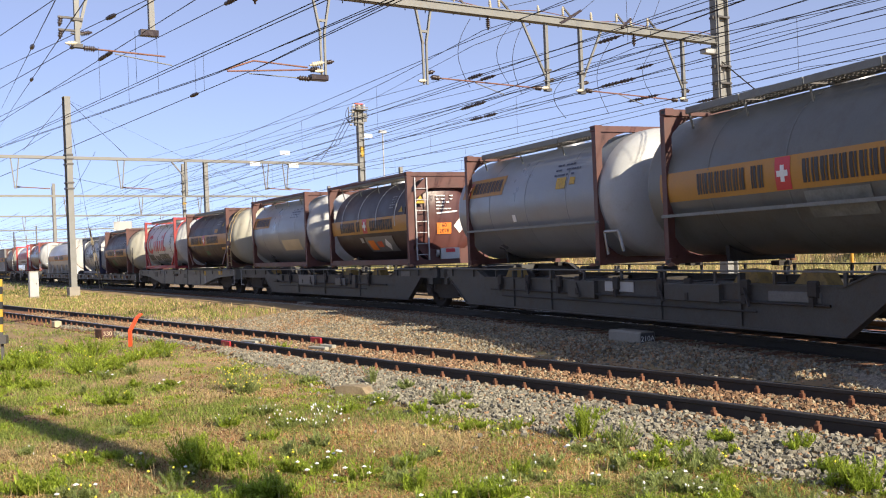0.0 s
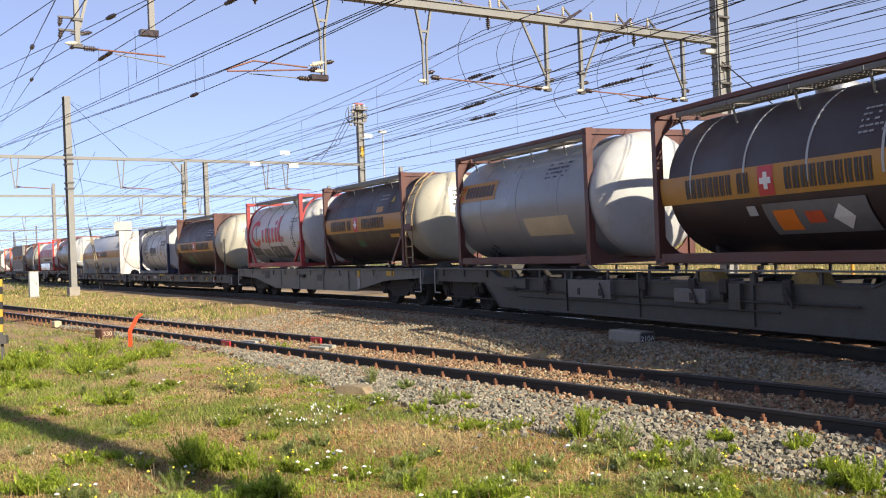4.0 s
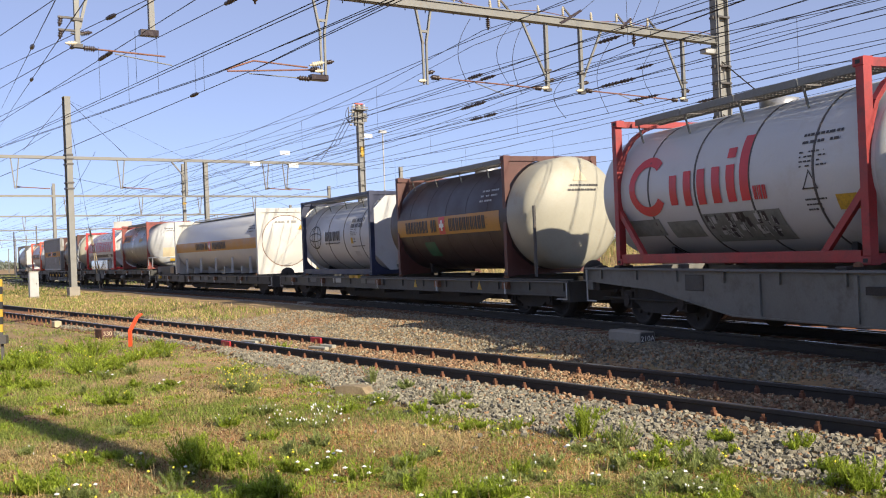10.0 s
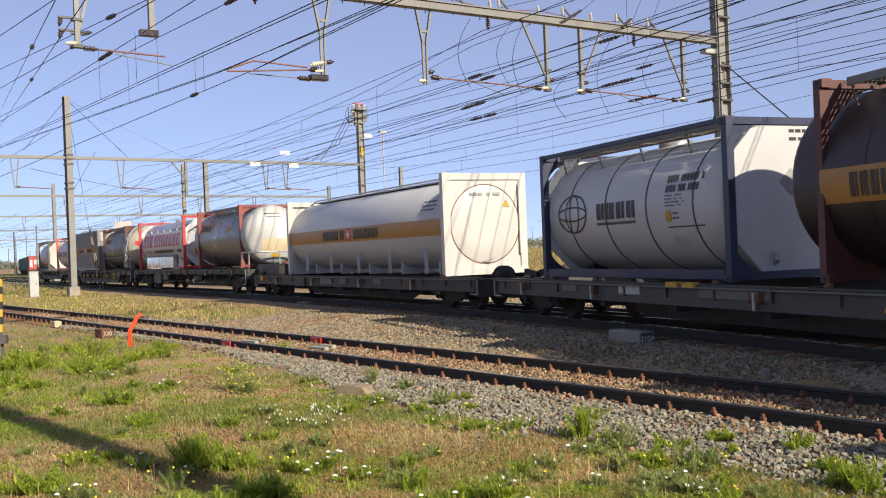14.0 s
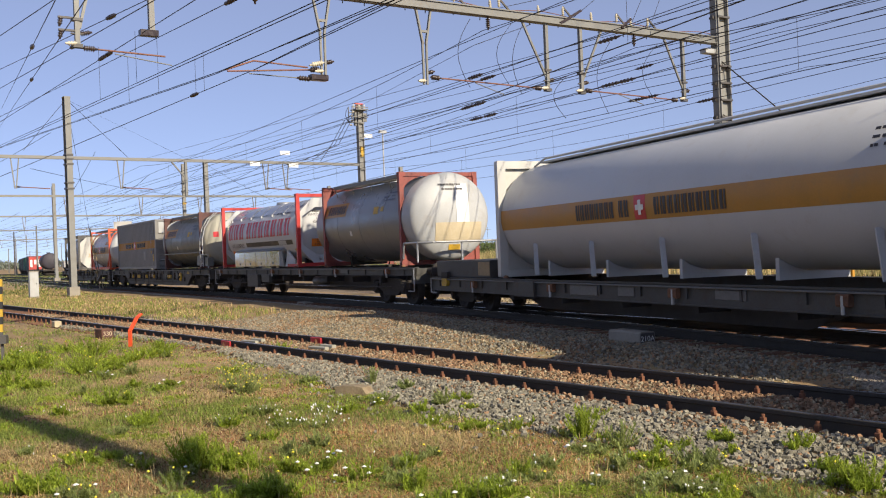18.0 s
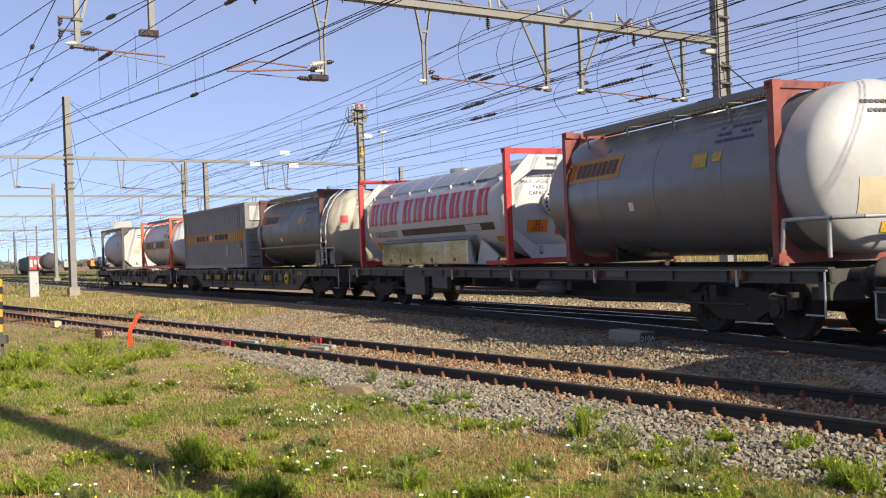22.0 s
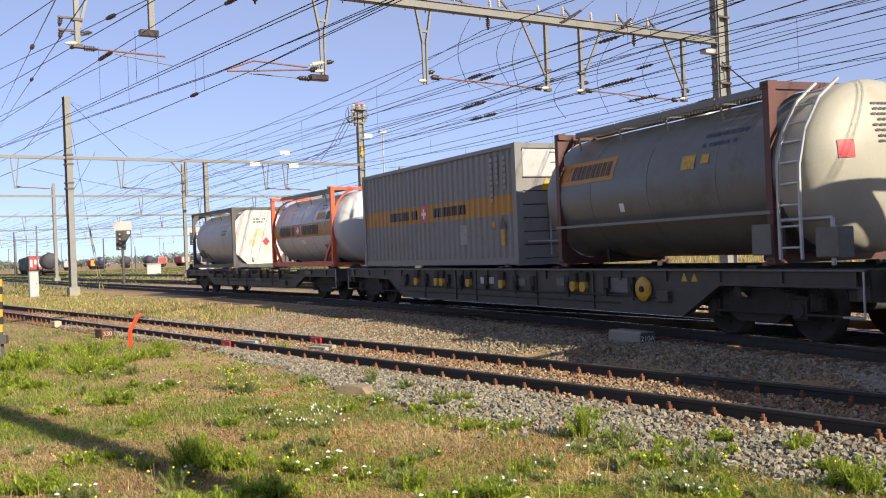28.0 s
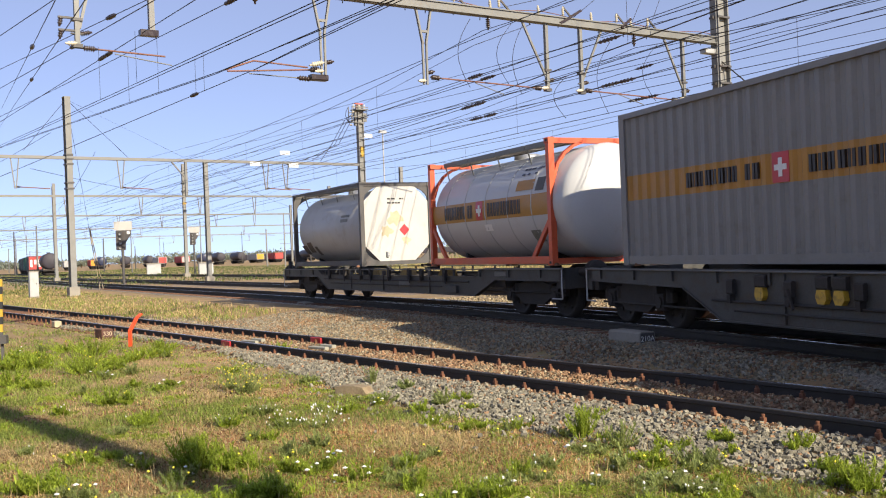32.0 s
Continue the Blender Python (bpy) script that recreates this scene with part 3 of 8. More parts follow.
def bent_ladder(parent, x, material, w=0.4, label="narrow steel ladder bent over the tank", z0=0.08):
    """A ladder up the flank that bends over the shoulder of the tank."""
    path = [(-1.27, z0), (-1.28, 0.7), (-1.27, 1.35), (-1.16, 1.82), (-0.9, 2.25), (-0.55, 2.52)]
    prof = [(y, z) for y, z in path] + [(y - 0.03 * (1 if z < 1.5 else 0.6), z + (0.0 if z < 1.5 else 0.03)) for y, z in path[::-1]]
    stile = Geo().prism([(x, y, z) for y, z in prof], (-0.02, 0, 0), (0.02, 0, 0)).mesh("ladder", material)
    lad = part("ladder", stile, None, parent, label)
    part("stile", stile, None, lad).location = (w, 0, 0)
    rung = Geo().tube((0, 0, 0), (w, 0, 0), 0.017, 6).mesh("rung", material)
    seg = [math.dist(p, q) for p, q in zip(path, path[1:])]
    run = 0.16
    while run < sum(seg):
        d, i = run, 0
        while d > seg[i]:
            d, i = d - seg[i], i + 1
        k = d / seg[i]
        part("rung", rung, None, lad).location = (x, path[i][0] + (path[i + 1][0] - path[i][0]) * k, path[i][1] + (path[i + 1][1] - path[i][1]) * k)
        run += 0.29
    return lad


def tank_container(name, label, s_l, s_r, z, H, tank_m, frame_m, R=1.2, over=(0.0, 0.0), rails="b", head_m=None, walkway=True, gusset=True, depth=0.42, rings=3, ring_m=None, zc=None, ring_arc=(0.0, 2 * math.pi)):
    """A tank in a steel frame. s_l, s_r: where its corner posts stand along the train; over: how far the tank passes the posts."""
    L = s_r - s_l
    top = thing(name, label, "tank container", "tank containers on the train")
    MOVING.append((top, (s_l + s_r) / 2, L / 2, z))
    x0, x1 = -L / 2, L / 2
    zc = zc if zc is not None else 0.12 + R
    t0, t1 = x0 - over[0] + (0.12 if over[0] == 0 else 0), x1 + over[1] - (0.12 if over[1] == 0 else 0)
    prof = dished(t0, t1, R, depth)
    n_head = len(prof) // 2
    tank = part("tank", Geo().lathe(prof if head_m is None else prof[:n_head] + [(min(x1, t1 - depth) + 0.06, R)], zc), tank_m, top)
    if head_m is not None:
        part("tank_head", Geo().lathe([(min(x1, t1 - depth) + 0.06, R)] + prof[n_head:], zc), head_m, tank, "painted dished end")
    # cladding joints
    for i in range(rings):
        x = x0 + 0.35 + (L - 0.7) * (i + 0.5) / rings
        part("cladding_strap", Geo().lathe([(x - 0.022, R + 0.001), (x - 0.018, R + (0.008 if ring_m else 0.004)), (x + 0.018, R + (0.008 if ring_m else 0.004)), (x + 0.022, R + 0.001)], zc, arc=ring_arc), ring_m or tank_m, tank)
    # corner posts with castings
    for x, sx in ((x0, 1), (x1, -1)):
        for y in (-1.22, 1.22):
            sy = 1 if y < 0 else -1
            post = part("corner_post", Geo().box(x, x + sx * 0.13, y, y + sy * 0.13, 0.118, H - 0.118), frame_m, top)
            for a, b in ((0, 0.118), (H - 0.118, H)):
                part("corner_casting", Geo().box(min(x, x + sx * 0.178), max(x, x + sx * 0.178), min(y, y + sy * 0.162), max(y, y + sy * 0.162), a, b, 0.012), frame_m, post)
        xa, xb = sorted((x + sx * 0.02, x + sx * 0.12))
        part("end_sill", Geo().box(xa, xb, -1.06, 1.06, 0.02, 0.14), frame_m, top)
        part("end_header", Geo().box(xa, xb, -1.06, 1.06, H - 0.12, H - 0.01), frame_m, top)
        for sy in (-1, 1):
            if gusset == "arch":
                arc = [(xa + 0.05, sy * 1.1, H - 0.85), (xa + 0.05, sy * 1.0, H - 0.55), (xa + 0.05, sy * 0.82, H - 0.32), (xa + 0.05, sy * 0.6, H - 0.17), (xa + 0.05, sy * 0.4, H - 0.1)]
                g = Geo()
                for p, q in zip(arc, arc[1:]):
                    g.bar(p, q, 0.1, 0.06)
                part("arched_brace", g, frame_m, top)
            elif gusset == "plate":
                for sz in (-1, 1):
                    arc = [(xa, sy * (R + 0.03) * math.cos(a), zc + sz * (R + 0.03) * math.sin(a)) for a in (radians(24 + 50 * i / 8) for i in range(9))]
                    ze = H - 0.12 if sz > 0 else 0.14
                    arc = [(p[0], max(-1.09, min(1.09, p[1])), max(0.14, min(H - 0.12, p[2]))) for p in arc]
                    part("gusset_plate", Geo().prism(arc + [(xa, arc[-1][1], ze), (xa, sy * 1.09, ze)], (0.02, 0, 0), (0.07, 0, 0)), frame_m, top)
            elif gusset:
                pts = [(xa, sy * 1.09, H - 0.5), (xa, sy * 1.02, H - 0.38), (xa, sy * 0.9, H - 0.27), (xa, sy * 0.72, H - 0.18), (xa, sy * 0.5, H - 0.12), (xa, sy * 1.09, H - 0.12)]
                part("gusset", Geo().prism(pts, (0.02, 0, 0), (0.07, 0, 0)), frame_m, top)
                pts = [(xa, sy * 1.09, 0.5), (xa, sy * 0.98, 0.34), (xa, sy * 0.8, 0.2), (xa, sy * 0.6, 0.14), (xa, sy * 1.09, 0.14)]
                part("gusset", Geo().prism(pts, (0.02, 0, 0), (0.07, 0, 0)), frame_m, top)
    if "b" in rails:
        for y in (-1.16, 1.16):
            part("bottom_rail", Geo().box(x0 + 0.17, x1 - 0.17, y - 0.05, y + 0.05, 0.03, 0.19, 0.012), frame_m, top)
    if "t" in rails:
        for y in (-1.18, 1.18):
            part("top_rail", Geo().box(x0 + 0.17, x1 - 0.17, y - 0.035, y + 0.035, H - 0.09, H - 0.01, 0.01), frame_m, top)
    if "d" in rails:
        for y in (-1.16, 1.16):
            for x, sx in ((x0, 1), (x1, -1)):
                part("diagonal_brace", Geo().bar((x + sx * 0.1, y, 0.95), (x + sx * 0.85, y, 0.16), 0.07, 0.1), frame_m, top)
    # holes in the corner castings: dark plates stand for the shade inside
    for x, sx in ((x0, 1), (x1, -1)):
        for zz in (0.06, H - 0.06):
            part("casting_hole", Geo().box(x + sx * 0.09 - 0.04, x + sx * 0.09 + 0.04, -1.2245, -1.2215, zz - 0.025, zz + 0.025, 0.0), m_dark, top, "dark plate for the shade in the casting hole")
    # drain pipe and valve under the end
    part("drain_pipe", Geo().hose([(x1 - 0.5, -0.35, 0.35), (x1 - 0.15, -0.35, 0.2), (x1 - 0.02, -0.35, 0.3), (x1 - 0.02, -0.35, 0.42)], 0.05, 8), m_steel, top, "short steel drain pipe with valve")
    # saddles under the barrel
    for x in (x0 + 0.9, x1 - 0.9):
        g = Geo()
        pts = [(0, -0.62, 0.04), (0, 0.62, 0.04)] + [(0, (R + 0.004) * math.cos(a), zc + (R + 0.004) * math.sin(a)) for a in (radians(-58 - 64 * i / 8) for i in range(9))]
        g.prism(pts, (x - 0.05, 0, 0), (x + 0.05, 0, 0))
        part("saddle", g, m_under, top)
    if walkway:
        wk = part("walkway", Geo().box(x0 + 0.2, x1 - 0.2, -0.36, -0.32, H - 0.085, H - 0.02), m_grate, top, "grey steel grating walkway on top of the tank")
        n = max(3, int(L / 1.45))
        p = (L - 0.4) / n
        board = Geo().box(-p / 2 + 0.015, p / 2 - 0.015, -0.86, -0.83, -0.1, 0.015, 0.006).mesh("side_board", m_board)
        bars = Geo()
        for k in range(7):
            bars.box(-p / 2 + 0.06, p / 2 - 0.06, -0.81 + 0.066 * k, -0.775 + 0.066 * k, -0.03, -0.005)
        for k in range(9):
            q = -p / 2 + 0.06 + (p - 0.12) * k / 8
            bars.box(q - 0.012, q + 0.012, -0.83, -0.36, -0.045, -0.028)
        bars = bars.mesh("grating", m_grate)
        strut = Geo().bar((0, -0.845, -0.09), (0, -0.74, -0.46), 0.035, 0.02).mesh("bracket", m_board)
        for k in range(n):
            x = x0 + 0.2 + p * (k + 0.5)
            part("side_board", board, None, wk, "pale steel side board").location = (x, 0, H - 0.005)
            part("grating", bars, None, wk).location = (x, 0, H - 0.03)
            part("bracket", strut, None, wk).location = (x - p / 2 + 0.1, 0, H)
    # manhole and valve box on top
    g = Geo().lathe([(zc + R - 0.05, 0.3), (zc + R + 0.09, 0.3), (zc + R + 0.1, 0.26), (zc + R + 0.1, 0.01)], n=20, axis="z")
    part("manhole", g, m_steel, tank)
    return top, tank, x0, x1, zc


def stencils(tank, seed, x0, x1, z0, z1, rows, R, zc, m=None):
    tagged(part("stencilling", lines(Geo(), x0, x1, z0, z1, rows, R, zc, seed), m or m_ink, tank), kind="stuff")


def end_plate(top, x, sx, m, k=0.0, label="white eight-sided end plate with worn paint"):
    """An eight-sided plate between the posts; k opens it in the middle."""
    out = [(-1.09, 0.62), (-0.6, 0.14), (0.6, 0.14), (1.09, 0.62), (1.09, 1.95), (0.6, 2.45), (-0.6, 2.45), (-1.09, 1.95)]
    xs = sorted((x + sx * 0.05, x + sx * 0.11))
    if not k:
        return part("end_plate", Geo().prism([(0, a, b) for a, b in out], (xs[0], 0, 0), (xs[1], 0, 0)), m, top, label)
    inn = [(-0.99, 0.78), (-0.5, 0.44), (0.5, 0.44), (0.99, 0.78), (0.99, 1.8), (0.5, 2.12), (-0.5, 2.12), (-0.99, 1.8)]
    v = [(q, a, b) for q in xs for ring in (out, inn) for a, b in ring]
    f = []
    for i in range(8):
        j = (i + 1) % 8
        f += [(i, 8 + i, 8 + j, j), (16 + i, 16 + j, 24 + j, 24 + i), (i, j, 16 + j, 16 + i), (8 + i, 24 + i, 24 + j, 8 + j)]
    return part("end_plate", Geo().add(v, f), m, top, label)


def flank(x, z, R, zc, proud):
    th = math.asin((z - zc) / R)
    return (x, -(R + proud) * math.cos(th), zc + (R + proud) * math.sin(th))


DECK, LOW = 1.09, 0.83
# R: dirty tank with faded ochre band
R0 = 1.2
top, tank, x0, x1, zc = tank_container("tank_container", "dirty grey tank container with faded ochre band and red-brown posts", 49.78, 55.9, DECK, 2.58, m_dirty, m_brown, R0, (0.85, 0.7), "", head_m=m_aged)
band_with_words(tank, x0, (-0.1, 6.2), 1.03, 1.5, (0.95, 2.59), (2.83, 3.15), (3.37, 5.1), R0, zc)
part("flank_rail", Geo().box(x0, x1, -1.26, -1.2, 0.78, 0.83), m_board, tank, "long pale side bead")
part("graffiti", Geo().patch(x0 + 3.35, x0 + 4.55, 0.64, 1.0, R0, zc, 0.011), m_graffiti, tank, "dull painted-over patch")
# Q
top, tank, x0, x1, zc = tank_container("tank_container", "grey-blue tank container with small ochre name panel and brown posts", 41.90, 47.63, DECK, 2.6, m_palegrey, m_brown, R0, (0.85, 0.75), "", head_m=m_aged)
small_sign(tank, x0 - 0.25, R0, zc, 1.58)
stencils(tank, 2, x0 + 4.0, x0 + 5.0, 1.75, 2.05, 3, R0, zc, m_navy)
part("flank_rail", Geo().box(x0, x1, -1.26, -1.2, 0.78, 0.83), m_board, tank, "long pale side bead")
part("handrail", Geo().hose([(x1 + 0.1, -1.1, 0.2), (x1 + 0.1, -1.16, 0.62), (x1 + 0.55, -1.16, 0.62), (x1 + 0.6, -1.1, 0.25)], 0.028), m_steel, top)
# P
R1 = 1.17
# the tank end takes the brightened maroon, so it reads as sunlit
top, tank, x0, x1, zc = tank_container("tank_container", "maroon tank container with bright ochre band in a full red-brown frame", 32.31, 38.37, DECK, 2.56, m_maroon, m_brown, R1, (0, 0), "bt", rings=4, ring_m=m_aged, depth=0.3, head_m=m_maroonlit, ring_arc=(radians(-8), radians(188)))
end_plate(top, x1, -1, m_brown, 0.2, "red-brown eight-sided end frame plate")
band_with_words(tank, x0, (0.15, 5.9), 0.98, 1.42, (0.87, 2.48), (2.68, 3.02), (3.23, 4.88), R1, zc)
stencils(tank, 3, x0 + 4.6, x0 + 5.2, 1.62, 2.0, 5, R1, zc, m_plate2)
pl = part("placard_plate", Geo().patch(x0 + 2.67, x0 + 4.67, 0.44, 0.88, R1, zc, 0.02), m_grey, tank, "steel placard plate")
part("hazard_plate", Geo().patch(x0 + 2.85, x0 + 3.3, 0.5, 0.78, R1, zc, 0.026), m_hazard, pl, "orange hazard plate")
part("red_label", Geo().patch(x0 + 3.48, x0 + 3.82, 0.58, 0.74, R1, zc, 0.026), m_orange, pl, "small orange-red label")
part("placard", Geo().add([flank(x0 + a, b, R1, zc, 0.03) for a, b in ((3.98, 0.64), (4.18, 0.48), (4.38, 0.64), (4.18, 0.81))], [(0, 1, 2, 3)]), m_whitemark, pl, "white diamond placard")
part("name_label", Geo().patch(x0 + 2.3, x0 + 2.5, 0.72, 0.86, R1, zc, 0.012), m_aged, tank, "small pale label")
part("warning_label", Geo().add([flank(x0 + a, b, R1, zc, 0.012) for a, b in ((5.32, 1.5), (5.58, 1.5), (5.45, 1.66))], [(0, 1, 2)]), m_yellow, tank, "yellow warning triangle")
box = part("valve_box", Geo().box(x1 - 0.03, x1 + 0.02, -0.28, 0.3, 0.16, 0.46, 0.015), m_steel, top, "grey steel valve box")
part("red_label", Geo().box(x1 + 0.021, x1 + 0.026, -0.12, 0.16, 0.34, 0.44), m_redpaint, box, "red label")
part("lightning_label", Geo().prism([(0, -0.95, 1.7), (0, -0.68, 1.7), (0, -0.815, 1.92)], (x1 - 0.048, 0, 0), (x1 - 0.042, 0, 0)), m_yellow, top, "yellow high-voltage triangle")
part("drain_cap", Geo().lathe([(x1 - 0.13, 0.11), (x1 - 0.09, 0.11), (x1 - 0.08, 0.06), (x1 - 0.075, 0.001)], 0.78, 0.86, n=14), m_steel, top, "round steel cap")
ladder(top, x1 - 0.02, -0.98, 0.15, 2.4)
tagged(part("stencilling", disc_lines(Geo(), x1 - 0.11, 5, 4, -0.3, 0.25, 1.5, 1.95), m_whitemark, tank), kind="stuff")
lettered("22K2", 0.14, m_whitemark, tank, pose(x1 - 0.09, 0.0, 2.17, 90, 0, 90))
# T
top, tank, x0, x1, zc = tank_container("tank_container", "light grey tank container with faded ochre panels and brown frame", 24.21, 30.10, DECK, 2.6, m_palegrey, m_brown, R0, (0.55, 0.6), "bt", head_m=m_aged)
small_sign(tank, x0 - 0.1, R0, zc, 1.5)
stencils(tank, 5, x0 + 4.1, x0 + 5.2, 1.75, 2.1, 4, R0, zc, m_navy)
part("faded_panel", Geo().patch(x0 + 3.2, x0 + 5.0, 0.62, 1.0, R0, zc, 0.006), m_sand, tank, "faded ochre panel")
# M
top, tank, x0, x1, zc = tank_container("tank_container", "maroon tank container with ochre band and cream dished end with ladder", 14.61, 20.81, DECK, 2.58, m_maroon, m_brown, R0, (0.5, 1.15), "d", head_m=m_cream, rings=4)
band_with_words(tank, x0, (0.0, 6.05), 1.05, 1.5, (0.64, 2.35), (2.54, 2.87), (3.18, 4.86), R0, zc)
stencils(tank, 6, x0 + 4.35, x0 + 5.1, 1.88, 2.1, 2, R0, zc, m_plate2)
part("yellow_label", Geo().patch(x0 + 4.3, x0 + 4.75, 1.56, 1.72, R0, zc, 0.008), m_band, tank, "ochre label")
part("warning_label", Geo().add([flank(x0 + a, b, R0, zc, 0.01) for a, b in ((5.2, 1.82), (5.42, 1.82), (5.31, 2.0))], [(0, 1, 2)]), m_yellow, tank, "yellow warning triangle")
part("yellow_label", Geo().patch(x0 + 5.15, x0 + 5.75, 0.82, 0.92, R0, zc, 0.008), m_band, tank, "ochre label strip")
part("maroon_panel", Geo().patch(x0 + 1.3, x0 + 3.6, 1.53, 1.85, R0, zc, 0.003), m_navy2, tank, "darker violet repainted panel")
part("green_mark", Geo().patch(x0 + 2.6, x0 + 3.1, 0.6, 0.8, R0, zc, 0.008), m_green, tank, "dark green mark")
bent_ladder(top, x1 + 0.3, m_tan, 0.4, "tan ladder bent over the dished end")
part("ladder_box", Geo().box(x1 + 0.28, x1 + 0.72, -1.33, -1.29, 0.95, 1.15, 0.01), m_brown, top, "small red-brown plate on the ladder")
# G
R2 = 1.16
top, tank, x0, x1, zc = tank_container("tank_container", "white tank container with large red emblem in a red frame", 6.32, 12.35, DECK, 2.58, m_tankw, m_crimson, R2, (0.8, 0.45), "bd", gusset="arch", rings=4, ring_m=m_slate, depth=0.35, head_m=m_aged)
# red emblem: an open ring and upright strokes, as plain shapes
g = Geo()
cz, cx = 1.33, x0 + 1.0
for i in range(22):
    a0, a1 = radians(48 + i * 12.5), radians(48 + (i + 1) * 12.5)
    v = []
    for a in (a0, a1):
        for r in (0.34, 0.5):
            zz = cz + r * math.sin(a)
            th = math.asin((zz - zc) / R2)
            v.append((cx + r * math.cos(a) * 1.15, -(R2 + 0.01) * math.cos(th), zc + (R2 + 0.01) * math.sin(th)))
    g.add(v, [(0, 1, 3, 2)])
part("emblem", g, m_redpaint, tank, "red open ring emblem")
g = Geo()
for x, w, z0, z1 in ((1.66, 0.2, 0.98, 1.46), (2.05, 0.2, 0.95, 1.5), (2.42, 0.2, 0.95, 1.5), (2.8, 0.2, 0.95, 1.5), (3.16, 0.2, 0.95, 1.5), (3.16, 0.2, 1.6, 1.75), (3.48, 0.2, 0.95, 1.9)):
    g.patch(x0 + x, x0 + x + w, z0, z1, R2, zc, 0.01)
words(g, x0 + 3.75, x0 + 4.05, 0.95, 1.15, (3,), R2, zc)
tagged(part("emblem_bar", g, m_redpaint, tank, "red upright strokes"), kind="stuff")
stencils(tank, 7, x0 + 4.78, x0 + 5.6, 1.6, 1.8, 2, R2, zc)
stencils(tank, 27, x0 + 4.75, x0 + 5.35, 1.3, 1.55, 4, R2, zc)
stencils(tank, 28, x0 + 4.78, x0 + 5.2, 0.72, 0.92, 3, R2, zc)
g = Geo()
for (xa, za), (xb, zb) in (((4.78, 1.02), (5.08, 1.02)), ((5.08, 1.02), (4.93, 1.28)), ((4.93, 1.28), (4.78, 1.02))):
    n = math.hypot(xb - xa, zb - za) / 0.018
    ox, oz = -(zb - za) / n, (xb - xa) / n
    g.add([flank(x0 + a, b, R2, zc, 0.01) for a, b in ((xa, za), (xb, zb), (xb + ox, zb + oz), (xa + ox, za + oz))], [(0, 1, 2, 3)])
part("warning_triangle", g, m_ink, tank, "black outlined warning triangle")
part("graffiti", Geo().patch(x0 + 0.1, x0 + 1.15, 0.5, 0.78, R2, zc, 0.007), m_graffiti, tank, "faded grey painted-over patch")
part("graffiti", Geo().patch(x0 + 1.35, x0 + 2.2, 0.45, 0.72, R2, zc, 0.007), m_graffiti, tank, "faded grey painted-over patch")
part("graffiti", Geo().patch(x0 + 2.38, x0 + 4.2, 0.36, 0.8, R2, zc, 0.008), m_graffiti, tank, "dull grey painted-over patch")
rnd = random.Random(17)
for m, n, lab in ((m_ink, 46, "dark scribbled strokes"), (m_aged, 40, "pale scribbled strokes")):
    g = Geo()
    for i in range(n):
        xa, za, w, h = x0 + 2.42 + 1.6 * rnd.random(), 0.4 + 0.3 * rnd.random(), rnd.choice((0.015, 0.02, 0.08)), rnd.uniform(0.02, 0.16)
        g.patch(xa, xa + w, za, min(0.79, za + h), R2, zc, 0.012)
    tagged(part("graffiti", g, m, tank, lab), kind="stuff")
# B
top, tank, x0, x1, zc = tank_container("tank_container", "maroon tank container with ochre band and cream dished end", -4.30, 1.90, LOW + 0.02, 2.67, m_maroon, m_brown, R0 + 0.03, (0.85, 1.15), "", head_m=m_cream, rings=5, gusset="plate")
RB = R0 + 0.03
band_with_words(tank, x0, (0.07, 5.9), 1.03, 1.48, (0.62, 2.58), (2.73, 3.08), (3.29, 5.24), RB, zc)
stencils(tank, 8, x0 + 4.9, x0 + 5.75, 1.68, 2.02, 3, RB, zc, m_aged)
part("green_mark", Geo().patch(x0 + 1.6, x0 + 2.25, 0.5, 0.86, RB, zc, 0.008), m_green, tank, "dark green mark")
part("end_stanchion", Geo().tube((x1 + 1.1, -1.15, 0.0), (x1 + 1.1, -1.15, 1.5), 0.035), m_slate, top)
# H
top, tank, x0, x1, zc = tank_container("tank_container", "white tank container with black globe emblem in a navy frame", -12.25, -6.28, LOW, 2.5, m_tankw, m_navy, 1.13, (0.03, 0), "bt", rings=4, ring_m=m_slate, depth=0.22)
g = Geo()
cx, cz = x0 + 1.1, 1.25


for rx, rz in ((0.5, 0.38), (0.24, 0.38), (0.5, 0.15)):
    for i in range(24):
        a = [radians(15 * (i + k)) for k in (0, 1)]
        v = [flank(cx + (rx - d) * math.cos(b) * 1.1, cz + (rz - d) * math.sin(b), 1.13, zc, 0.008) for b in a for d in (0, 0.035)]
        g.add(v, [(0, 1, 3, 2)])
part("globe_emblem", g, m_ink, tank, "black line globe emblem")
tagged(part("lettering", words(Geo(), x0 + 1.98, x0 + 3.33, 1.1, 1.4, (4,), 1.13, zc), m_ink, tank), kind="stuff")
tagged(part("lettering", words(Geo(), x0 + 1.98, x0 + 3.3, 1.0, 1.05, (24,), 1.13, zc), m_ink, tank), kind="stuff")
tagged(part("stencilling", words(Geo(), x0 + 4.2, x0 + 5.2, 1.62, 1.74, (4, 6, 1), 1.13, zc), m_ink, tank), kind="stuff")
tagged(part("stencilling", words(Geo(), x0 + 4.2, x0 + 5.1, 1.46, 1.58, (4, 3, 4), 1.13, zc), m_ink, tank), kind="stuff")
stencils(tank, 9, x0 + 4.2, x0 + 4.75, 1.22, 1.44, 4, 1.13, zc)
part("yellow_label", Geo().patch(x0 + 4.2, x0 + 4.36, 0.98, 1.16, 1.13, zc, 0.008), m_yellow, tank, "small yellow label")
stencils(tank, 29, x0 + 4.4, x0 + 4.6, 1.0, 1.16, 2, 1.13, zc)
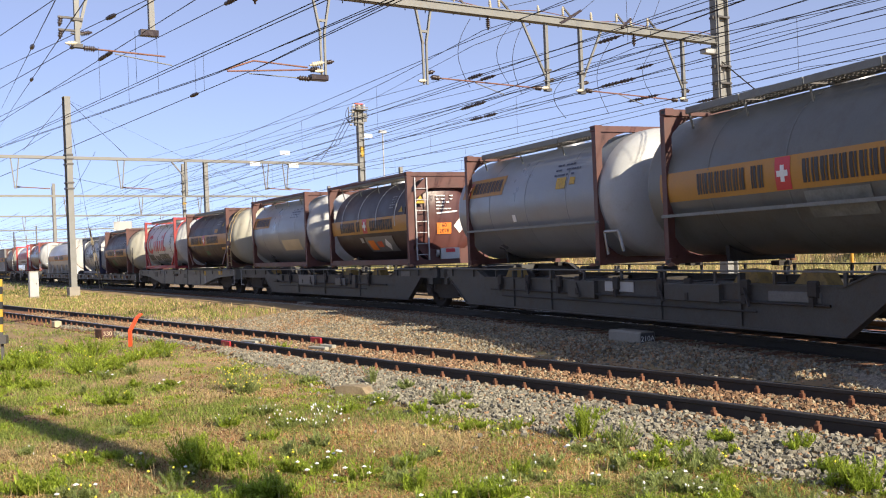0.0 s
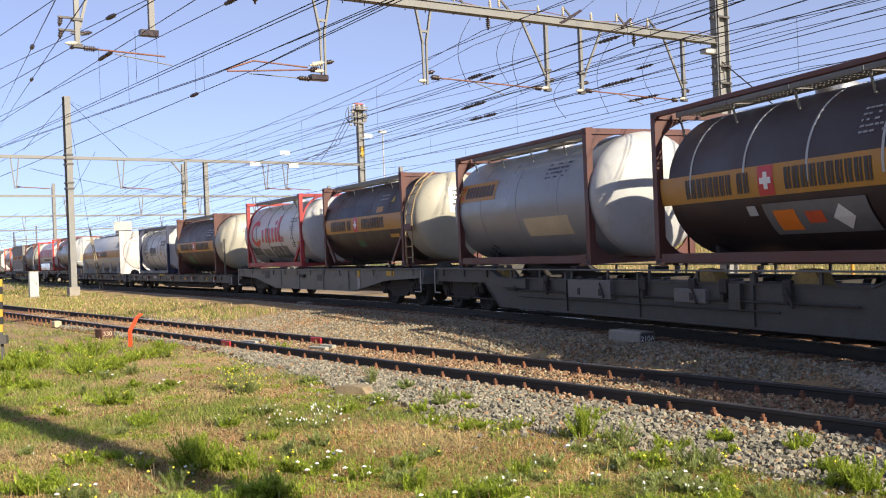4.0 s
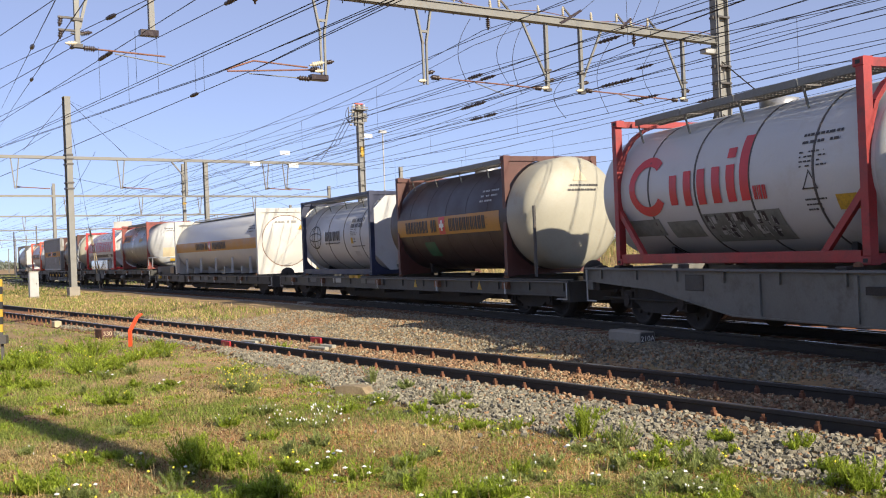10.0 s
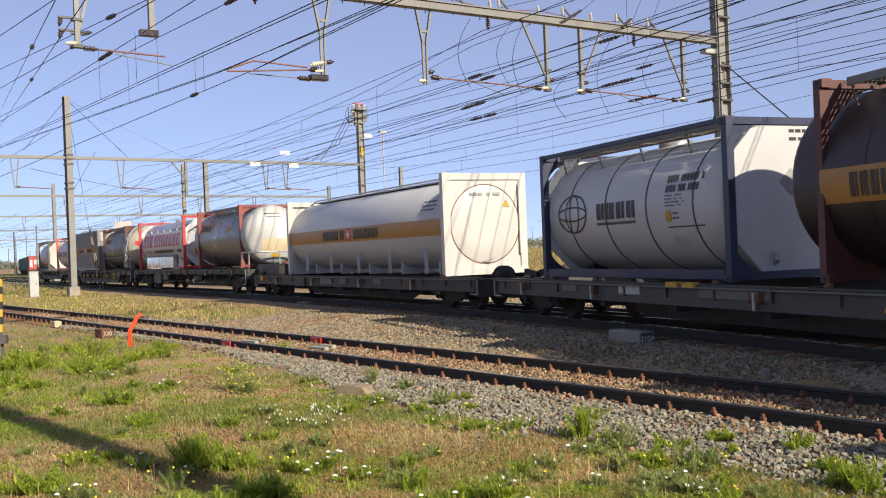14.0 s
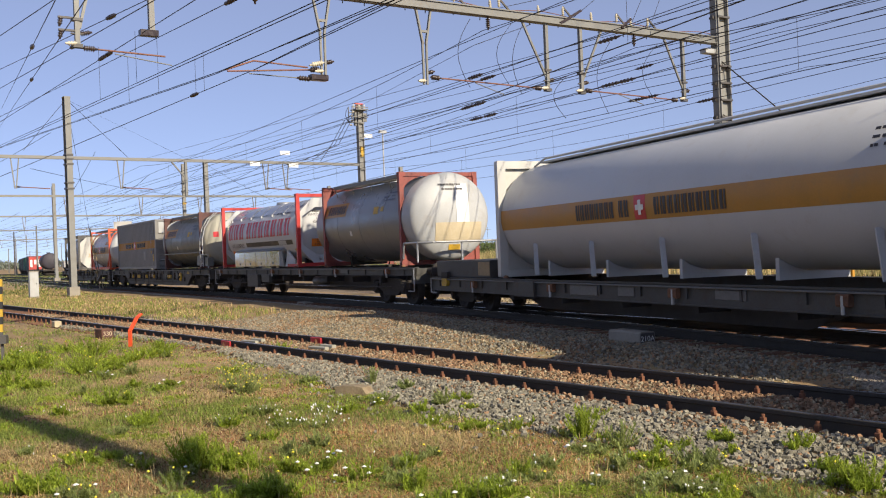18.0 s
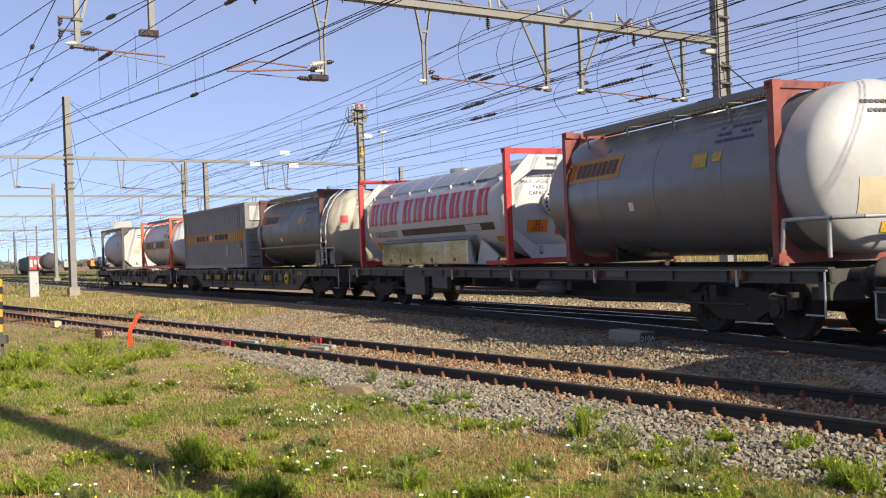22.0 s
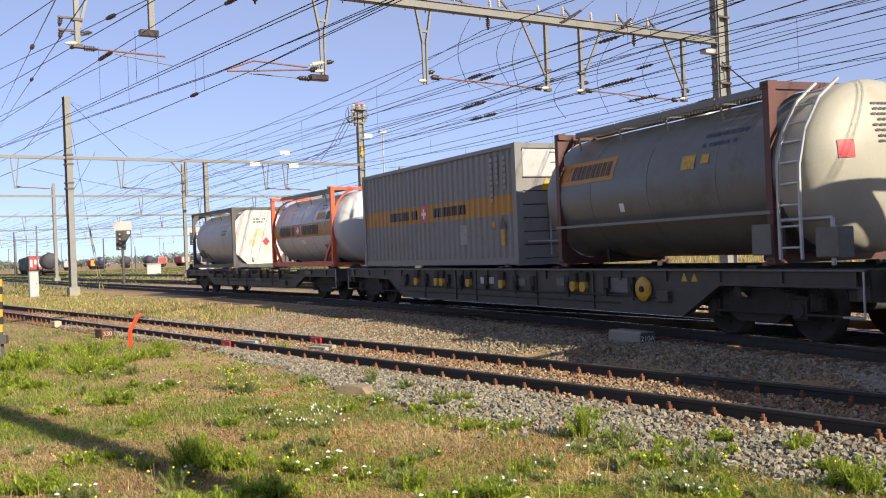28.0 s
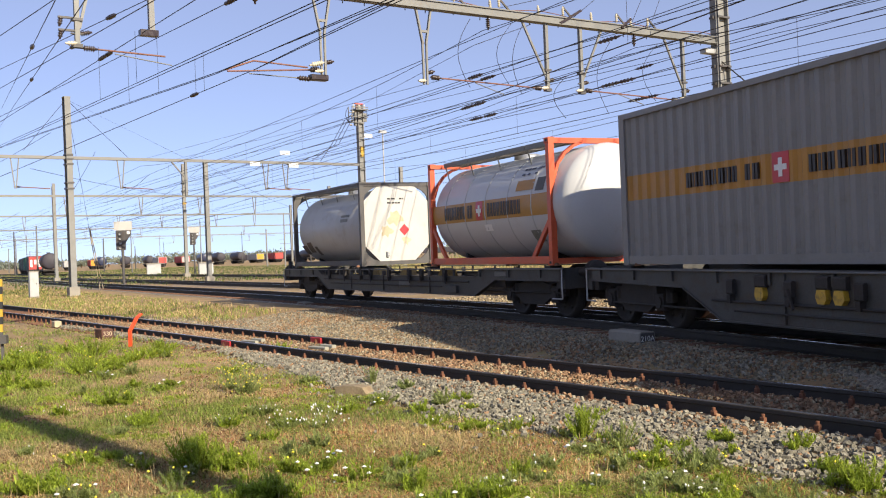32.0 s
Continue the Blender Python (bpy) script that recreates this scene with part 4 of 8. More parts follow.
part("underline", Geo().patch(x0 + 4.2, x0 + 5.2, 0.88, 0.9, 1.13, zc, 0.008), m_ink, tank, "thin dark line")
part("grey_label", Geo().patch(x0 + 4.25, x0 + 4.6, 0.58, 0.74, 1.13, zc, 0.008), m_aged, tank, "faded grey label")
# W: long white tank between two square end panels
L = 12.34
top = thing("tank_container", "long white tank container with ochre band and square end panels", "tank container", "tank containers on the train")
MOVING.append((top, -23.37, L / 2, LOW))
x0, x1, RW, zc = -L / 2, L / 2, 1.17, 1.32
tank = part("tank", Geo().lathe(dished(x0 + 0.05, x1 - 0.05, RW, 0.16), zc), m_tankw, top)
band_with_words(tank, x0, (0.15, 12.05), 1.04, 1.47, (3.55, 5.43), (5.6, 5.95), (6.18, 8.12), RW, zc)
stencils(tank, 10, x1 - 1.5, x1 - 0.55, 1.68, 2.0, 3, RW, zc)
for x, sx in ((x0, 1), (x1, -1)):
    xs = sorted((x, x + sx * 0.17))
    for y0, y1 in ((-1.22, -1.02), (1.02, 1.22)):
        part("corner_post", Geo().box(xs[0], xs[1], y0, y1, 0, 2.6, 0.02), m_white, top)
    part("end_header", Geo().box(xs[0], xs[1], -1.02, 1.02, 2.42, 2.59), m_white, top)
    part("end_sill", Geo().box(xs[0], xs[1], -1.02, 1.02, 0.0, 0.16), m_white, top)
    xs = sorted((x + sx * 0.04, x + sx * 0.07))
    panel = part("end_panel", Geo().box(xs[0], xs[1], -1.02, 1.02, 0.16, 2.42), m_white, top, "white end panel with a pressed round disc")
    part("disc", Geo().lathe([(x + sx * 0.035, 1.0), (x + sx * 0.02, 0.97), (x + sx * 0.005, 0.5), (x + sx * 0.002, 0.001)], 1.29, n=40), m_white, panel)
    part("rusty_rim", Geo().lathe([(x + sx * 0.038, 1.0), (x + sx * 0.026, 1.003), (x + sx * 0.026, 1.022), (x + sx * 0.038, 1.025)], 1.29, n=40), m_sleeper, panel, "thin rusty rim")
    if sx < 0:
        tagged(part("stencilling", disc_lines(Geo(), x + 0.004, 1, 75, -0.45, 0.5, 1.95, 2.15), m_plate2, panel), kind="stuff")
        part("warning_label", Geo().prism([(0, 0.5, 1.72), (0, 0.72, 1.72), (0, 0.61, 1.92)], (x, 0, 0), (x + 0.006, 0, 0)), m_yellow, panel, "yellow warning triangle")
        part("scrape", Geo().prism([(0, -0.15, 0.33), (0, 0.2, 0.42), (0, 0.05, 0.3)], (x, 0, 0), (x + 0.006, 0, 0)), m_plate2, panel, "grey scrape in the paint")
        part("tie_down", Geo().box(x - 0.01, x + 0.04, 0.98, 1.03, 0.5, 2.3), m_white, panel)
for i in range(5):
    x = x0 + 1.4 + (L - 2.8) * i / 4
    pts = [(0, -0.66, 0.02), (0, 0.66, 0.02)] + [(0, (RW + 0.004) * math.cos(a), zc + (RW + 0.004) * math.sin(a)) for a in (radians(-56 - 68 * j / 10) for j in range(11))]
    part("saddle", Geo().prism(pts, (x - 0.04, 0, 0), (x + 0.04, 0, 0)), m_tankw, top)
for i in range(5):
    x = x0 + 1.5 + (L - 3.0) * i / 4
    part("support_bracket", Geo().bar((x, -1.02, 0.72), (x + 0.16, -1.08, 0.06), 0.09, 0.04), m_aged, top, "narrow slanting support bracket")
part("top_rail", Geo().hose([(x0 + 0.3, -0.35, 2.45), (x0 + 0.8, -0.35, 2.58), (x1 - 0.8, -0.35, 2.58), (x1 - 0.3, -0.35, 2.45)], 0.025), m_white, top, "long pipe rail on top")
part("walkway", Geo().box(x0 + 0.5, x1 - 0.5, -0.3, 0.2, 2.5, 2.54), m_white, top)
# S
top, tank, x0, x1, zc = tank_container("tank_container", "grey tank container with red-brown posts and white dished end", -41.24, -35.13, DECK, 2.6, m_grey, m_fadered, 1.21, (1.05, 0.95), "", head_m=m_aged)
small_sign(tank, x0 - 0.1, 1.21, zc)
stencils(tank, 11, x0 + 4.6, x0 + 5.7, 1.85, 2.15, 3, 1.21, zc, m_navy)
g = Geo().hose([(x1 + 0.05, -1.2, 0.2), (x1 + 0.1, -1.2, 0.62), (x1 + 1.0, -1.2, 0.62), (x1 + 1.25, -0.9, 0.62), (x1 + 1.25, 0.9, 0.62), (x1 + 1.0, 1.2, 0.62)], 0.03)
g.hose([(x1 + 0.95, -1.2, 0.62), (x1 + 0.95, -1.2, 0.1)], 0.03)
part("handrail", g.hose([(x1 + 1.22, 0.0, 0.62), (x1 + 1.22, 0.0, 0.1)], 0.03).hose([(x1 + 1.0, 1.2, 0.62), (x1 + 1.0, 1.2, 0.1)], 0.03), m_steel, top)
# D: gas tank
RD = 1.15
top, tank, x0, x1, zc = tank_container("tank_container", "white gas tank container with large red lettering and red posts", -52.83, -43.78, DECK, 2.6, m_tankw, m_red, RD, (0, 0), "", walkway=False, gusset=False, rings=0, depth=0.5, zc=1.3)
for a, b, n in ((0.72, 2.85, 3), (3.07, 8.15, 7)):
    g = Geo()
    w = (b - a) / n
    for i in range(n):
        xa = x0 + a + i * w
        for p, q in ((0.1, 0.4), (0.58, 0.78)) if i % 2 == 0 else ((0.1, 0.3), (0.48, 0.78)):
            g.patch(xa + p * w, xa + q * w, 1.17, 1.8, RD, zc, 0.01)
            g.patch(xa + (p - 0.05) * w, xa + (q + 0.05) * w, 1.17, 1.23, RD, zc, 0.0125)
            g.patch(xa + (p - 0.05) * w, xa + (q + 0.05) * w, 1.74, 1.8, RD, zc, 0.0125)
    tagged(part("lettering", g, m_redpaint, tank, "large red lettering"), kind="stuff")
wrapped("GAS LOGISTICS", 0.23, m_ink, tank, lambda a, b: flank(x0 + 1.8 + a, 0.9 + b, RD, zc, 0.007))
part("dark_stripe", Geo().patch(x0 + 2.93, x0 + 8.2, 0.83, 1.0, RD, zc, 0.006), m_ink, tank, "thin dark stripe")
part("stripe_label", Geo().patch(x0 + 6.75, x0 + 7.55, 0.84, 0.99, RD, zc, 0.012), m_aged, tank, "pale label on the stripe")
tagged(part("stencilling", lines(Geo(), x0 + 6.3, x0 + 7.95, 1.93, 2.07, 1, RD, zc, 61, proud=0.03), m_navy, tank), kind="stuff")
part("hazard_plate", Geo().patch(x0 + 0.75, x0 + 1.15, 0.5, 0.7, RD, zc, 0.012), m_hazard, tank, "orange hazard plate")
part("yellow_label", Geo().patch(x0 + 8.05, x0 + 8.4, 0.55, 0.67, RD, zc, 0.012), m_yellow, tank, "yellow label")
part("cladding", Geo().lathe([(x0 + 0.6, RD + 0.006), (x0 + 0.62, RD + 0.02), (x1 - 0.72, RD + 0.02), (x1 - 0.7, RD + 0.006)], zc, n=20, arc=(radians(38), radians(142))), m_shield, tank, "brushed steel sunshield over the barrel")
for i in range(7):
    x = x0 + 0.66 + (x1 - x0 - 1.42) * i / 6
    strap = part("sunshield_strap", Geo().lathe([(x - 0.03, RD + 0.02), (x - 0.02, RD + 0.034), (x + 0.02, RD + 0.034), (x + 0.03, RD + 0.02)], zc, n=20, arc=(radians(37), radians(143))), m_steel, tank)
    part("strap_latch", Geo().box(x - 0.06, x + 0.06, -(RD + 0.05) * math.cos(radians(37)) - 0.03, -(RD + 0.05) * math.cos(radians(37)) + 0.03, zc + RD * 0.6 - 0.06, zc + RD * 0.6 + 0.03, 0.01), m_steel, strap)
# polished cabinet of four doors, and its wedge-shaped brackets
cab = part("valve_cabinet", Geo().box(x0 + 1.7, x0 + 7.05, -1.19, -0.75, 0.04, 0.64, 0.015), m_gloss, top, "polished metal valve cabinet")
part("cabinet_roof", Geo().prism([(0, -1.22, 0.64), (0, -0.7, 0.64), (0, -0.7, 0.76), (0, -0.95, 0.76)], (x0 + 1.66, 0, 0), (x0 + 7.09, 0, 0)), m_palegrey, cab)
for i in range(4):
    xa = x0 + 1.72 + i * 1.33
    d = part("cabinet_door", Geo().box(xa, xa + 1.29, -1.205, -1.19, 0.07, 0.62, 0.006), m_gloss, cab)
    part("door_latch", Geo().box(xa + 0.6, xa + 0.68, -1.22, -1.205, 0.12, 0.2), m_slate, d)
for xa, xb in ((x0 + 7.1, x0 + 8.0), (x0 + 1.65, x0 + 1.2)):
    part("saddle_plate", Geo().prism([(xa, 0, 0.03), (xb, 0, 0.03), (xb + 0.2 * (xb - xa), 0, 0.2), (xa + 0.3 * (xb - xa), 0, 0.62)], (0, -0.99, 0), (0, -0.93, 0)), m_tankw, top, "white wedge-shaped support plate")
for x, sx in ((x0, 1), (x1, -1)):
    end_plate(top, x, sx, m_tankw, 0.2, "white eight-sided end frame plate")
part("bottom_rail", Geo().box(x1 - 1.1, x1 - 0.17, -1.21, -1.12, 0.02, 0.12), m_red, top)
# bolted round manhole on the end
hub = part("manhole_flange", Geo().lathe([(x1 - 0.2, 0.3), (x1 - 0.03, 0.3), (x1 - 0.02, 0.34), (x1 + 0.02, 0.34), (x1 + 0.03, 0.32), (x1 + 0.035, 0.001)], 1.38, 0.05, n=28), m_tankw, tank, "round white bolted flange")
bolt = Geo().tube((0, 0, 0), (0.03, 0, 0), 0.026, 6).mesh("bolt", m_dark)
for i in range(18):
    a = 2 * math.pi * i / 18
    part("bolt", bolt, None, hub).location = (x1 + 0.02, 0.05 + 0.28 * math.cos(a), 1.38 + 0.28 * math.sin(a))
lettered("3MKX", 0.11, m_ink, top, pose(x1 - 0.045, 0, 2.22, 90, 0, 90))
tagged(part("stencilling", Geo().box(x1 - 0.05, x1 - 0.044, -0.15, 0.15, 2.34, 2.4), m_ink, top), kind="stuff")
# U
top, tank, x0, x1, zc = tank_container("tank_container", "dirty grey tank container with name panel, brown posts and cream end", -62.53, -56.22, DECK, 2.6, m_dirty, m_brown, 1.21, (0.8, 1.0), "", head_m=m_cream)
small_sign(tank, x0 + 0.02, 1.21, zc, 1.55)
part("flank_rail", Geo().box(x0, x1, -1.27, -1.2, 0.72, 0.77), m_board, tank, "long pale side bead")
stencils(tank, 12, x0 + 4.6, x0 + 5.8, 1.8, 2.1, 2, 1.21, zc, m_navy)
bent_ladder(top, x1 + 0.2, m_aged, 0.42, "pale ladder bent over the dished end")
part("valve_box", Geo().box(x1 - 0.42, x1 - 0.02, -1.26, -1.0, 0.14, 0.58, 0.015), m_dirty, top, "grey steel valve box")
part("end_box", Geo().box(x1 + 0.85, x1 + 1.25, -1.26, -1.0, 0.1, 0.5, 0.015), m_dirty, top, "grey steel equipment box")
part("handrail", Geo().hose([(x1 + 0.1, -1.2, 0.1), (x1 + 0.1, -1.2, 0.62), (x1 + 1.1, -1.2, 0.62), (x1 + 1.1, -1.2, 0.0)], 0.03), m_steel, top)
# C: corrugated box
L, H = 9.15, 2.66
top = thing("box_container", "grey corrugated steel box container with ochre band", "container")
MOVING.append((top, -68.87, L / 2, DECK))
x0, x1 = -L / 2, L / 2


def corrugated(x0, x1, y, z0, z1, side, pitch=0.278, deep=0.036, cuts=()):
    """A trapezoidal corrugated wall; cuts split it in height."""
    g = Geo()
    xs = []
    n = int((x1 - x0) / pitch)
    p = (x1 - x0) / n
    for i in range(n):
        a = x0 + i * p
        xs += [(a, 0), (a + 0.3 * p, 0), (a + 0.5 * p, deep), (a + 0.8 * p, deep)]
    xs.append((x1, 0))
    v = [(x, y - side * d, z) for x, d in xs for z in (z0, z1)]
    g.add(v, [(2 * i, 2 * i + 2, 2 * i + 3, 2 * i + 1) if side < 0 else (2 * i, 2 * i + 1, 2 * i + 3, 2 * i + 2) for i in range(len(xs) - 1)])
    return g


for side in (-1, 1):
    y = side * 1.2
    part("side_wall", corrugated(x0 + 0.16, x1 - 0.16, y, 0.16, 1.13, side), m_box, top)
    part("painted_band", corrugated(x0 + 0.16, x1 - 0.16, y, 1.13, 1.56, side), m_band if side < 0 else m_box, top, "ochre band across the corrugations")
    part("side_wall", corrugated(x0 + 0.16, x1 - 0.16, y, 1.56, H - 0.1, side), m_box, top)
    part("bottom_rail", Geo().box(x0 + 0.1, x1 - 0.1, y - 0.05 if side > 0 else y - 0.02, y + 0.02 if side > 0 else y + 0.05, 0.02, 0.16), m_box, top)
    part("top_rail", Geo().box(x0 + 0.1, x1 - 0.1, y - 0.04, y + 0.02 if side > 0 else y + 0.04, H - 0.1, H - 0.01), m_box, top)
    for x, sx in ((x0, 1), (x1, -1)):
        xs = sorted((x, x + sx * 0.17))
        ys = sorted((side * 1.235, side * 1.07))
        part("corner_post", Geo().box(xs[0], xs[1], ys[0], ys[1], 0, H, 0.01), m_box, top)
g = Geo()
yy = -1.206
for a, b, n in ((1.98, 3.81, (8, 2)), (4.82, 6.6, (10,))):
    w = (b - a) / (sum(n) + 0.8 * (len(n) - 1))
    x = x0 + a
    for k in n:
        for i in range(k):
            g.box(x + 0.1 * w, x + 0.38 * w, yy, yy + 0.1, 1.23, 1.46).box(x + 0.52 * w, x + 0.8 * w, yy, yy + 0.1, 1.23, 1.46)
            x += w
        x += 0.8 * w
tagged(part("lettering", g, m_ink, top, "dark blocks of lettering"), kind="stuff")
part("shield", Geo().box(x0 + 4.1, x0 + 4.45, yy - 0.002, yy + 0.1, 1.14, 1.56), m_redpaint, top, "red square")
part("white_cross", Geo().box(x0 + 4.235, x0 + 4.315, yy - 0.008, yy + 0.1, 1.22, 1.48).box(x0 + 4.145, x0 + 4.405, yy - 0.006, yy + 0.1, 1.31, 1.39), m_whitemark, top)
part("white_sheet", Geo().box(x0 + 6.35, x0 + 6.72, -1.214, -1.2, 0.5, 0.98), m_plate2, top, "pale grey label sheet")
part("yellow_label", Geo().box(x0 + 7.98, x0 + 8.1, -1.214, -1.2, 0.85, 1.0), m_yellow, top, "small yellow label")
part("warning_triangle", Geo().prism([(x0 + 8.3, 0, 0.82), (x0 + 8.62, 0, 0.82), (x0 + 8.46, 0, 1.12)], (0, -1.214, 0), (0, -1.2, 0)), m_slate, top, "dark warning triangle")
part("yellow_label", Geo().box(x0 + 8.38, x0 + 8.54, -1.214, -1.2, 0.45, 0.8), m_yellow, top, "yellow upright label")
for a, n in ((7.95, 8), (8.2, 5), (8.55, 6)):
    g = Geo()
    for i in range(n):
        g.box(x0 + a, x0 + a + 0.1, -1.212, -1.2, 2.34 - 0.13 * i, 2.42 - 0.13 * i)
    tagged(part("stencilling", g, m_plate2, top), kind="stuff")
# slots in the end wall: only their shade, as dark strips
g = Geo()
for i in range(3):
    g.box(x1 - 0.024, x1 - 0.012, -0.35 + 0.02 * i, 0.45, 2.44 - 0.22 * i, 2.46 - 0.22 * i)
part("door_slot", g, m_slate, top, "thin dark strips for the shade in slots")
part("roof", Geo().box(x0 + 0.05, x1 - 0.05, -1.18, 1.18, H - 0.05, H - 0.02), m_box, top)
part("floor_pan", Geo().box(x0 + 0.1, x1 - 0.1, -1.1, 1.1, 0.03, 0.15), m_under, top)
for x, sx in ((x0, 1), (x1, -1)):
    xs = sorted((x + sx * 0.03, x + sx * 0.08))
    for i in range(8):
        part("end_panel", Geo().box(xs[0], xs[1], -1.06, 1.06, 0.16 + i * 0.292, 0.16 + i * 0.292 + 0.27, 0.02), m_box, top)
    part("end_header", Geo().box(min(x, x + sx * 0.15), max(x, x + sx * 0.15), -1.07, 1.07, H - 0.12, H - 0.01), m_box, top)
    part("end_sill", Geo().box(min(x, x + sx * 0.15), max(x, x + sx * 0.15), -1.07, 1.07, 0.0, 0.14), m_box, top)
# whiter sheet over the upper end wall: its sunlit part painted in
part("lit_panel", Geo().box(x1 - 0.026, x1 - 0.02, -1.04, 1.04, 1.93, 2.52), m_aged, top, "upper end wall with sunlight painted in white")
part("warning_triangle", Geo().prism([(0, -0.62, 1.62), (0, -0.28, 1.62), (0, -0.45, 1.9)], (x1 - 0.03, 0, 0), (x1 - 0.012, 0, 0)), m_yellow, top, "yellow warning triangle")
part("door_bar", Geo().tube((x1 - 0.01, -1.0, 0.5), (x1 - 0.01, 1.0, 0.5), 0.03, 8).tube((x1 - 0.01, -0.4, 0.2), (x1 - 0.01, -0.4, 1.5), 0.02, 8), m_steel, top)
# O
top, tank, x0, x1, zc = tank_container("tank_container", "white tank container with ochre band in an orange-red frame", -82.20, -76.15, DECK, 2.6, m_tankw, m_orange, 1.17, (0.1, 0.75), "bd", gusset="arch", rings=5, ring_m=m_aged)
band_with_words(tank, x0, (-0.05, 5.95), 1.05, 1.5, (0.82, 2.39), (2.57, 2.92), (3.13, 4.72), 1.17, zc)
stencils(tank, 13, x0 + 4.5, x0 + 5.5, 1.9, 2.12, 2, 1.17, zc, m_navy)
part("ochre_label", Geo().patch(x0 + 4.45, x0 + 5.2, 1.6, 1.82, 1.17, zc, 0.008), m_band, tank, "ochre square label")
part("dark_label", Geo().patch(x0 + 5.3, x0 + 5.65, 1.56, 1.84, 1.17, zc, 0.008), m_slate, tank, "dark square label")
part("dark_label", Geo().patch(x0 + 4.9, x0 + 5.3, 0.5, 0.75, 1.17, zc, 0.008), m_graffiti, tank, "worn grey patch")
part("pale_label", Geo().patch(x0 + 2.9, x0 + 3.25, 0.8, 0.95, 1.17, zc, 0.008), m_whitemark, tank, "pale label")
# E
top, tank, x0, x1, zc = tank_container("tank_container", "pale grey tank container in a slate frame with white end plate", -93.10, -87.05, DECK, 2.55, m_aged, m_slate, 1.14, (0, 0), "bt", rings=2, depth=0.3)
for k, (a, b, c, d) in enumerate(((0.3, 0.75, 0.45, 0.75), (0.85, 1.3, 0.5, 0.85), (1.45, 1.7, 0.4, 0.7), (4.2, 4.8, 1.4, 1.5), (4.2, 4.9, 1.55, 1.62))):
    part("graffiti", Geo().patch(x0 + a, x0 + b, c, d, 1.14, zc, 0.008), m_slate if k < 3 else m_graffiti, tank, "dark smeared paint")
plate = end_plate(top, x1, -1, m_white)
for k, (yc, zq, r) in enumerate(((-0.05, 1.45, 0.26), (-0.35, 1.05, 0.2), (0.3, 0.75, 0.14))):
    part("worn_patch", Geo().prism([(0, yc + r * (1 + 0.35 * math.sin(5 * i + k)) * math.cos(i * 0.45), zq + 0.8 * r * (1 + 0.3 * math.sin(3 * i)) * math.sin(i * 0.45)) for i in range(14)], (x1 - 0.05, 0, 0), (x1 - 0.046, 0, 0)), m_sand, plate, "worn tan patch")
tagged(part("stencilling", disc_lines(Geo(), x1 - 0.05, 2, 71, -0.3, 0.35, 1.85, 2.1), m_ink, plate), kind="stuff")
part("red_placard", Geo().prism([(0, 0.25, 0.9), (0, 0.42, 1.08), (0, 0.25, 1.26), (0, 0.08, 1.08)], (x1 - 0.05, 0, 0), (x1 - 0.044, 0, 0)), m_redpaint, top, "red diamond placard")

# markings on the dished ends
def named(sub, near):
    return [m for m in MOVING if m[0].name.startswith("tank_container") and abs(m[1] - near) < 1.0][0][0]


def end_of(near, over, depth, R):
    top = named("", near)
    half = [m[2] for m in MOVING if m[0] == top][0]
    return next(c for c in top.children if c.name.startswith("tank")), half + over, depth, R


k = end_of(17.71, 1.15, 0.42, 1.2)
head_patch(k[0], "white_label", -0.35, 0.8, 1.4, 2.08, k[1], k[2], k[3], 1.32, m_whitemark, "white label field")
head_patch(k[0], "green_mark", 0.05, 0.55, 0.88, 1.3, k[1], k[2], k[3], 1.32, m_green, "green painted square")
head_patch(k[0], "paint_drip", 0.32, 0.4, 0.75, 1.12, k[1], k[2], k[3], 1.32, m_aged, "pale run of paint", 0.016)
head_lines(k[0], 5, 41, -0.28, 0.75, 1.45, 2.05, k[1], k[2], k[3], 1.32, m_ink)
k = end_of(-1.2, 1.15, 0.42, 1.23)
head_lines(k[0], 2, 42, -0.3, 0.45, 1.78, 1.98, k[1], k[2], k[3], 1.35, m_ink)
v = [head_spot(y, z, k[1], k[2], k[3], 1.35, 0.014) for y, z in ((-0.14, 2.02), (0.22, 2.02), (0.04, 2.34))]
part("warning_label", Geo().add(v, [(0, 1, 2)]), m_sand, k[0], "pale triangular label")
k = end_of(-38.185, 0.95, 0.42, 1.21)
head_patch(k[0], "white_label", 0.02, 0.42, 1.15, 2.2, k[1], k[2], k[3], 1.33, m_whitemark, "white vertical label field", 0.012)
head_patch(k[0], "sand_field", -0.6, 0.85, 0.62, 1.15, k[1], k[2], k[3], 1.33, m_sand, "sand-coloured painted field", 0.008, 10)
head_patch(k[0], "yellow_label", -0.2, 0.15, 0.4, 0.55, k[1], k[2], k[3], 1.33, m_yellow, "yellow label", 0.012)
head_lines(k[0], 2, 43, -0.45, 0.35, 2.0, 2.25, k[1], k[2], k[3], 1.33, m_ink)
k = end_of(-59.375, 1.0, 0.42, 1.21)
head_lines(k[0], 8, 44, -0.3, 0.25, 1.6, 2.2, k[1], k[2], k[3], 1.33, m_ink)
head_patch(k[0], "sand_field", 0.1, 0.75, 0.5, 1.0, k[1], k[2], k[3], 1.33, m_sand, "sand-coloured painted field", 0.008, 8)
head_patch(k[0], "red_label", -0.85, -0.62, 1.42, 1.66, k[1], k[2], k[3], 1.33, m_redpaint, "red label")
k = end_of(35.34, -0.12, 0.3, 1.17)
pl = head_patch(k[0], "hazard_plate", -0.3, 0.14, 0.85, 1.16, k[1], k[2], k[3], 1.29, m_hazard, "orange hazard plate", 0.02)
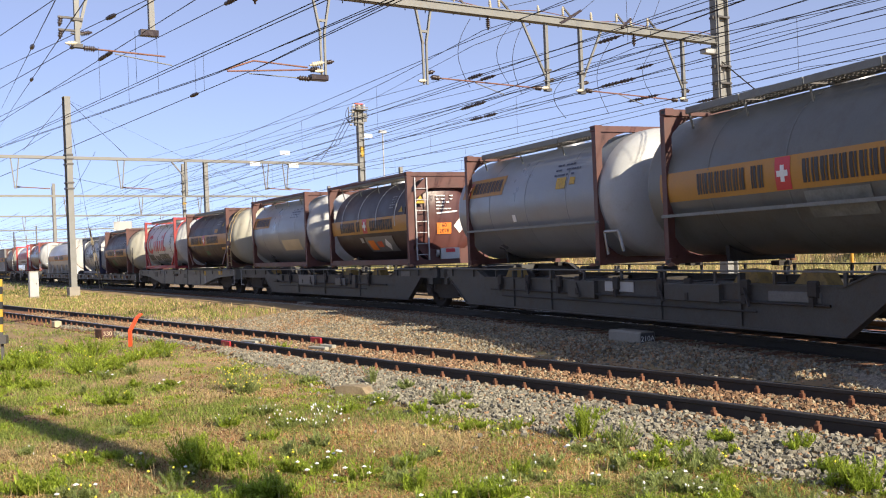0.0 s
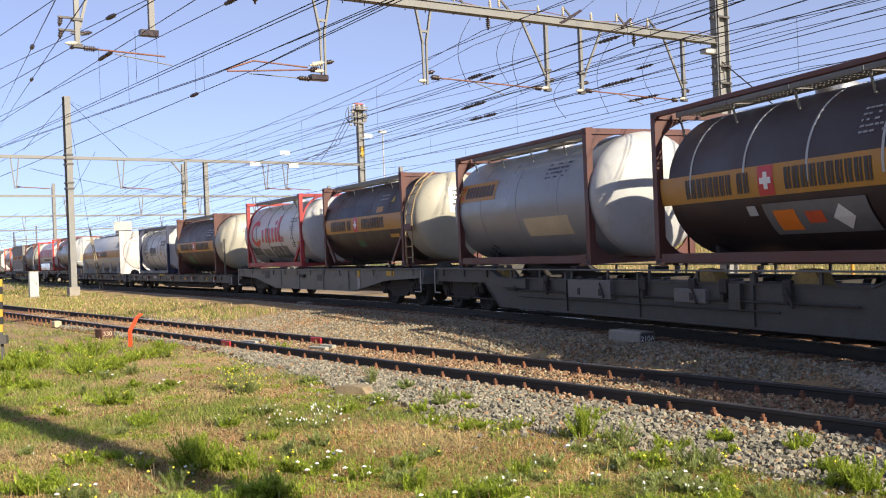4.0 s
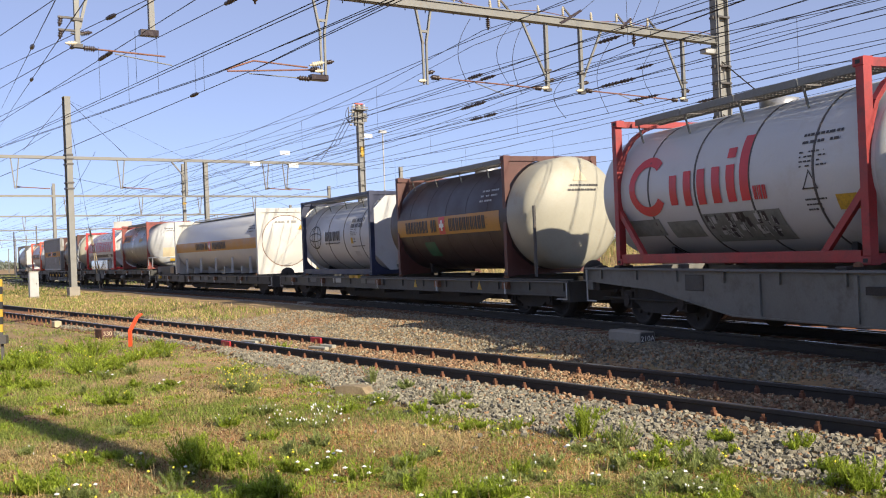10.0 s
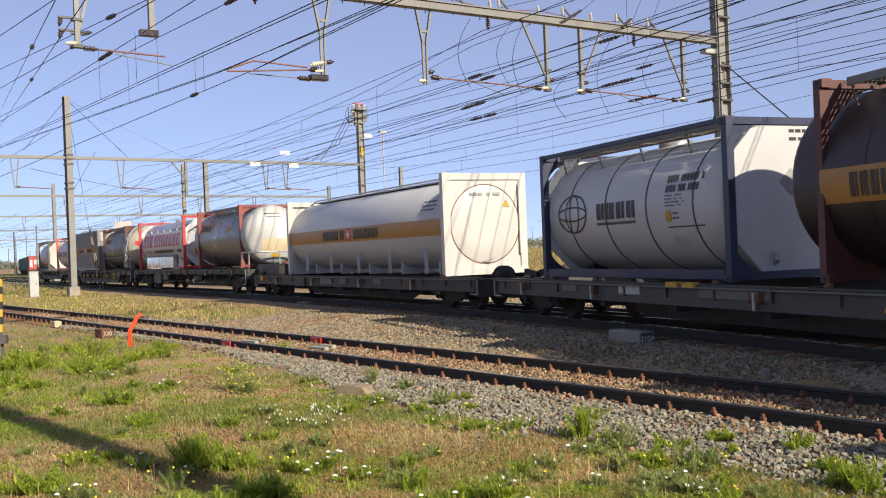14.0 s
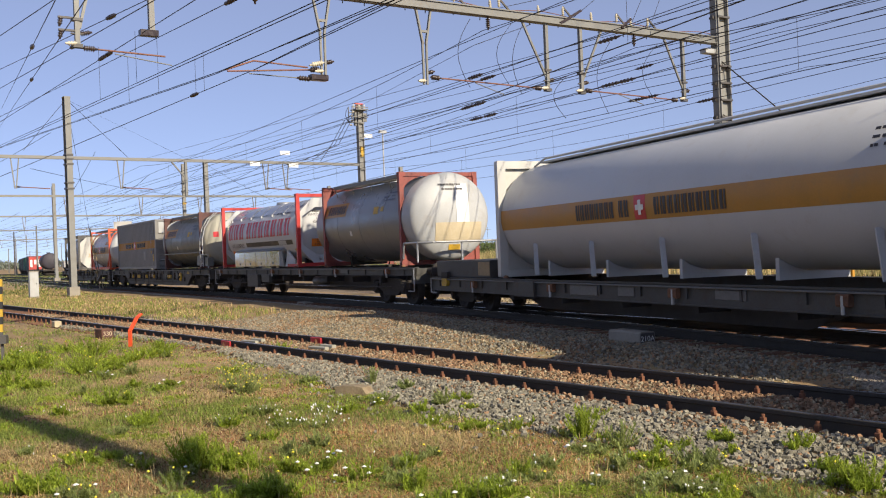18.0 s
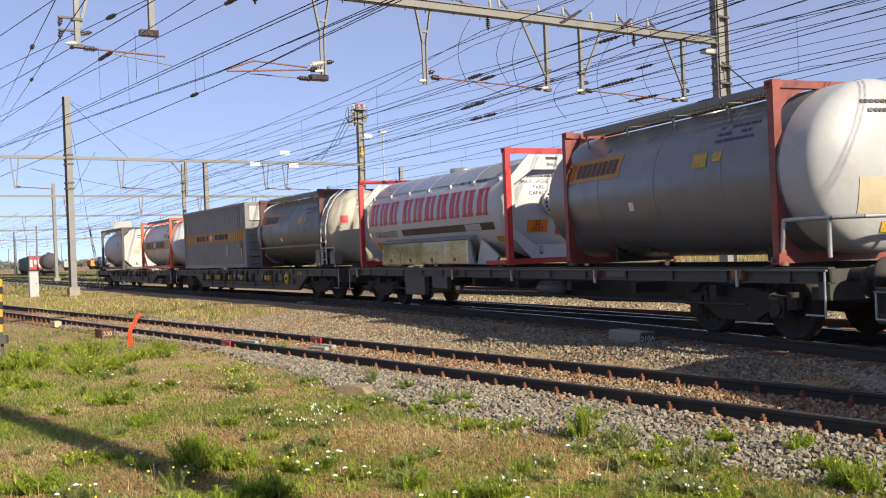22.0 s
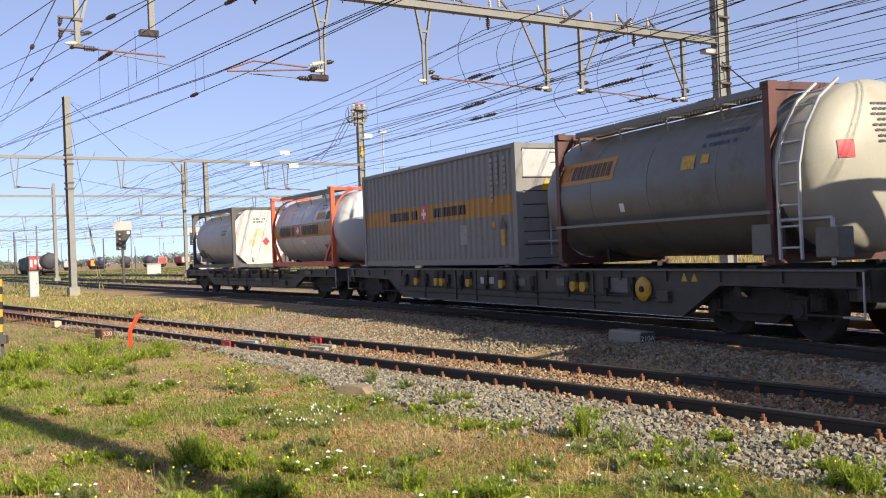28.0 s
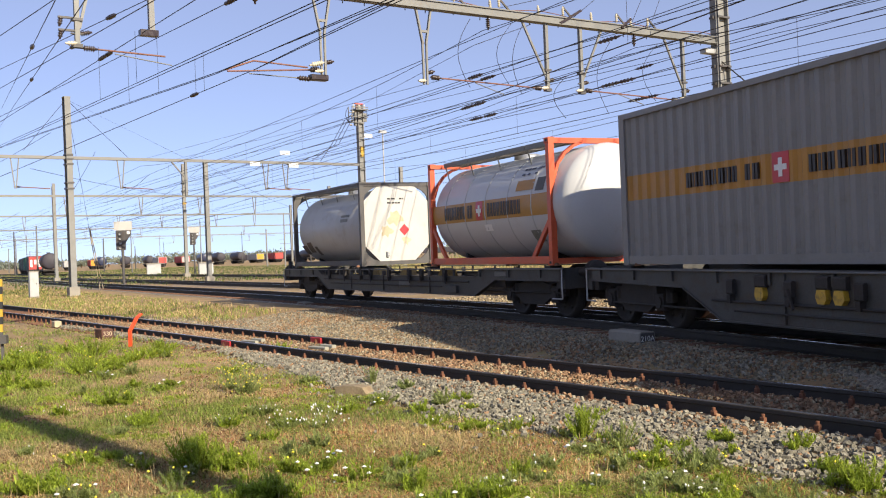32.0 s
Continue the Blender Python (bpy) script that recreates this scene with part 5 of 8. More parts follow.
for i, word in enumerate(("60", "2078")):
    wrapped(word, 0.15, m_ink, k[0], lambda a, b: head_spot(-0.08 + a, 1.08 - 0.15 * i + b, k[1], k[2], k[3], 1.29, 0.026))
for name, pts, m, lab in (("placard", ((0.22, 1.07), (0.41, 0.86), (0.6, 1.07), (0.41, 1.28)), m_whitemark, "white diamond placard"), ("warning_label", ((0.68, 1.62), (0.92, 1.62), (0.8, 1.85)), m_yellow, "yellow warning triangle"), ("lit_label", ((-0.3, 1.4), (0.35, 1.46), (0.35, 1.5), (-0.3, 1.44)), m_whitemark, "thin white slanting strip")):
    part(name, Geo().add([head_spot(a, b, k[1], k[2], k[3], 1.29, 0.02) for a, b in pts], [tuple(range(len(pts)))]), m, k[0], lab)
# end of the gas tank
k = end_of(-48.305, -0.12, 0.5, RD)
head_lines(k[0], 1, 51, -0.55, 0.5, 1.93, 2.05, k[1], k[2], k[3], 1.3, m_ink)
for i, word in enumerate(("MAX GROSS", "TARE", "CAPACITY")):
    wrapped(word, 0.12, m_ink, k[0], lambda a, b: head_spot(-0.3 + 0.05 * (i - 1) + a, 1.86 - 0.13 * i + b, k[1], k[2], k[3], 1.3, 0.008))
pl = head_patch(k[0], "hazard_plate", -0.6, -0.12, 0.72, 1.0, k[1], k[2], k[3], 1.3, m_hazard, "orange hazard plate", 0.02)
pl = head_patch(k[0], "red_placard", 0.12, 0.38, 0.66, 0.92, k[1], k[2], k[3], 1.3, m_redpaint, "red placard", 0.02)
for i, word in enumerate(("23", "1033")):
    wrapped(word, 0.14, m_ink, k[0], lambda a, b: head_spot(-0.36 + a, 0.925 - 0.13 * i + b, k[1], k[2], k[3], 1.3, 0.026))
head_patch(k[0], "yellow_label", -1.02, -0.92, 1.3, 1.5, k[1], k[2], k[3], 1.3, m_yellow, "yellow label", 0.01)
# end plates of the globe tank
globe = named("", -9.265)
for x, sx in ((-2.985, 1), (2.985, -1)):
    pl = end_plate(globe, x, sx, m_tankw)
    if sx < 0:
        part("placard", Geo().prism([(0, 0.0, 1.72), (0, 0.22, 1.5), (0, 0.0, 1.28), (0, -0.22, 1.5)], (x - 0.05, 0, 0), (x - 0.044, 0, 0)), m_plate2, pl, "faded grey diamond placard")
        tagged(part("stencilling", disc_lines(Geo(), x - 0.05, 2, 73, 0.0, 0.7, 2.1, 2.35), m_ink, pl), kind="stuff")
        tagged(part("stencilling", disc_lines(Geo(), x - 0.05, 3, 74, 0.3, 0.8, 0.9, 1.3), m_navy, pl), kind="stuff")
# small labels on the flanks
for near, R, off in ((44.765, R0, -2.865), (-38.185, 1.21, -3.055), (-59.375, 1.21, -3.155)):
    tank = next(c for c in named("", near).children if c.name.startswith("tank"))
    zc = 0.12 + R
    part("yellow_label", Geo().patch(off + 4.15, off + 4.5, 1.52, 1.74, R, zc, 0.008), m_yellow, tank, "yellow label")
    part("yellow_label", Geo().patch(off + 4.65, off + 4.85, 1.58, 1.72, R, zc, 0.008), m_yellow, tank, "yellow label")
    part("white_sticker", Geo().patch(off + 2.25, off + 2.4, 0.95, 1.1, R, zc, 0.008), m_whitemark, tank, "small white sticker")
tank = next(c for c in named("", 9.335).children if c.name.startswith("tank"))
part("warning_label", Geo().patch(-3.015 + 5.35, -3.015 + 5.72, 0.72, 0.92, R2, 1.28, 0.008), m_yellow, tank, "yellow label")
head_patch(tank, "round_cap", 0.1, 0.32, 0.95, 1.17, 3.015 + 0.45, 0.35, R2, 1.28, m_dark, "dark round cap", 0.015)
head_lines(tank, 5, 81, -0.2, 0.45, 1.6, 2.1, 3.015 + 0.45, 0.35, R2, 1.28, m_ink)
# ---- the freight train: flat and pocket wagons ----
WR = 0.46


def wheelset_mesh():
    g = Geo().tube((0, -0.9, 0), (0, 0.9, 0), 0.08, 10)
    for s in (-1, 1):
        prof = [(s * 0.66, 0.09), (s * 0.66, 0.485), (s * 0.69, 0.49), (s * 0.71, 0.462), (s * 0.81, 0.455), (s * 0.815, 0.4), (s * 0.765, 0.38), (s * 0.76, 0.2), (s * 0.82, 0.16), (s * 0.82, 0.09)]
        g.lathe(prof, n=28, axis="y")
    for s in (-1, 1):
        for i in range(6):
            a = math.pi / 3 * i
            g.tube((0.28 * math.cos(a), s * 0.75, 0.28 * math.sin(a)), (0.28 * math.cos(a), s * 0.785, 0.28 * math.sin(a)), 0.035, 6)
    return g.mesh("wheelset", m_under)


M_WHEELSET = wheelset_mesh()
g = Geo()
for s in (-1, 1):
    y = s * 1.0
    pts = [(-1.25, y, 0.62), (-1.25, y, 0.46), (-0.65, y, 0.4), (-0.4, y, 0.26), (0.4, y, 0.26), (0.65, y, 0.4), (1.25, y, 0.46), (1.25, y, 0.62), (0.7, y, 0.66), (0.4, y, 0.74), (-0.4, y, 0.74), (-0.7, y, 0.66)]
    g.prism(pts, (0, -0.05, 0), (0, 0.05, 0))
M_BOGIEFRAME = g.box(-0.2, 0.2, -1.0, 1.0, 0.42, 0.68).mesh("side_frame", m_under)
M_AXLEBOX = Geo().box(-0.14, 0.14, -0.1, 0.1, -0.15, 0.16, 0.03).tube((0, -0.13, 0), (0, 0.0, 0), 0.1, 12).mesh("axle_box", m_under)
M_SPRING = Geo().lathe([(i * 0.018, 0.075 + (0.018 if i % 2 else 0)) for i in range(13)], n=10, axis="z").mesh("coil_spring", m_under)
M_HEAD = Geo().tube((0, 0, 0), (0.42, 0, 0), 0.09, 12).tube((0.3, 0, 0), (0.5, 0, 0), 0.11, 12).lathe([(0.5, 0.12), (0.53, 0.23), (0.57, 0.225), (0.585, 0.01)], n=20).mesh("buffer", m_under)


def bogie(wagon, x, k=1.0):
    """A two-axle bogie; k shrinks it for the low wagons."""
    b = part("bogie", M_BOGIEFRAME, None, wagon)
    b.location, b.scale = (x, 0, 0), (k, 1.0, k)
    for dx in (-0.9, 0.9):
        w = part("wheelset", M_WHEELSET, None, b)
        w.location = (dx, 0, WR)
        WHEELS.append((w, (dx, 0, WR), WR * k))
        for s in (-1, 1):
            part("axle_box", M_AXLEBOX, None, b).matrix_basis = pose(dx, s * 1.0, WR, 0, 0, 0 if s < 0 else 180)
            for k in (-0.22, 0.22):
                part("coil_spring", M_SPRING, None, b).location = (dx + k, s * 1.0, WR + 0.02)
    return b


def wagon(label, s0, s1, deck, outline, bogies, paint, details=(), ribs=(), inner=None, buffers=(True, True), pads=()):
    """A wagon between the runs s0 and s1 (at 16 s). outline: the side sill's edge as (run, height); details: (name, run, run, z, z, material, label)."""
    mid, L = (s0 + s1) / 2, s1 - s0
    w = thing("container_wagon", label, "freight wagon", "wagons of the train")
    MOVING.append((w, mid, L / 2 - 2.4, 0.0))
    a, z1 = L / 2, deck - 0.05
    zlow = min(z for _, z in outline)
    for side in (-1, 1):
        y = side * 1.27
        sl = part("side_sill", Geo().prism([(x - mid, y, z) for x, z in outline], (0, -0.02, 0), (0, 0.02, 0)), paint, w)
        n = len(outline)
        for (xa, za), (xb, zb) in zip(outline, outline[1:] + outline[:1]):
            if abs(xb - xa) > 0.3:
                part("flange", Geo().bar((xa - mid, y - side * 0.02, za), (xb - mid, y - side * 0.02, zb), 0.13, 0.022), paint, sl)
        for x in ribs:
            zt = max(z for _, z in outline)
            part("sill_rib", Geo().box(x - mid - 0.03, x - mid + 0.03, y - 0.05, y + 0.05, zlow + 0.03, zt - 0.05), paint, sl)
        if inner:
            part("inner_girder", Geo().prism([(x - mid, side * 0.62, z) for x, z in inner], (0, -0.015, 0), (0, 0.015, 0)), m_under, w)
        for x in pads:
            part("corner_pad", Geo().box(x - mid - 0.1, x - mid + 0.1, min(side * 1.3, side * 1.02), max(side * 1.3, side * 1.02), deck - 0.09, deck - 0.004, 0.015), m_under, w)
        part("top_flange", Geo().box(-a + 0.32, a - 0.32, min(side * 1.3, side * 1.35), max(side * 1.3, side * 1.35), z1 - 0.035, z1 - 0.008, 0.006), m_plate, w, "pale top edge of the side sill")
        for x in pads:
            part("twistlock", Geo().lathe([(deck - 0.01, 0.06), (deck + 0.03, 0.055), (deck + 0.05, 0.02), (deck + 0.055, 0.001)], n=10, axis="z"), m_sleeper, w, "rusty twistlock").location = (x - mid + 0.22, side * 1.22, 0)
        for i in range(int(L / 1.3)):
            x = -a + 0.9 + i * 1.3
            part("sill_rib", Geo().box(x - 0.025, x + 0.025, min(side * 1.29, side * 1.325), max(side * 1.29, side * 1.325), z1 - 0.2, z1 - 0.036), paint, w)
    k = int(L / 2.2)
    for i in range(k + 1):
        x = -a + 0.6 + i * (L - 1.2) / k
        part("cross_beam", Geo().box(x - 0.08, x + 0.08, -1.24, 1.24, z1 - 0.42, z1 - 0.25), m_under, w)
    part("centre_sill", Geo().box(-a + 0.3, a - 0.3, -0.3, 0.3, z1 - 0.5, z1 - 0.27), m_under, w)
    for sx, on in ((-1, buffers[0]), (1, buffers[1])):
        part("headstock", Geo().box(min(sx * (a - 0.3), sx * (a - 0.5)), max(sx * (a - 0.3), sx * (a - 0.5)), -1.29, 1.29, z1 - 0.42, z1 - 0.01, 0.02), paint, w)
        if on:
            for y in (-0.875, 0.875):
                part("buffer", M_HEAD, None, w).matrix_basis = pose(sx * (a - 0.3), y, 0.95 if deck > 1 else 0.85, 0, 0, 0 if sx > 0 else 180)
            part("grab_iron", Geo().hose([(sx * (a - 0.35), -1.33, z1 - 0.02), (sx * (a - 0.35), -1.33, 0.42), (sx * (a - 0.7), -1.33, 0.42)], 0.016), m_steel, w)
        part("coupling", Geo().bar((sx * (a - 0.3), 0, 0.9), (sx * (a + 0.25), 0, 0.82), 0.1, 0.14).hose([(sx * (a - 0.3), -0.35, 0.85), (sx * (a - 0.05), -0.36, 0.5), (sx * (a + 0.2), -0.35, 0.72)], 0.025), m_under, w)
    for b in bogies:
        bogie(w, b - mid, 0.82 if deck < 1 else 1.0)
    for name, xa, xb, za, zb, m, lab in details:
        if name == "warning_mark":
            part(name, Geo().prism([(xa - mid, 0, za), (xb - mid, 0, za), ((xa + xb) / 2 - mid, 0, zb)], (0, -1.3, 0), (0, -1.28, 0)), m, w, lab)
            continue
        if name == "latch" and zb - za > 0.1:
            part("latch_bracket", Geo().box(xa - mid - 0.04, xb - mid + 0.04, -1.36, -1.28, zb + 0.002, zb + 0.17, 0.02), m_under, w)
            part("latch", Geo().prism([(xa - mid, 0, zb), (xb - mid, 0, zb), (xb - mid + 0.02, 0, za + 0.06), (xb - mid - 0.03, 0, za), (xa - mid + 0.01, 0, za), (xa - mid - 0.03, 0, za + 0.08)], (0, -1.37, 0), (0, -1.29, 0)), m, w, lab)
            continue
        part(name, Geo().box(xa - mid, xb - mid, -1.3 - (0.07 if name in ("latch", "valve_box", "equipment_box") else 0.006), -1.25, za, zb, 0.012 if zb - za > 0.1 else 0), m, w, lab)
    part("brake_pipe", Geo().hose([(-a + 0.6, -1.1, zlow + 0.12), (a - 0.6, -1.1, zlow + 0.12)], 0.02), m_under, w)
    return w


m_wag2 = mat("wagon_paint_pale", (0.07, 0.07, 0.064), 0.6, 0.05, 0.25, 1.5, 40, 0.15, stain=(0.05, 0.038, 0.028), amount=0.6, at=0.5)
m_plate = mat("grey_stencil_plate", (0.14, 0.14, 0.135), 0.6, 0, 0.2, 9, 40, 0.05, stain=(0.1, 0.1, 0.09), amount=0.7, at=0.45)
m_sand2 = mat("dull_yellow_paint", (0.3, 0.2, 0.06), 0.7, 0, 0.25, 3, 40, 0.1, stain=(0.08, 0.06, 0.04), amount=0.6, at=0.48)
PLATE, SIGN, YEL = "grey stencilled plate", "small white sign with dark bars", "yellow painted latch"
W1 = wagon("dark grey pocket wagon with deep side sills", 40.15, 58.6, DECK, [(40.2, 1.04), (42.4, 1.04), (43.0, 0.83), (54.0, 0.83), (54.6, 1.04), (58.3, 1.04), (58.3, 0.75), (54.8, 0.75), (54.0, 0.2), (41.9, 0.2), (40.8, 0.8), (40.2, 0.8)], (56.4,), m_wagon,
           [("sign_plate", 48.27, 49.2, 0.64, 0.84, m_aged, SIGN), ("stencil_plate", 52.6, 53.6, 0.6, 0.75, m_plate, PLATE), ("equipment_box", 47.0, 48.0, 0.5, 0.82, m_wagon, ""), ("valve_box", 50.2, 51.6, 0.55, 0.82, m_wagon, "")], (44.5, 46.2, 50.0, 52.0), buffers=(False, True), pads=(42.1, 47.5, 50.0, 55.7))
W2 = wagon("dark grey pocket wagon with deep side sills", 22.45, 40.05, DECK, [(22.7, 1.04), (26.0, 1.04), (26.6, 0.83), (37.2, 0.83), (37.8, 1.04), (40.0, 1.04), (40.0, 0.8), (39.1, 0.8), (38.3, 0.2), (26.6, 0.2), (25.8, 0.72), (22.7, 0.72)], (23.9, 40.1), m_wagon,
           [("equipment_box", 29.8, 31.3, 0.5, 0.84, m_plate, PLATE), ("equipment_box", 33.2, 34.0, 0.52, 0.74, m_plate, PLATE), ("stencil_plate", 37.9, 38.45, 0.82, 0.97, m_plate, PLATE), ("valve_box", 26.9, 28.0, 0.62, 0.82, m_wagon, ""), ("valve_box", 34.55, 34.8, 0.45, 0.84, m_wagon, "")], (29.6, 32.1, 35.0), buffers=(True, False), pads=(24.5, 29.9, 32.5, 38.2))
m_wag3 = mat("wagon_paint_grey", (0.155, 0.155, 0.14), 0.6, 0.05, 0.2, 1.2, 40, 0.12, stain=(0.08, 0.07, 0.055), amount=0.6, at=0.5)
W3 = wagon("pale grey flat wagon with tapered plate sills", 4.9, 22.25, DECK, [(5.1, 1.03), (22.0, 1.03), (22.0, 0.8), (19.6, 0.7), (17.3, 0.36), (9.9, 0.36), (7.6, 0.69), (5.1, 0.8)], (7.3, 20.0), m_wag3,
           [("stencil_plate", 8.65, 9.15, 0.7, 0.95, m_wagon, "dark square plate"), ("sign_plate", 15.7, 16.3, 0.8, 0.92, m_plate, SIGN), ("stencil_plate", 14.2, 14.7, 0.65, 0.85, m_wagon, ""), ("valve_box", 12.7, 13.1, 0.75, 0.85, m_under, ""), ("yellow_label", 17.6, 17.8, 0.78, 0.98, m_yellow, "yellow label"), ("stencil_plate", 17.6, 17.8, 0.42, 0.76, m_plate2, "pale label sheet"), ("yellow_label", 19.7, 20.2, 0.82, 0.97, m_yellow, "yellow warning label")], (10.55, 12.48, 14.75, 16.9), pads=(6.4, 12.2, 14.75, 20.7))
W4 = wagon("dark grey low flat wagon with long shallow sills", -14.9, 4.7, LOW, [(-14.6, 0.8), (4.4, 0.8), (4.4, 0.48), (-14.6, 0.48)], (-12.6, 2.6), m_wag2,
           [("sign_plate", -9.0, -8.3, 0.6, 0.75, m_aged, SIGN), ("stencil_plate", -6.6, -4.95, 0.6, 0.79, m_plate, PLATE), ("latch", -7.4, -7.1, 0.76, 0.84, m_yellow, YEL), ("latch", -6.95, -6.65, 0.76, 0.84, m_yellow, YEL), ("stencil_plate", -11.2, -10.6, 0.6, 0.74, m_plate, PLATE), ("warning_mark", -2.9, -2.7, 0.55, 0.74, m_yellow, "yellow warning triangle"), ("warning_mark", 0.6, 0.8, 0.55, 0.74, m_yellow, "yellow warning triangle")], (), [(-10.5, 0.5), (0.6, 0.5), (-0.6, 0.16), (-9.2, 0.16)], pads=(-12.0, -6.5, -4.1, 1.6))
W5 = wagon("dark grey low flat wagon with raised end platform", -33.6, -15.1, LOW, [(-33.3, 0.8), (-15.4, 0.8), (-15.4, 0.48), (-33.3, 0.48)], (-31.6, -17.2), m_wagon,
           [("sign_plate", -26.0, -25.0, 0.54, 0.74, m_plate, SIGN), ("latch", -32.4, -32.1, 0.6, 0.78, m_yellow, YEL), ("stencil_plate", -21.6, -20.9, 0.58, 0.74, m_plate, PLATE), ("equipment_box", -28.3, -27.4, 0.45, 0.78, m_wagon, ""), ("stencil_plate", -24.3, -23.8, 0.56, 0.74, m_plate, PLATE)], (), [(-29.5, 0.5), (-19.3, 0.5), (-20.4, 0.16), (-28.4, 0.16)], pads=(-29.2, -17.6))
W6 = wagon("grey skeletal wagon with open underframe", -54.1, -34.0, DECK, [(-53.8, 1.05), (-34.3, 1.05), (-34.3, 0.85), (-53.8, 0.85)], (-51.6, -36.4), m_wag2,
           [("equipment_box", -49.0, -47.7, 0.36, 0.84, m_wag2, "grey equipment box under the sill"), ("equipment_box", -47.2, -46.3, 0.55, 0.84, m_wag2, "grey equipment box under the sill"), ("sign_plate", -39.5, -38.95, 0.9, 1.0, m_plate, SIGN)], (), [(-46.5, 0.86), (-37.2, 0.86), (-38.7, 0.42), (-41.0, 0.38)], pads=(-52.6, -44.0, -41.0, -35.4))
part("air_tank", Geo().lathe([(-0.5, 0.01), (-0.45, 0.15), (0.45, 0.15), (0.5, 0.01)], 0.63, -1.05, n=16), m_wag2, W6, "grey air reservoir").location = (-41.8 + 44.05, 0, 0)
lat = [("latch", x, x + 0.16, 0.62, 0.8, m_yellow, YEL) for x in (-69.35, -68.05, -67.72, -66.2, -64.55, -61.6, -61.25)]
W7 = wagon("grey pocket wagon with yellow latches along its sills", -75.2, -54.3, DECK, [(-74.9, 1.03), (-54.6, 1.03), (-54.6, 0.8), (-57.4, 0.8), (-58.3, 0.3), (-70.3, 0.28), (-71.4, 0.75), (-74.9, 0.8)], (-73.4, -56.9), m_wagon,
           lat + [("sign_plate", -65.55, -64.9, 0.7, 0.85, m_aged, SIGN), ("stencil_plate", -63.95, -63.45, 0.68, 0.84, m_plate, PLATE), ("stencil_plate", -62.2, -61.8, 0.7, 0.86, m_plate, PLATE), ("stencil_plate", -60.4, -59.7, 0.62, 0.88, m_plate, PLATE), ("warning_mark", -58.33, -58.17, 0.84, 0.98, m_yellow, "yellow warning triangle"), ("warning_mark", -58.08, -57.92, 0.84, 0.98, m_yellow, "yellow warning triangle"), ("valve_box", -58.9, -58.6, 0.5, 0.68, m_wagon, "")], (-68.8, -66.9, -65.8, -63.0, -60.9), pads=(-73.2, -64.6, -62.2, -56.7))
disc = part("brake_wheel", Geo().lathe([(-1.36, 0.02), (-1.37, 0.19), (-1.345, 0.21), (-1.31, 0.2)], n=24, axis="y"), m_yellow, W7, "round yellow brake wheel")
disc.location = (-59.3 + 64.75, 0, 0.7)
part("hub", Geo().tube((0, -1.4, 0), (0, -1.3, 0), 0.05, 12), m_under, disc)
W8 = wagon("dark grey flat wagon at the train's tail", -94.5, -75.5, DECK, [(-94.2, 1.03), (-90.6, 1.03), (-90.1, 0.84), (-79.6, 0.84), (-79.1, 1.03), (-75.8, 1.03), (-75.8, 0.78), (-78.6, 0.78), (-79.6, 0.4), (-89.6, 0.4), (-90.6, 0.78), (-94.2, 0.78)], (-92.1, -77.4), m_wagon,
           [("sign_plate", -83.9, -83.2, 0.55, 0.7, m_plate, SIGN), ("stencil_plate", -78.6, -78.1, 0.85, 0.97, m_plate, PLATE), ("valve_box", -81.0, -80.4, 0.45, 0.62, m_wagon, "")], (-87.5, -85.0, -82.0), pads=(-92.8, -87.3, -82.0, -76.4))
part("tail_lamp", Geo().tube((-9.35, -1.0, 1.02), (-9.35, -1.0, 1.3), 0.08, 10), m_dark, W8, "round dark tail lamp")
# grass-coloured load securing wedges in the pockets
for s, wg, m0 in ((26.2, W2, 31.25), (33.6, W2, 31.25), (35.8, W2, 31.25), (44.0, W1, 49.375), (51.9, W1, 49.375), (53.2, W1, 49.375), (-86.0, W8, -85.0), (-84.0, W8, -85.0), (-81.6, W8, -85.0)):
    part("wedge", Geo().prism([(-0.35, -1.1, 0.8), (0.35, -1.1, 0.8), (0.2, -1.1, 1.02), (-0.1, -1.1, 1.04)], (s - m0, 0, 0), (s - m0, 0.25, 0)), m_sand2, wg, "dull yellow folding support wedge")
# raised end platform of the low wagon behind the long white tank
off5 = -24.35
part("end_platform", Geo().box(-33.0 - off5, -29.75 - off5, -1.24, 1.24, LOW - 0.02, 1.22, 0.02), m_wagon, W5, "raised dark end platform")
part("tan_panel", Geo().box(-30.4 - off5, -29.77 - off5, -1.252, -1.243, LOW + 0.04, 1.18), m_tan, W5, "tan painted panel")
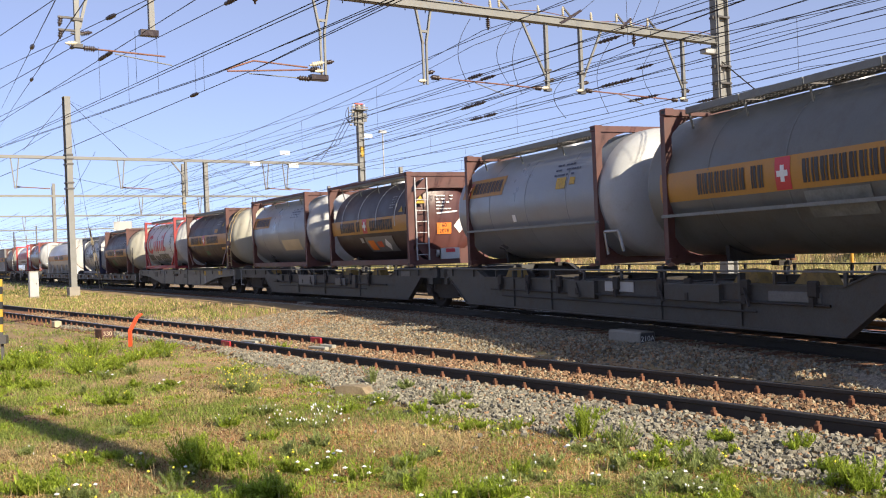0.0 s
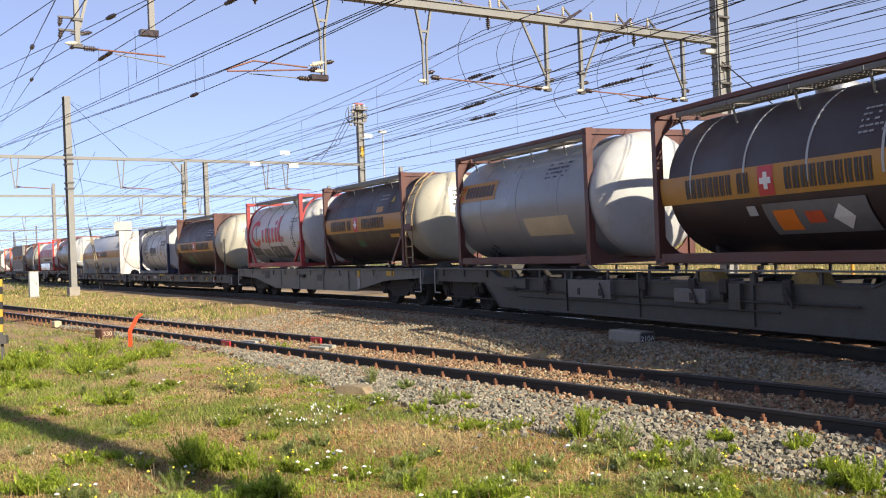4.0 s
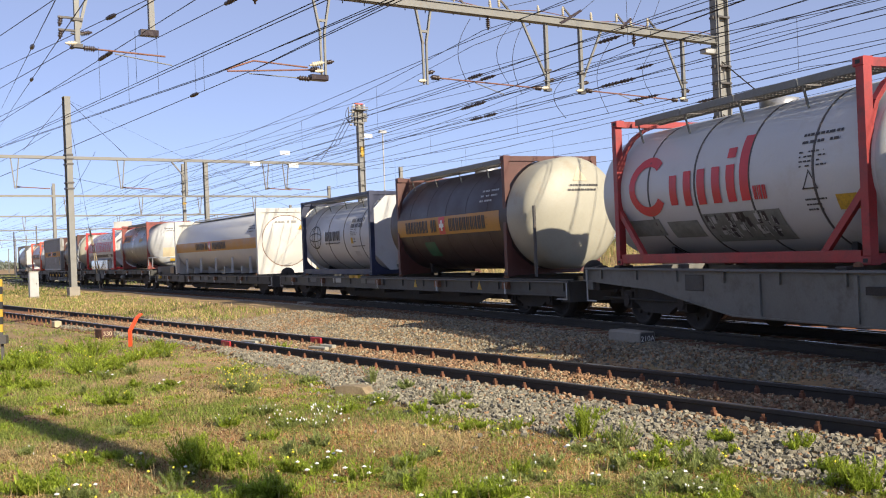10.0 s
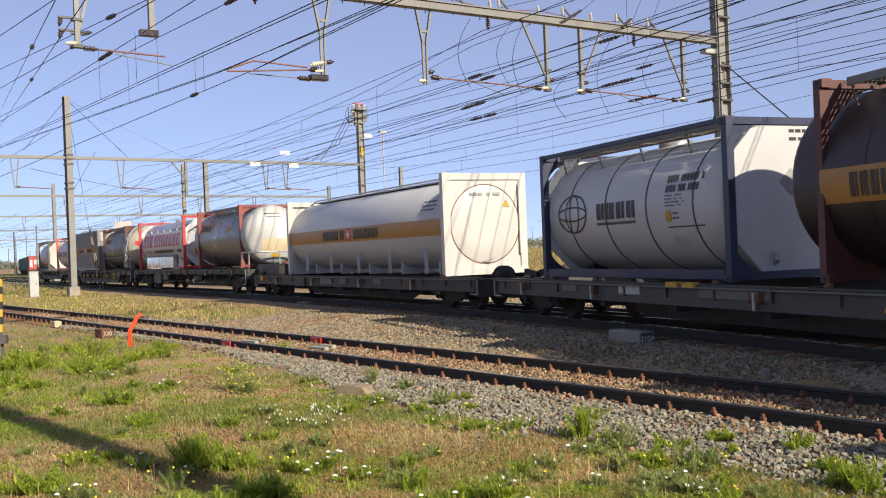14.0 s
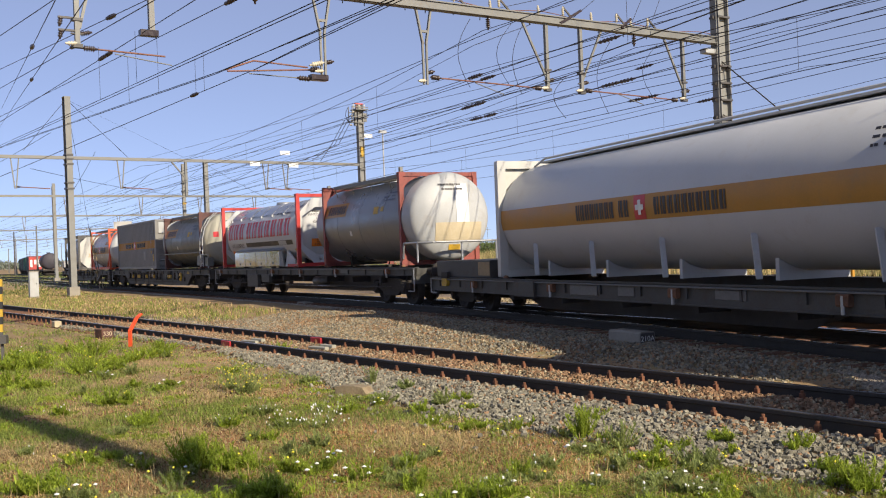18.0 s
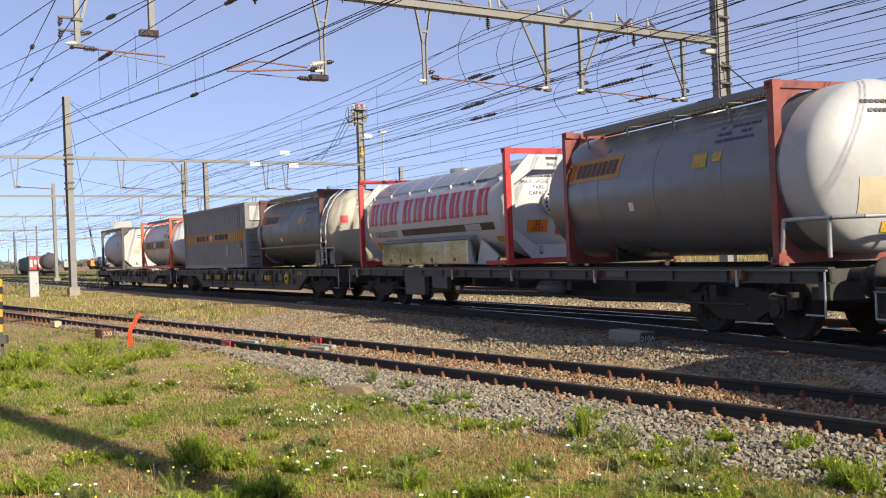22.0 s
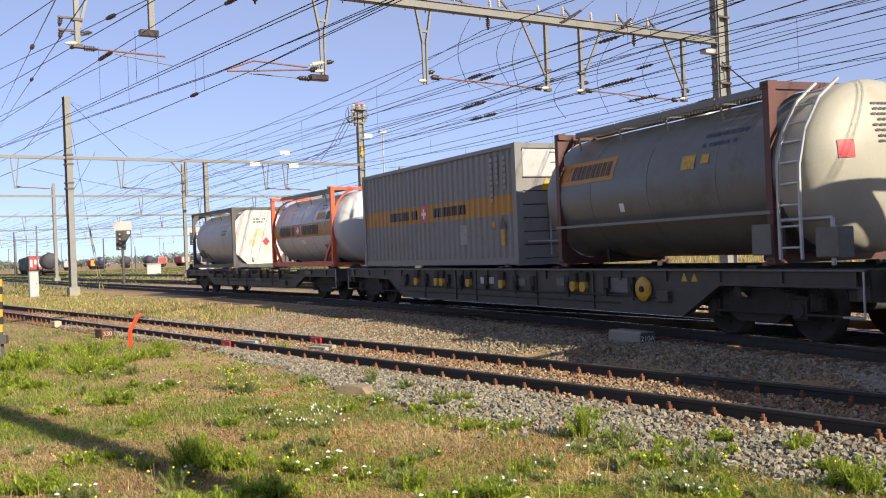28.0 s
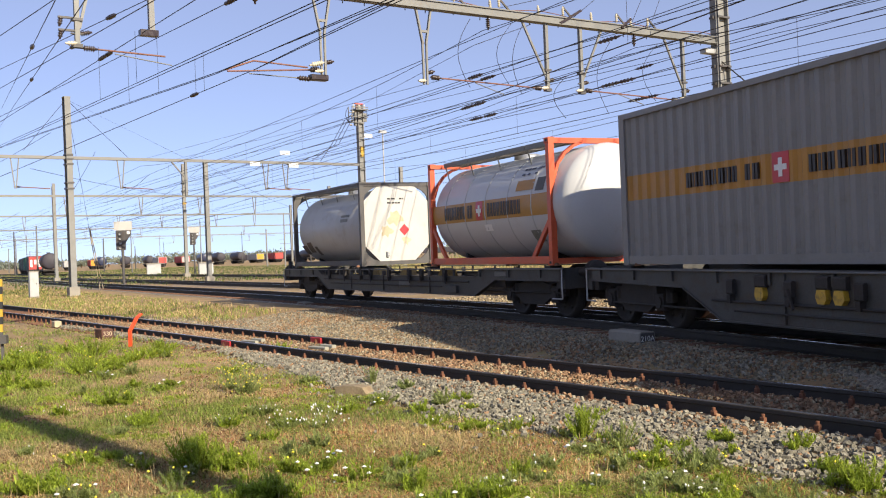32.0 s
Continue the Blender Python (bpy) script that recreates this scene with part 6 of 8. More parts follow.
# rods, hinge brackets and latch levers along the deep sills
for wg, m0, spans in ((W7, -64.75, ((-70.5, -58.6),)), (W1, 49.375, ((43.4, 53.8),)), (W2, 31.25, ((27.0, 37.0),)), (W8, -85.0, ((-89.8, -79.8),))):
    for xa, xb in spans:
        z = 0.58 if wg in (W7, W1, W2) else 0.72
        part("brake_rod", Geo().hose([(xa - m0, -1.335, z), (xb - m0, -1.335, z)], 0.018), m_under, wg, "long dark brake rod")
        part("brake_rod", Geo().hose([(xa + 0.6 - m0, -1.345, z - 0.13), (xb - 1.4 - m0, -1.345, z - 0.13)], 0.014), m_under, wg, "long dark brake rod")
        n = int((xb - xa) / 1.15)
        for i in range(n):
            x = xa + 0.5 + i * 1.15 - m0 + 0.2 * ((i * 7) % 3)
            bracket = part("hinge_bracket", Geo().box(x - 0.08, x + 0.08, -1.36, -1.29, z + 0.1, z + 0.32, 0.02).box(x - 0.04, x + 0.04, -1.38, -1.29, z - 0.02, z + 0.1), m_under, wg)
            if i % 2:
                part("lever", Geo().bar((x, -1.37, z + 0.2), (x + 0.16, -1.4, z - 0.05), 0.03, 0.04), m_under, bracket)
for wg, m0, xs in ((W6, -44.05, (-52.9, -46.0, -43.0, -39.8, -36.0)), (W5, -24.35, (-30.5, -26.7, -22.6, -19.0)), (W4, -5.1, (-13.0, -9.9, -5.2, -1.4, 2.0))):
    for i, x in enumerate(xs):
        z = 0.92 if wg == W6 else 0.62
        bracket = part("hinge_bracket", Geo().box(x - m0 - 0.11, x - m0 + 0.11, -1.38, -1.29, z - 0.04, z + 0.12, 0.02), m_sleeper, wg, "rusty container pin bracket")
        part("pin", Geo().tube((x - m0, -1.36, z + 0.1), (x - m0, -1.36, z - 0.14), 0.03, 8), m_steel, bracket)
    part("brake_rod", Geo().hose([(xs[0] - m0, -1.2, 0.5), (xs[-1] - m0, -1.2, 0.5)], 0.02), m_under, wg, "long dark brake rod")

# ---- overhead line: masts, gantries, wires ----
m_mast = mat("weathered_mast", (0.25, 0.25, 0.235), 0.85, 0.1, 0.15, 1.5, 30, 0.15, stain=(0.2, 0.17, 0.13), amount=0.5, at=0.55)
m_galv = mat("grey_steelwork", (0.21, 0.21, 0.195), 0.6, 0.3, 0.15, 2, 30, 0.1, stain=(0.2, 0.13, 0.09), amount=0.4, at=0.56)
m_tube = mat("rusty_red_tube", (0.22, 0.1, 0.07), 0.6, 0.1, 0.25, 3, 40, 0.1)
m_orange2 = mat("signal_orange", (0.8, 0.1, 0.03), 0.5, 0, 0.1, 4, 40, 0.05)
m_insul = mat("brown_porcelain", (0.05, 0.035, 0.03), 0.25, 0, 0.2, 6, 40, 0)
m_cream2 = mat("pale_porcelain", (0.6, 0.55, 0.42), 0.35, 0, 0.1, 6, 40, 0)


def insulator(parent, p, q, m=None, r=0.07, n=5):
    """A string of sheds between two points."""
    p, q = Vector(p), Vector(q)
    d = q - p
    L = d.length
    prof = [(0, 0.02)]
    for i in range(n):
        a = L * (0.15 + 0.7 * i / n)
        prof += [(a, 0.03), (a + 0.01, r), (a + L * 0.5 / n, r * 0.55), (a + L * 0.52 / n, 0.03)]
    prof.append((L, 0.02))
    ob = part("insulator", Geo().lathe(prof, n=10), m or m_insul, parent, "ribbed insulator")
    ob.matrix_basis = Matrix.Translation(p) @ d.to_track_quat("X", "Z").to_matrix().to_4x4()
    return ob


def h_mast(name, label, at, top, w=0.42, deep=0.3, foot=True, base=-0.3, turn=0.0):
    m = thing(name, label, "catenary mast", "overhead line masts", at=pose(at[0], at[1], 0, 0, 0, turn))
    t = 0.05
    for s in (-1, 1):
        part("flange", Geo().box(s * w / 2 - t / 2, s * w / 2 + t / 2, -deep / 2, deep / 2, base, top), m_mast, m)
    part("web", Geo().box(-w / 2 + t / 2, w / 2 - t / 2, -0.03, 0.03, base, top), m_mast, m)
    n = int(top / 1.1)
    for i in range(n):
        z = 0.9 + i * 1.1
        if z < top:
            part("batten", Geo().box(-w / 2 - 0.012, w / 2 + 0.012, -deep / 2 - 0.015, -deep / 2 + 0.02, z - 0.05, z + 0.05), m_mast, m)
    if foot:
        part("foundation", Geo().box(-0.3, 0.3, -0.3, 0.3, base - 0.2, 0.2, 0.03), m_concrete, m, "concrete foundation block")
    return m


# gantry 1, over the tracks close by
G1, D1 = Vector((-29.86, 15.24, 0)), Vector((0.3852, -0.9229, 0))
A1 = math.degrees(math.atan2(D1.y, D1.x))
mast = mast_one = h_mast("catenary_mast", "tall grey twin-channel catenary mast behind the train", G1, 10.9, 0.46, 0.34, turn=A1)
part("side_ladder", Geo().box(0.3, 0.33, 0.1, 0.14, 4.0, 10.5), m_galv, mast)
part("cable_duct", Geo().tube((0.0, -0.2, 0.0), (0.0, -0.2, 10.6), 0.04, 8), m_cream, mast)
gantry = thing("catenary_gantry", "grey steel gantry beam with drop posts over the tracks", "gantry", at=Matrix.Translation(G1) @ pose(0, 0, 0, 0, 0, A1))
part("beam", Geo().prism([(0, a, b) for a, b in ((-0.13, 7.82), (-0.13, 7.85), (-0.09, 7.85), (-0.09, 8.02), (-0.13, 8.02), (-0.13, 8.05), (0.13, 8.05), (0.13, 8.02), (0.09, 8.02), (0.09, 7.85), (0.13, 7.85), (0.13, 7.82))], (0.2, 0, 0), (24.5, 0, 0)), m_galv, gantry)
batten = Geo().box(-0.12, 0.12, -0.1, 0.1, 8.05, 8.06).mesh("lacing_plate", m_galv)
for i in range(24):
    part("lacing_plate", batten, None, gantry).location = (0.8 + i, 0, 0)
part("top_cable", Geo().hose([(u, -0.05, 8.12 + 0.06 * math.sin(u * 1.9)) for u in [0.4 + 0.5 * i for i in range(28)]], 0.012, 5), m_tube, gantry)
for u, z in ((11.5, 5.84), (14.47, 5.9)):
    drop = part("drop_frame", Geo().bar((u - 0.23, 0, 7.82), (u - 0.05, 0, 6.9), 0.07, 0.05).bar((u + 0.23, 0, 7.82), (u + 0.05, 0, 6.9), 0.07, 0.05), m_galv, gantry, "tapered steel drop frame")
    part("leg", Geo().bar((u - 0.06, 0, 6.92), (u - 0.05, 0, z), 0.05, 0.05).bar((u + 0.06, 0, 6.92), (u + 0.05, 0, z), 0.05, 0.05).box(u - 0.14, u + 0.14, -0.03, 0.03, 7.2, 7.26), m_galv, drop)
for u, z, du in ((7.37, 5.89, 0.85), (6.08, 5.88, -0.85), (1.8, 5.88, 0.82), (20.28, 6.09, -0.38)):
    drop = part("drop_post", Geo().box(u - 0.05, u + 0.05, -0.05, 0.05, z, 7.82), m_galv, gantry, "square steel drop post")
    part("brace", Geo().bar((u + du, 0, 7.82), (u + 0.05 * (1 if du > 0 else -1), 0, z + 0.42), 0.05, 0.06), m_galv, drop)
    part("bracket", Geo().box(u - 0.11, u + 0.11, -0.07, 0.07, z + 0.57, z + 0.63).box(u - 0.1, u + 0.1, -0.07, 0.07, z + 0.0, z + 0.08).tube((u - 0.13, 0, z + 0.3), (u + 0.13, 0, z + 0.3), 0.025, 6), m_slate, drop)
part("drop_post", Geo().box(18.62, 18.74, -0.06, 0.06, 6.51, 7.82), m_galv, gantry, "square steel drop post")
part("clamp", Geo().box(18.55, 18.95, -0.09, 0.09, 6.47, 6.6), m_insul, gantry)
for p, q in (((11.35, 6.04), (7.57, 5.96)), ((5.97, 6.0), (2.08, 5.91)), ((14.55, 6.02), (17.2, 5.80)), ((20.2, 6.1), (18.15, 6.04))):
    p, q = Vector((p[0], 0, p[1])), Vector((q[0], 0, q[1]))
    e = (q - p).normalized()
    part("registration_tube", Geo().tube(p + e * 0.3, q - e * 0.25, 0.02, 8), m_tube, gantry, "rusty red registration tube")
    insulator(gantry, p, p + e * 0.34)
    if q.x < 12 and p.x < 12:
        insulator(gantry, q - e * 0.28, q)
part("steady_arm", Geo().tube((9.9, 0, 5.98), (8.95, 0, 5.72), 0.014, 6), m_galv, gantry)
part("steady_arm", Geo().tube((4.6, 0, 5.95), (3.6, 0, 5.7), 0.014, 6), m_galv, gantry)
part("steady_arm", Geo().tube((19.5, 0, 6.02), (18.25, 0, 5.86), 0.014, 6), m_galv, gantry)
part("steady_arm", Geo().hose([(14.9, 0, 6.05), (16.3, 0, 6.11), (17.0, 0, 5.85)], 0.022, 6), m_tube, gantry)
insulator(gantry, (14.5, 0.1, 6.18), (14.9, 0.1, 6.08), m_cream2)
for u in (9.4, 3.9, 16.2):
    insulator(gantry, (u, 0, 7.82), (u, 0, 7.45))
for u in (9.3, 7.6, 5.6, 4.0):
    insulator(gantry, (u, 0, 8.05), (u + 0.02, 0, 8.32), m_cream2, 0.05, 3)
part("switch_bar", Geo().bar((6.9, 0.12, 7.86), (6.1, 0.12, 8.3), 0.05, 0.07).bar((4.5, 0.12, 7.95), (4.1, 0.12, 8.25), 0.05, 0.07), m_insul, gantry)
part("lamp_box", Geo().box(0.25, 0.75, -0.2, 0.05, 7.5, 7.66, 0.02), m_aged, gantry, "pale junction box")

for z in (4.6, 5.45, 6.0, 6.55, 7.1, 8.7, 9.4):
    part("mast_collar", Geo().box(-0.27, 0.27, -0.2, 0.2, z - 0.03, z + 0.03).box(0.27, 0.36, -0.06, 0.02, z - 0.05, z + 0.05).box(-0.36, -0.27, -0.12, -0.04, z - 0.04, z + 0.04), m_slate, mast_one, "dark bolted collar on the mast")
part("climbing_rail", Geo().box(-0.42, -0.37, -0.2, -0.12, 4.0, 10.4), m_galv, mast_one, "slim steel rail beside the mast")
# clamps and insulators on the outermost drop post, and the second tube of the double steady arm
for z in (6.72, 6.45):
    part("bracket", Geo().box(20.22, 20.66, -0.03, 0.03, z - 0.02, z + 0.02), m_slate, gantry)
    insulator(gantry, (20.6, 0, z + 0.02), (20.64, 0, z - 0.2), None, 0.06, 3)
part("registration_tube", Geo().tube((14.6, -0.15, 5.8), (16.35, -0.15, 5.83), 0.014, 6), m_galv, gantry)
insulator(gantry, (14.75, -0.15, 5.8), (15.15, -0.15, 5.81), None, 0.07, 4)
part("clamp_block", Geo().box(14.35, 14.8, -0.2, 0.02, 5.76, 5.9, 0.02), m_insul, gantry, "dark clamp block")
# gantry 2, further down the line
G2, E2 = Vector((-61.48, -10.46, 0)), Vector((-0.4313, 0.9022, 0))
A2 = math.degrees(math.atan2(E2.y, E2.x))
mast = h_mast("catenary_mast", "tall pale twin-channel mast on a concrete block", G2, 11.4, 0.46, 0.34, turn=A2 + 90)
part("cap", Geo().box(-0.25, 0.25, -0.19, 0.19, 11.4, 11.44), m_mast, mast)
for z in (6.0, 6.35, 7.45, 7.75, 8.0):
    part("mast_collar", Geo().box(-0.29, 0.29, -0.22, 0.22, z - 0.05, z + 0.05), m_slate, mast, "dark bolted collar on the mast")
part("cable_duct", Geo().box(-0.06, 0.06, -0.21, -0.17, 0.3, 6.0), m_galv, mast)
G2B = G2 + E2 * 20.33
mast = h_mast("catenary_mast", "tall mast crowned by switchgear", G2B, 12.1, 0.4, 0.34, turn=A2)
gear = part("switchgear", Geo().box(-0.5, 0.5, -0.4, 0.4, 11.7, 11.78).box(-0.45, -0.3, -0.1, 0.1, 10.6, 11.7).box(0.2, 0.5, -0.15, 0.15, 10.9, 11.5), m_galv, mast, "bolted switchgear frame")
for k in range(5):
    insulator(mast, (-0.45 + 0.22 * k, 0, 11.78), (-0.45 + 0.22 * k, 0, 12.15), m_tube if k % 2 else m_cream2, 0.06, 3)
part("red_bar", Geo().box(-0.35, 0.3, -0.06, 0.06, 12.14, 12.2), m_orange2, mast, "red switch bar")
for k in range(4):
    part("frame_bar", Geo().bar((-0.75, -0.25 + 0.5 * (k % 2), 11.9 - 0.35 * k), (0.55, -0.25 + 0.5 * (k % 2), 11.9 - 0.35 * k), 0.06), m_galv, mast)
    insulator(mast, (-0.75, 0.1 * k - 0.15, 11.55 - 0.3 * k), (-0.5, 0.1 * k - 0.15, 11.55 - 0.3 * k), m_cream2, 0.07, 3)
part("frame_post", Geo().bar((-0.75, -0.25, 10.8), (-0.75, -0.25, 11.95), 0.05).bar((-0.75, 0.25, 10.8), (-0.75, 0.25, 11.95), 0.05).bar((-0.75, -0.25, 10.82), (0.0, -0.2, 10.82), 0.05), m_galv, mast)
part("cable_loop", Geo().hose([(-0.9 - 0.25 * math.sin(math.pi * i / 8), 0, 11.9 - 1.1 * i / 8) for i in range(9)], 0.02, 5), m_wire, mast)
part("cable_loop", Geo().hose([(0.45 + 0.2 * math.sin(math.pi * i / 8), 0, 11.9 - 0.9 * i / 8) for i in range(9)], 0.02, 5), m_wire, mast)
part("lamp_pole", Geo().tube((1.9, 0, 0), (1.9, 0, 10.2), 0.05, 6).box(1.6, 2.2, -0.1, 0.1, 10.15, 10.35), m_aged, mast, "thin pale pole with two small lamps")
part("yellow_band", Geo().box(-0.1, 0.1, -0.19, 0.19, 8.4, 9.1), m_yellow, mast, "yellow warning band")
gantry2 = thing("catenary_gantry", "slender grey gantry beam between distant masts", "gantry", at=Matrix.Translation(G2) @ pose(0, 0, 0, 0, 0, A2))
part("beam", Geo().box(-9, 20.4, -0.1, 0.1, 7.74, 7.92), m_galv, gantry2)
for u in (3.1, 12.8, 14.28, -3.0):
    part("drop_frame", Geo().bar((u - 0.22, 0, 7.74), (u - 0.04, 0, 6.0), 0.06).bar((u + 0.22, 0, 7.74), (u + 0.04, 0, 6.0), 0.06), m_galv, gantry2)
    part("registration_tube", Geo().tube((u, 0, 6.1), (u + 1.9, 0, 6.0), 0.03, 6), m_tube, gantry2)
    insulator(gantry2, (u, 0, 6.1), (u + 0.3, 0, 6.09))
part("brace", Geo().bar((6.29, 0, 7.74), (7.2, 0, 6.7), 0.08), m_galv, gantry2)
part("drop_post", Geo().box(7.15, 7.3, -0.07, 0.07, 5.6, 7.74), m_galv, gantry2)
for u, z in ((14.22, 8.5), (11.98, 7.7), (14.83, 7.66), (20.9, 9.9)):
    part("sign_plate", Geo().box(u - 0.35, u + 0.35, -0.14, -0.11, z - 0.13, z + 0.13), m_whitemark, gantry2, "small blank white plate")

# further gantries and masts down the yard
def plain_gantry(at, heading_deg, a, b, z, drops, top):
    e = Vector((math.cos(radians(heading_deg)), math.sin(radians(heading_deg)), 0))
    gt = thing("catenary_gantry", "slender distant gantry beam", "gantry", "distant gantries", at=Matrix.Translation(at) @ pose(0, 0, 0, 0, 0, heading_deg))
    part("beam", Geo().box(a, b, -0.1, 0.1, z, z + 0.2), m_galv, gt)
    for u in drops:
        part("drop_frame", Geo().bar((u - 0.2, 0, z), (u - 0.03, 0, z - 1.7), 0.07).bar((u + 0.2, 0, z), (u + 0.03, 0, z - 1.7), 0.07).tube((u, 0, z - 1.6), (u + 1.8, 0, z - 1.7), 0.03, 6), m_galv, gt)
    for u in (a, b):
        h_mast("catenary_mast", "distant grey catenary mast", Vector(at) + e * u, top, 0.26, 0.24, turn=heading_deg, base=-0.6)


plain_gantry((-105.0, 2.2, 0), 116.5 + 180, -7.0, 30.0, 7.75, (2, 8, 14, 21, 27), 9.0)
plain_gantry((-141.0, -10.2, 0), 117 + 180, -18.0, 24.0, 7.75, (-12, -6, 2, 8, 14, 20), 9.2)
plain_gantry((-190.0, -20.0, 0), 112 + 180, -45.0, 30.0, 7.75, (-40, -30, -20, -10, 0, 10, 20), 9.2)
plain_gantry((-250.0, -38.0, 0), 111 + 180, -70.0, 40.0, 7.75, (-50, -40, -30, -20, -10, 0, 10, 20), 9.2)
for x, y, top, w in ((-78.1, -3.3, 9.15, 0.36), (-103.5, -6.6, 11.3, 0.3), (-111.8, -20.7, 10.0, 0.22), (-110.5, -20.4, 10.2, 0.2), (-92.0, 14.0, 9.5, 0.26)):
    m = h_mast("catenary_mast", "slim grey mast on a small concrete foot", (x, y), top, w, 0.3, turn=20)
    if x == -103.5:
        part("yellow_band", Geo().box(-0.2, 0.2, -0.17, 0.17, 7.2, 7.4), m_yellow, m, "yellow warning band")
        part("cross_arm", Geo().bar((-0.9, 0, 9.4), (0.5, 0, 9.4), 0.1).bar((-0.9, 0, 8.6), (0.5, 0, 8.6), 0.1), m_galv, m)
rnd = random.Random(21)
for i in range(46):
    d = rnd.uniform(150, 420)
    a = radians(rnd.uniform(158, 194))
    x, y = d * math.cos(a), d * math.sin(a)
    tall = rnd.uniform(6.5, 11.5)
    m = thing("yard_pole", "thin distant yard pole", "pole", "distant yard poles", at=pose(x, y, -0.4))
    wide = rnd.choice((0.2, 0.26, 0.34))
    part("pole", Geo().tube((0, 0, 0), (0, 0, tall), wide / 2, 6, wide / 3), rnd.choice((m_mast, m_slate, m_galv)), m)
    if i % 3 == 0:
        part("cross_arm", Geo().bar((0, -1.2, tall - 1), (0, 1.6, tall - 1.2), 0.12), m_galv, m)
    elif i % 3 == 1:
        part("lamp_head", Geo().box(-0.2, 0.7, -0.18, 0.18, tall, tall + 0.14, 0.02), m_aged, m)


# wires
def wire(name, pts, r, label, parent=None):
    g = Geo().hose(pts, r, 5)
    if parent:
        return part(name, g, m_wire, parent, label)
    return solid(name, g, m_wire, label, "cable", "overhead wires")


def at1(u, z):
    return G1 + D1 * u + Vector((0, 0, z))


def at2(t, z):
    return G2 + E2 * t + Vector((0, 0, z))


def span(a, b, sag, n=10):
    return [a.lerp(b, i / n) - Vector((0, 0, sag * 4 * (i / n) * (1 - i / n))) for i in range(n + 1)]


def catenary(u, t, right, far, zc=5.62, zm=7.42, sag=0.85, double=False):
    """Contact wire, messenger and droppers of one track: over gantry 1 at u, gantry 2 at t, on to the right and into the distance."""
    line = thing("overhead_line", "contact wire and messenger wire with droppers", "overhead line", "overhead wires")
    a, b = at1(u, zc), at2(t, zc)
    ends = [Vector((*right, zc)), a, b, Vector((*far, zc))]
    wire("contact_wire", ends, 0.009, "", line)
    if double:
        wire("contact_wire", [p + Vector((0.03, 0.09, 0.02)) for p in ends], 0.009, "", line)
    up = Vector((0, 0, zm - zc))
    for p, q in zip(ends, ends[1:]):
        mess = span(p + up, q + up, sag, 14)
        wire("messenger_wire", mess, 0.009, "", line)
        n = max(4, int((q - p).length / 6))
        n = min(n, 14)
        for i in range(1, n):
            k = i / n
            low = p.lerp(q, k)
            hi = low + up - Vector((0, 0, sag * 4 * k * (1 - k)))
            part("dropper", Geo().tube(low, hi, 0.005, 4, caps=False), m_wire, line)
    return line


catenary(9.6, 4.3, (8.0, 13.5), (-190, -52), sag=0.8, double=True)
catenary(3.85, 10.8, (6.0, 23.5), (-200, -46), sag=0.8, double=True)
catenary(-4.5, 14.4, (3.0, 33.0), (-210, -38), sag=0.7)
catenary(-9.5, 19.0, (0.0, 39.0), (-210, -32), sag=0.7)


def strain(c, way):
    solid("strain_insulator", M_STRAIN, None, "dark strain insulator in the wire", "insulator", "strain insulators", at=Matrix.Translation(c) @ way.to_track_quat("X", "Z").to_matrix().to_4x4())


M_STRAIN = Geo().lathe([(-0.45, 0.008), (-0.38, 0.025), (-0.3, 0.03), (-0.26, 0.05), (-0.2, 0.022), (-0.12, 0.052), (-0.06, 0.024), (0.0, 0.055), (0.06, 0.024), (0.12, 0.052), (0.2, 0.022), (0.26, 0.045), (0.34, 0.02), (0.45, 0.008)], n=9).mesh("strain_insulator", m_insul)


def long_wire(u, z, t, z2, marks, ahead, behind, r=0.0095):
    """A bare wire over gantry 1 at (u, z) and gantry 2 at (t, z2), carried on past both; marks: strain insulators by their share of the span."""
    a, b = at1(u, z), at2(t, z2)
    wire("feeder_wire", [a + (a - b) * ahead, a, b, b + (b - a) * behind], r, "long bare feeder wire")
    for k in marks:
        strain(a.lerp(b, k), b - a)


# wires over the tracks on this side: cross feeders, messengers and the double contact wires
for u, z, t, z2, marks in (
    (21.13, 6.75, -10.69, 8.98, ()), (19.51, 6.85, -7.99, 10.27, (0.005,)), (20.13, 6.27, -8.04, 8.78, (0.025,)),
    (20.71, 6.16, -3.39, 10.02, (0.26,)), (21.04, 6.35, -3.36, 11.03, (0.09,)), (17.88, 6.84, -6.08, 8.71, (-0.07,)),
    (18.91, 6.52, -6.69, 7.7, (0.075, 0.09)), (18.21, 5.85, -5.55, 7.52, ()), (18.18, 5.8, -5.5, 7.45, ())):
    long_wire(u, z, t, z2, marks, 0.35, 0.4)
for u, z, t, z2, x, y in ((17.23, 5.74, -4.36, 8.07, -16.72, 2.38), (17.2, 5.78, -4.4, 8.1, -16.72, 2.5), (16.29, 5.9, -2.58, 7.24, -16.71, 2.52), (16.2, 5.94, -2.5, 7.26, -16.71, 2.64)):
    a, b, c = at1(u, z), at2(t, z2), Vector((x, y, 5.78))
    wire("contact_wire", [c + (c - a) * 0.8, c, a, b, b + (b - a) * 0.4], 0.0095, "contact wire held by a steady arm")
strain(at1(16.29, 5.9).lerp(at2(-2.58, 7.24), 0.125), at2(-2.58, 7.24) - at1(16.29, 5.9))
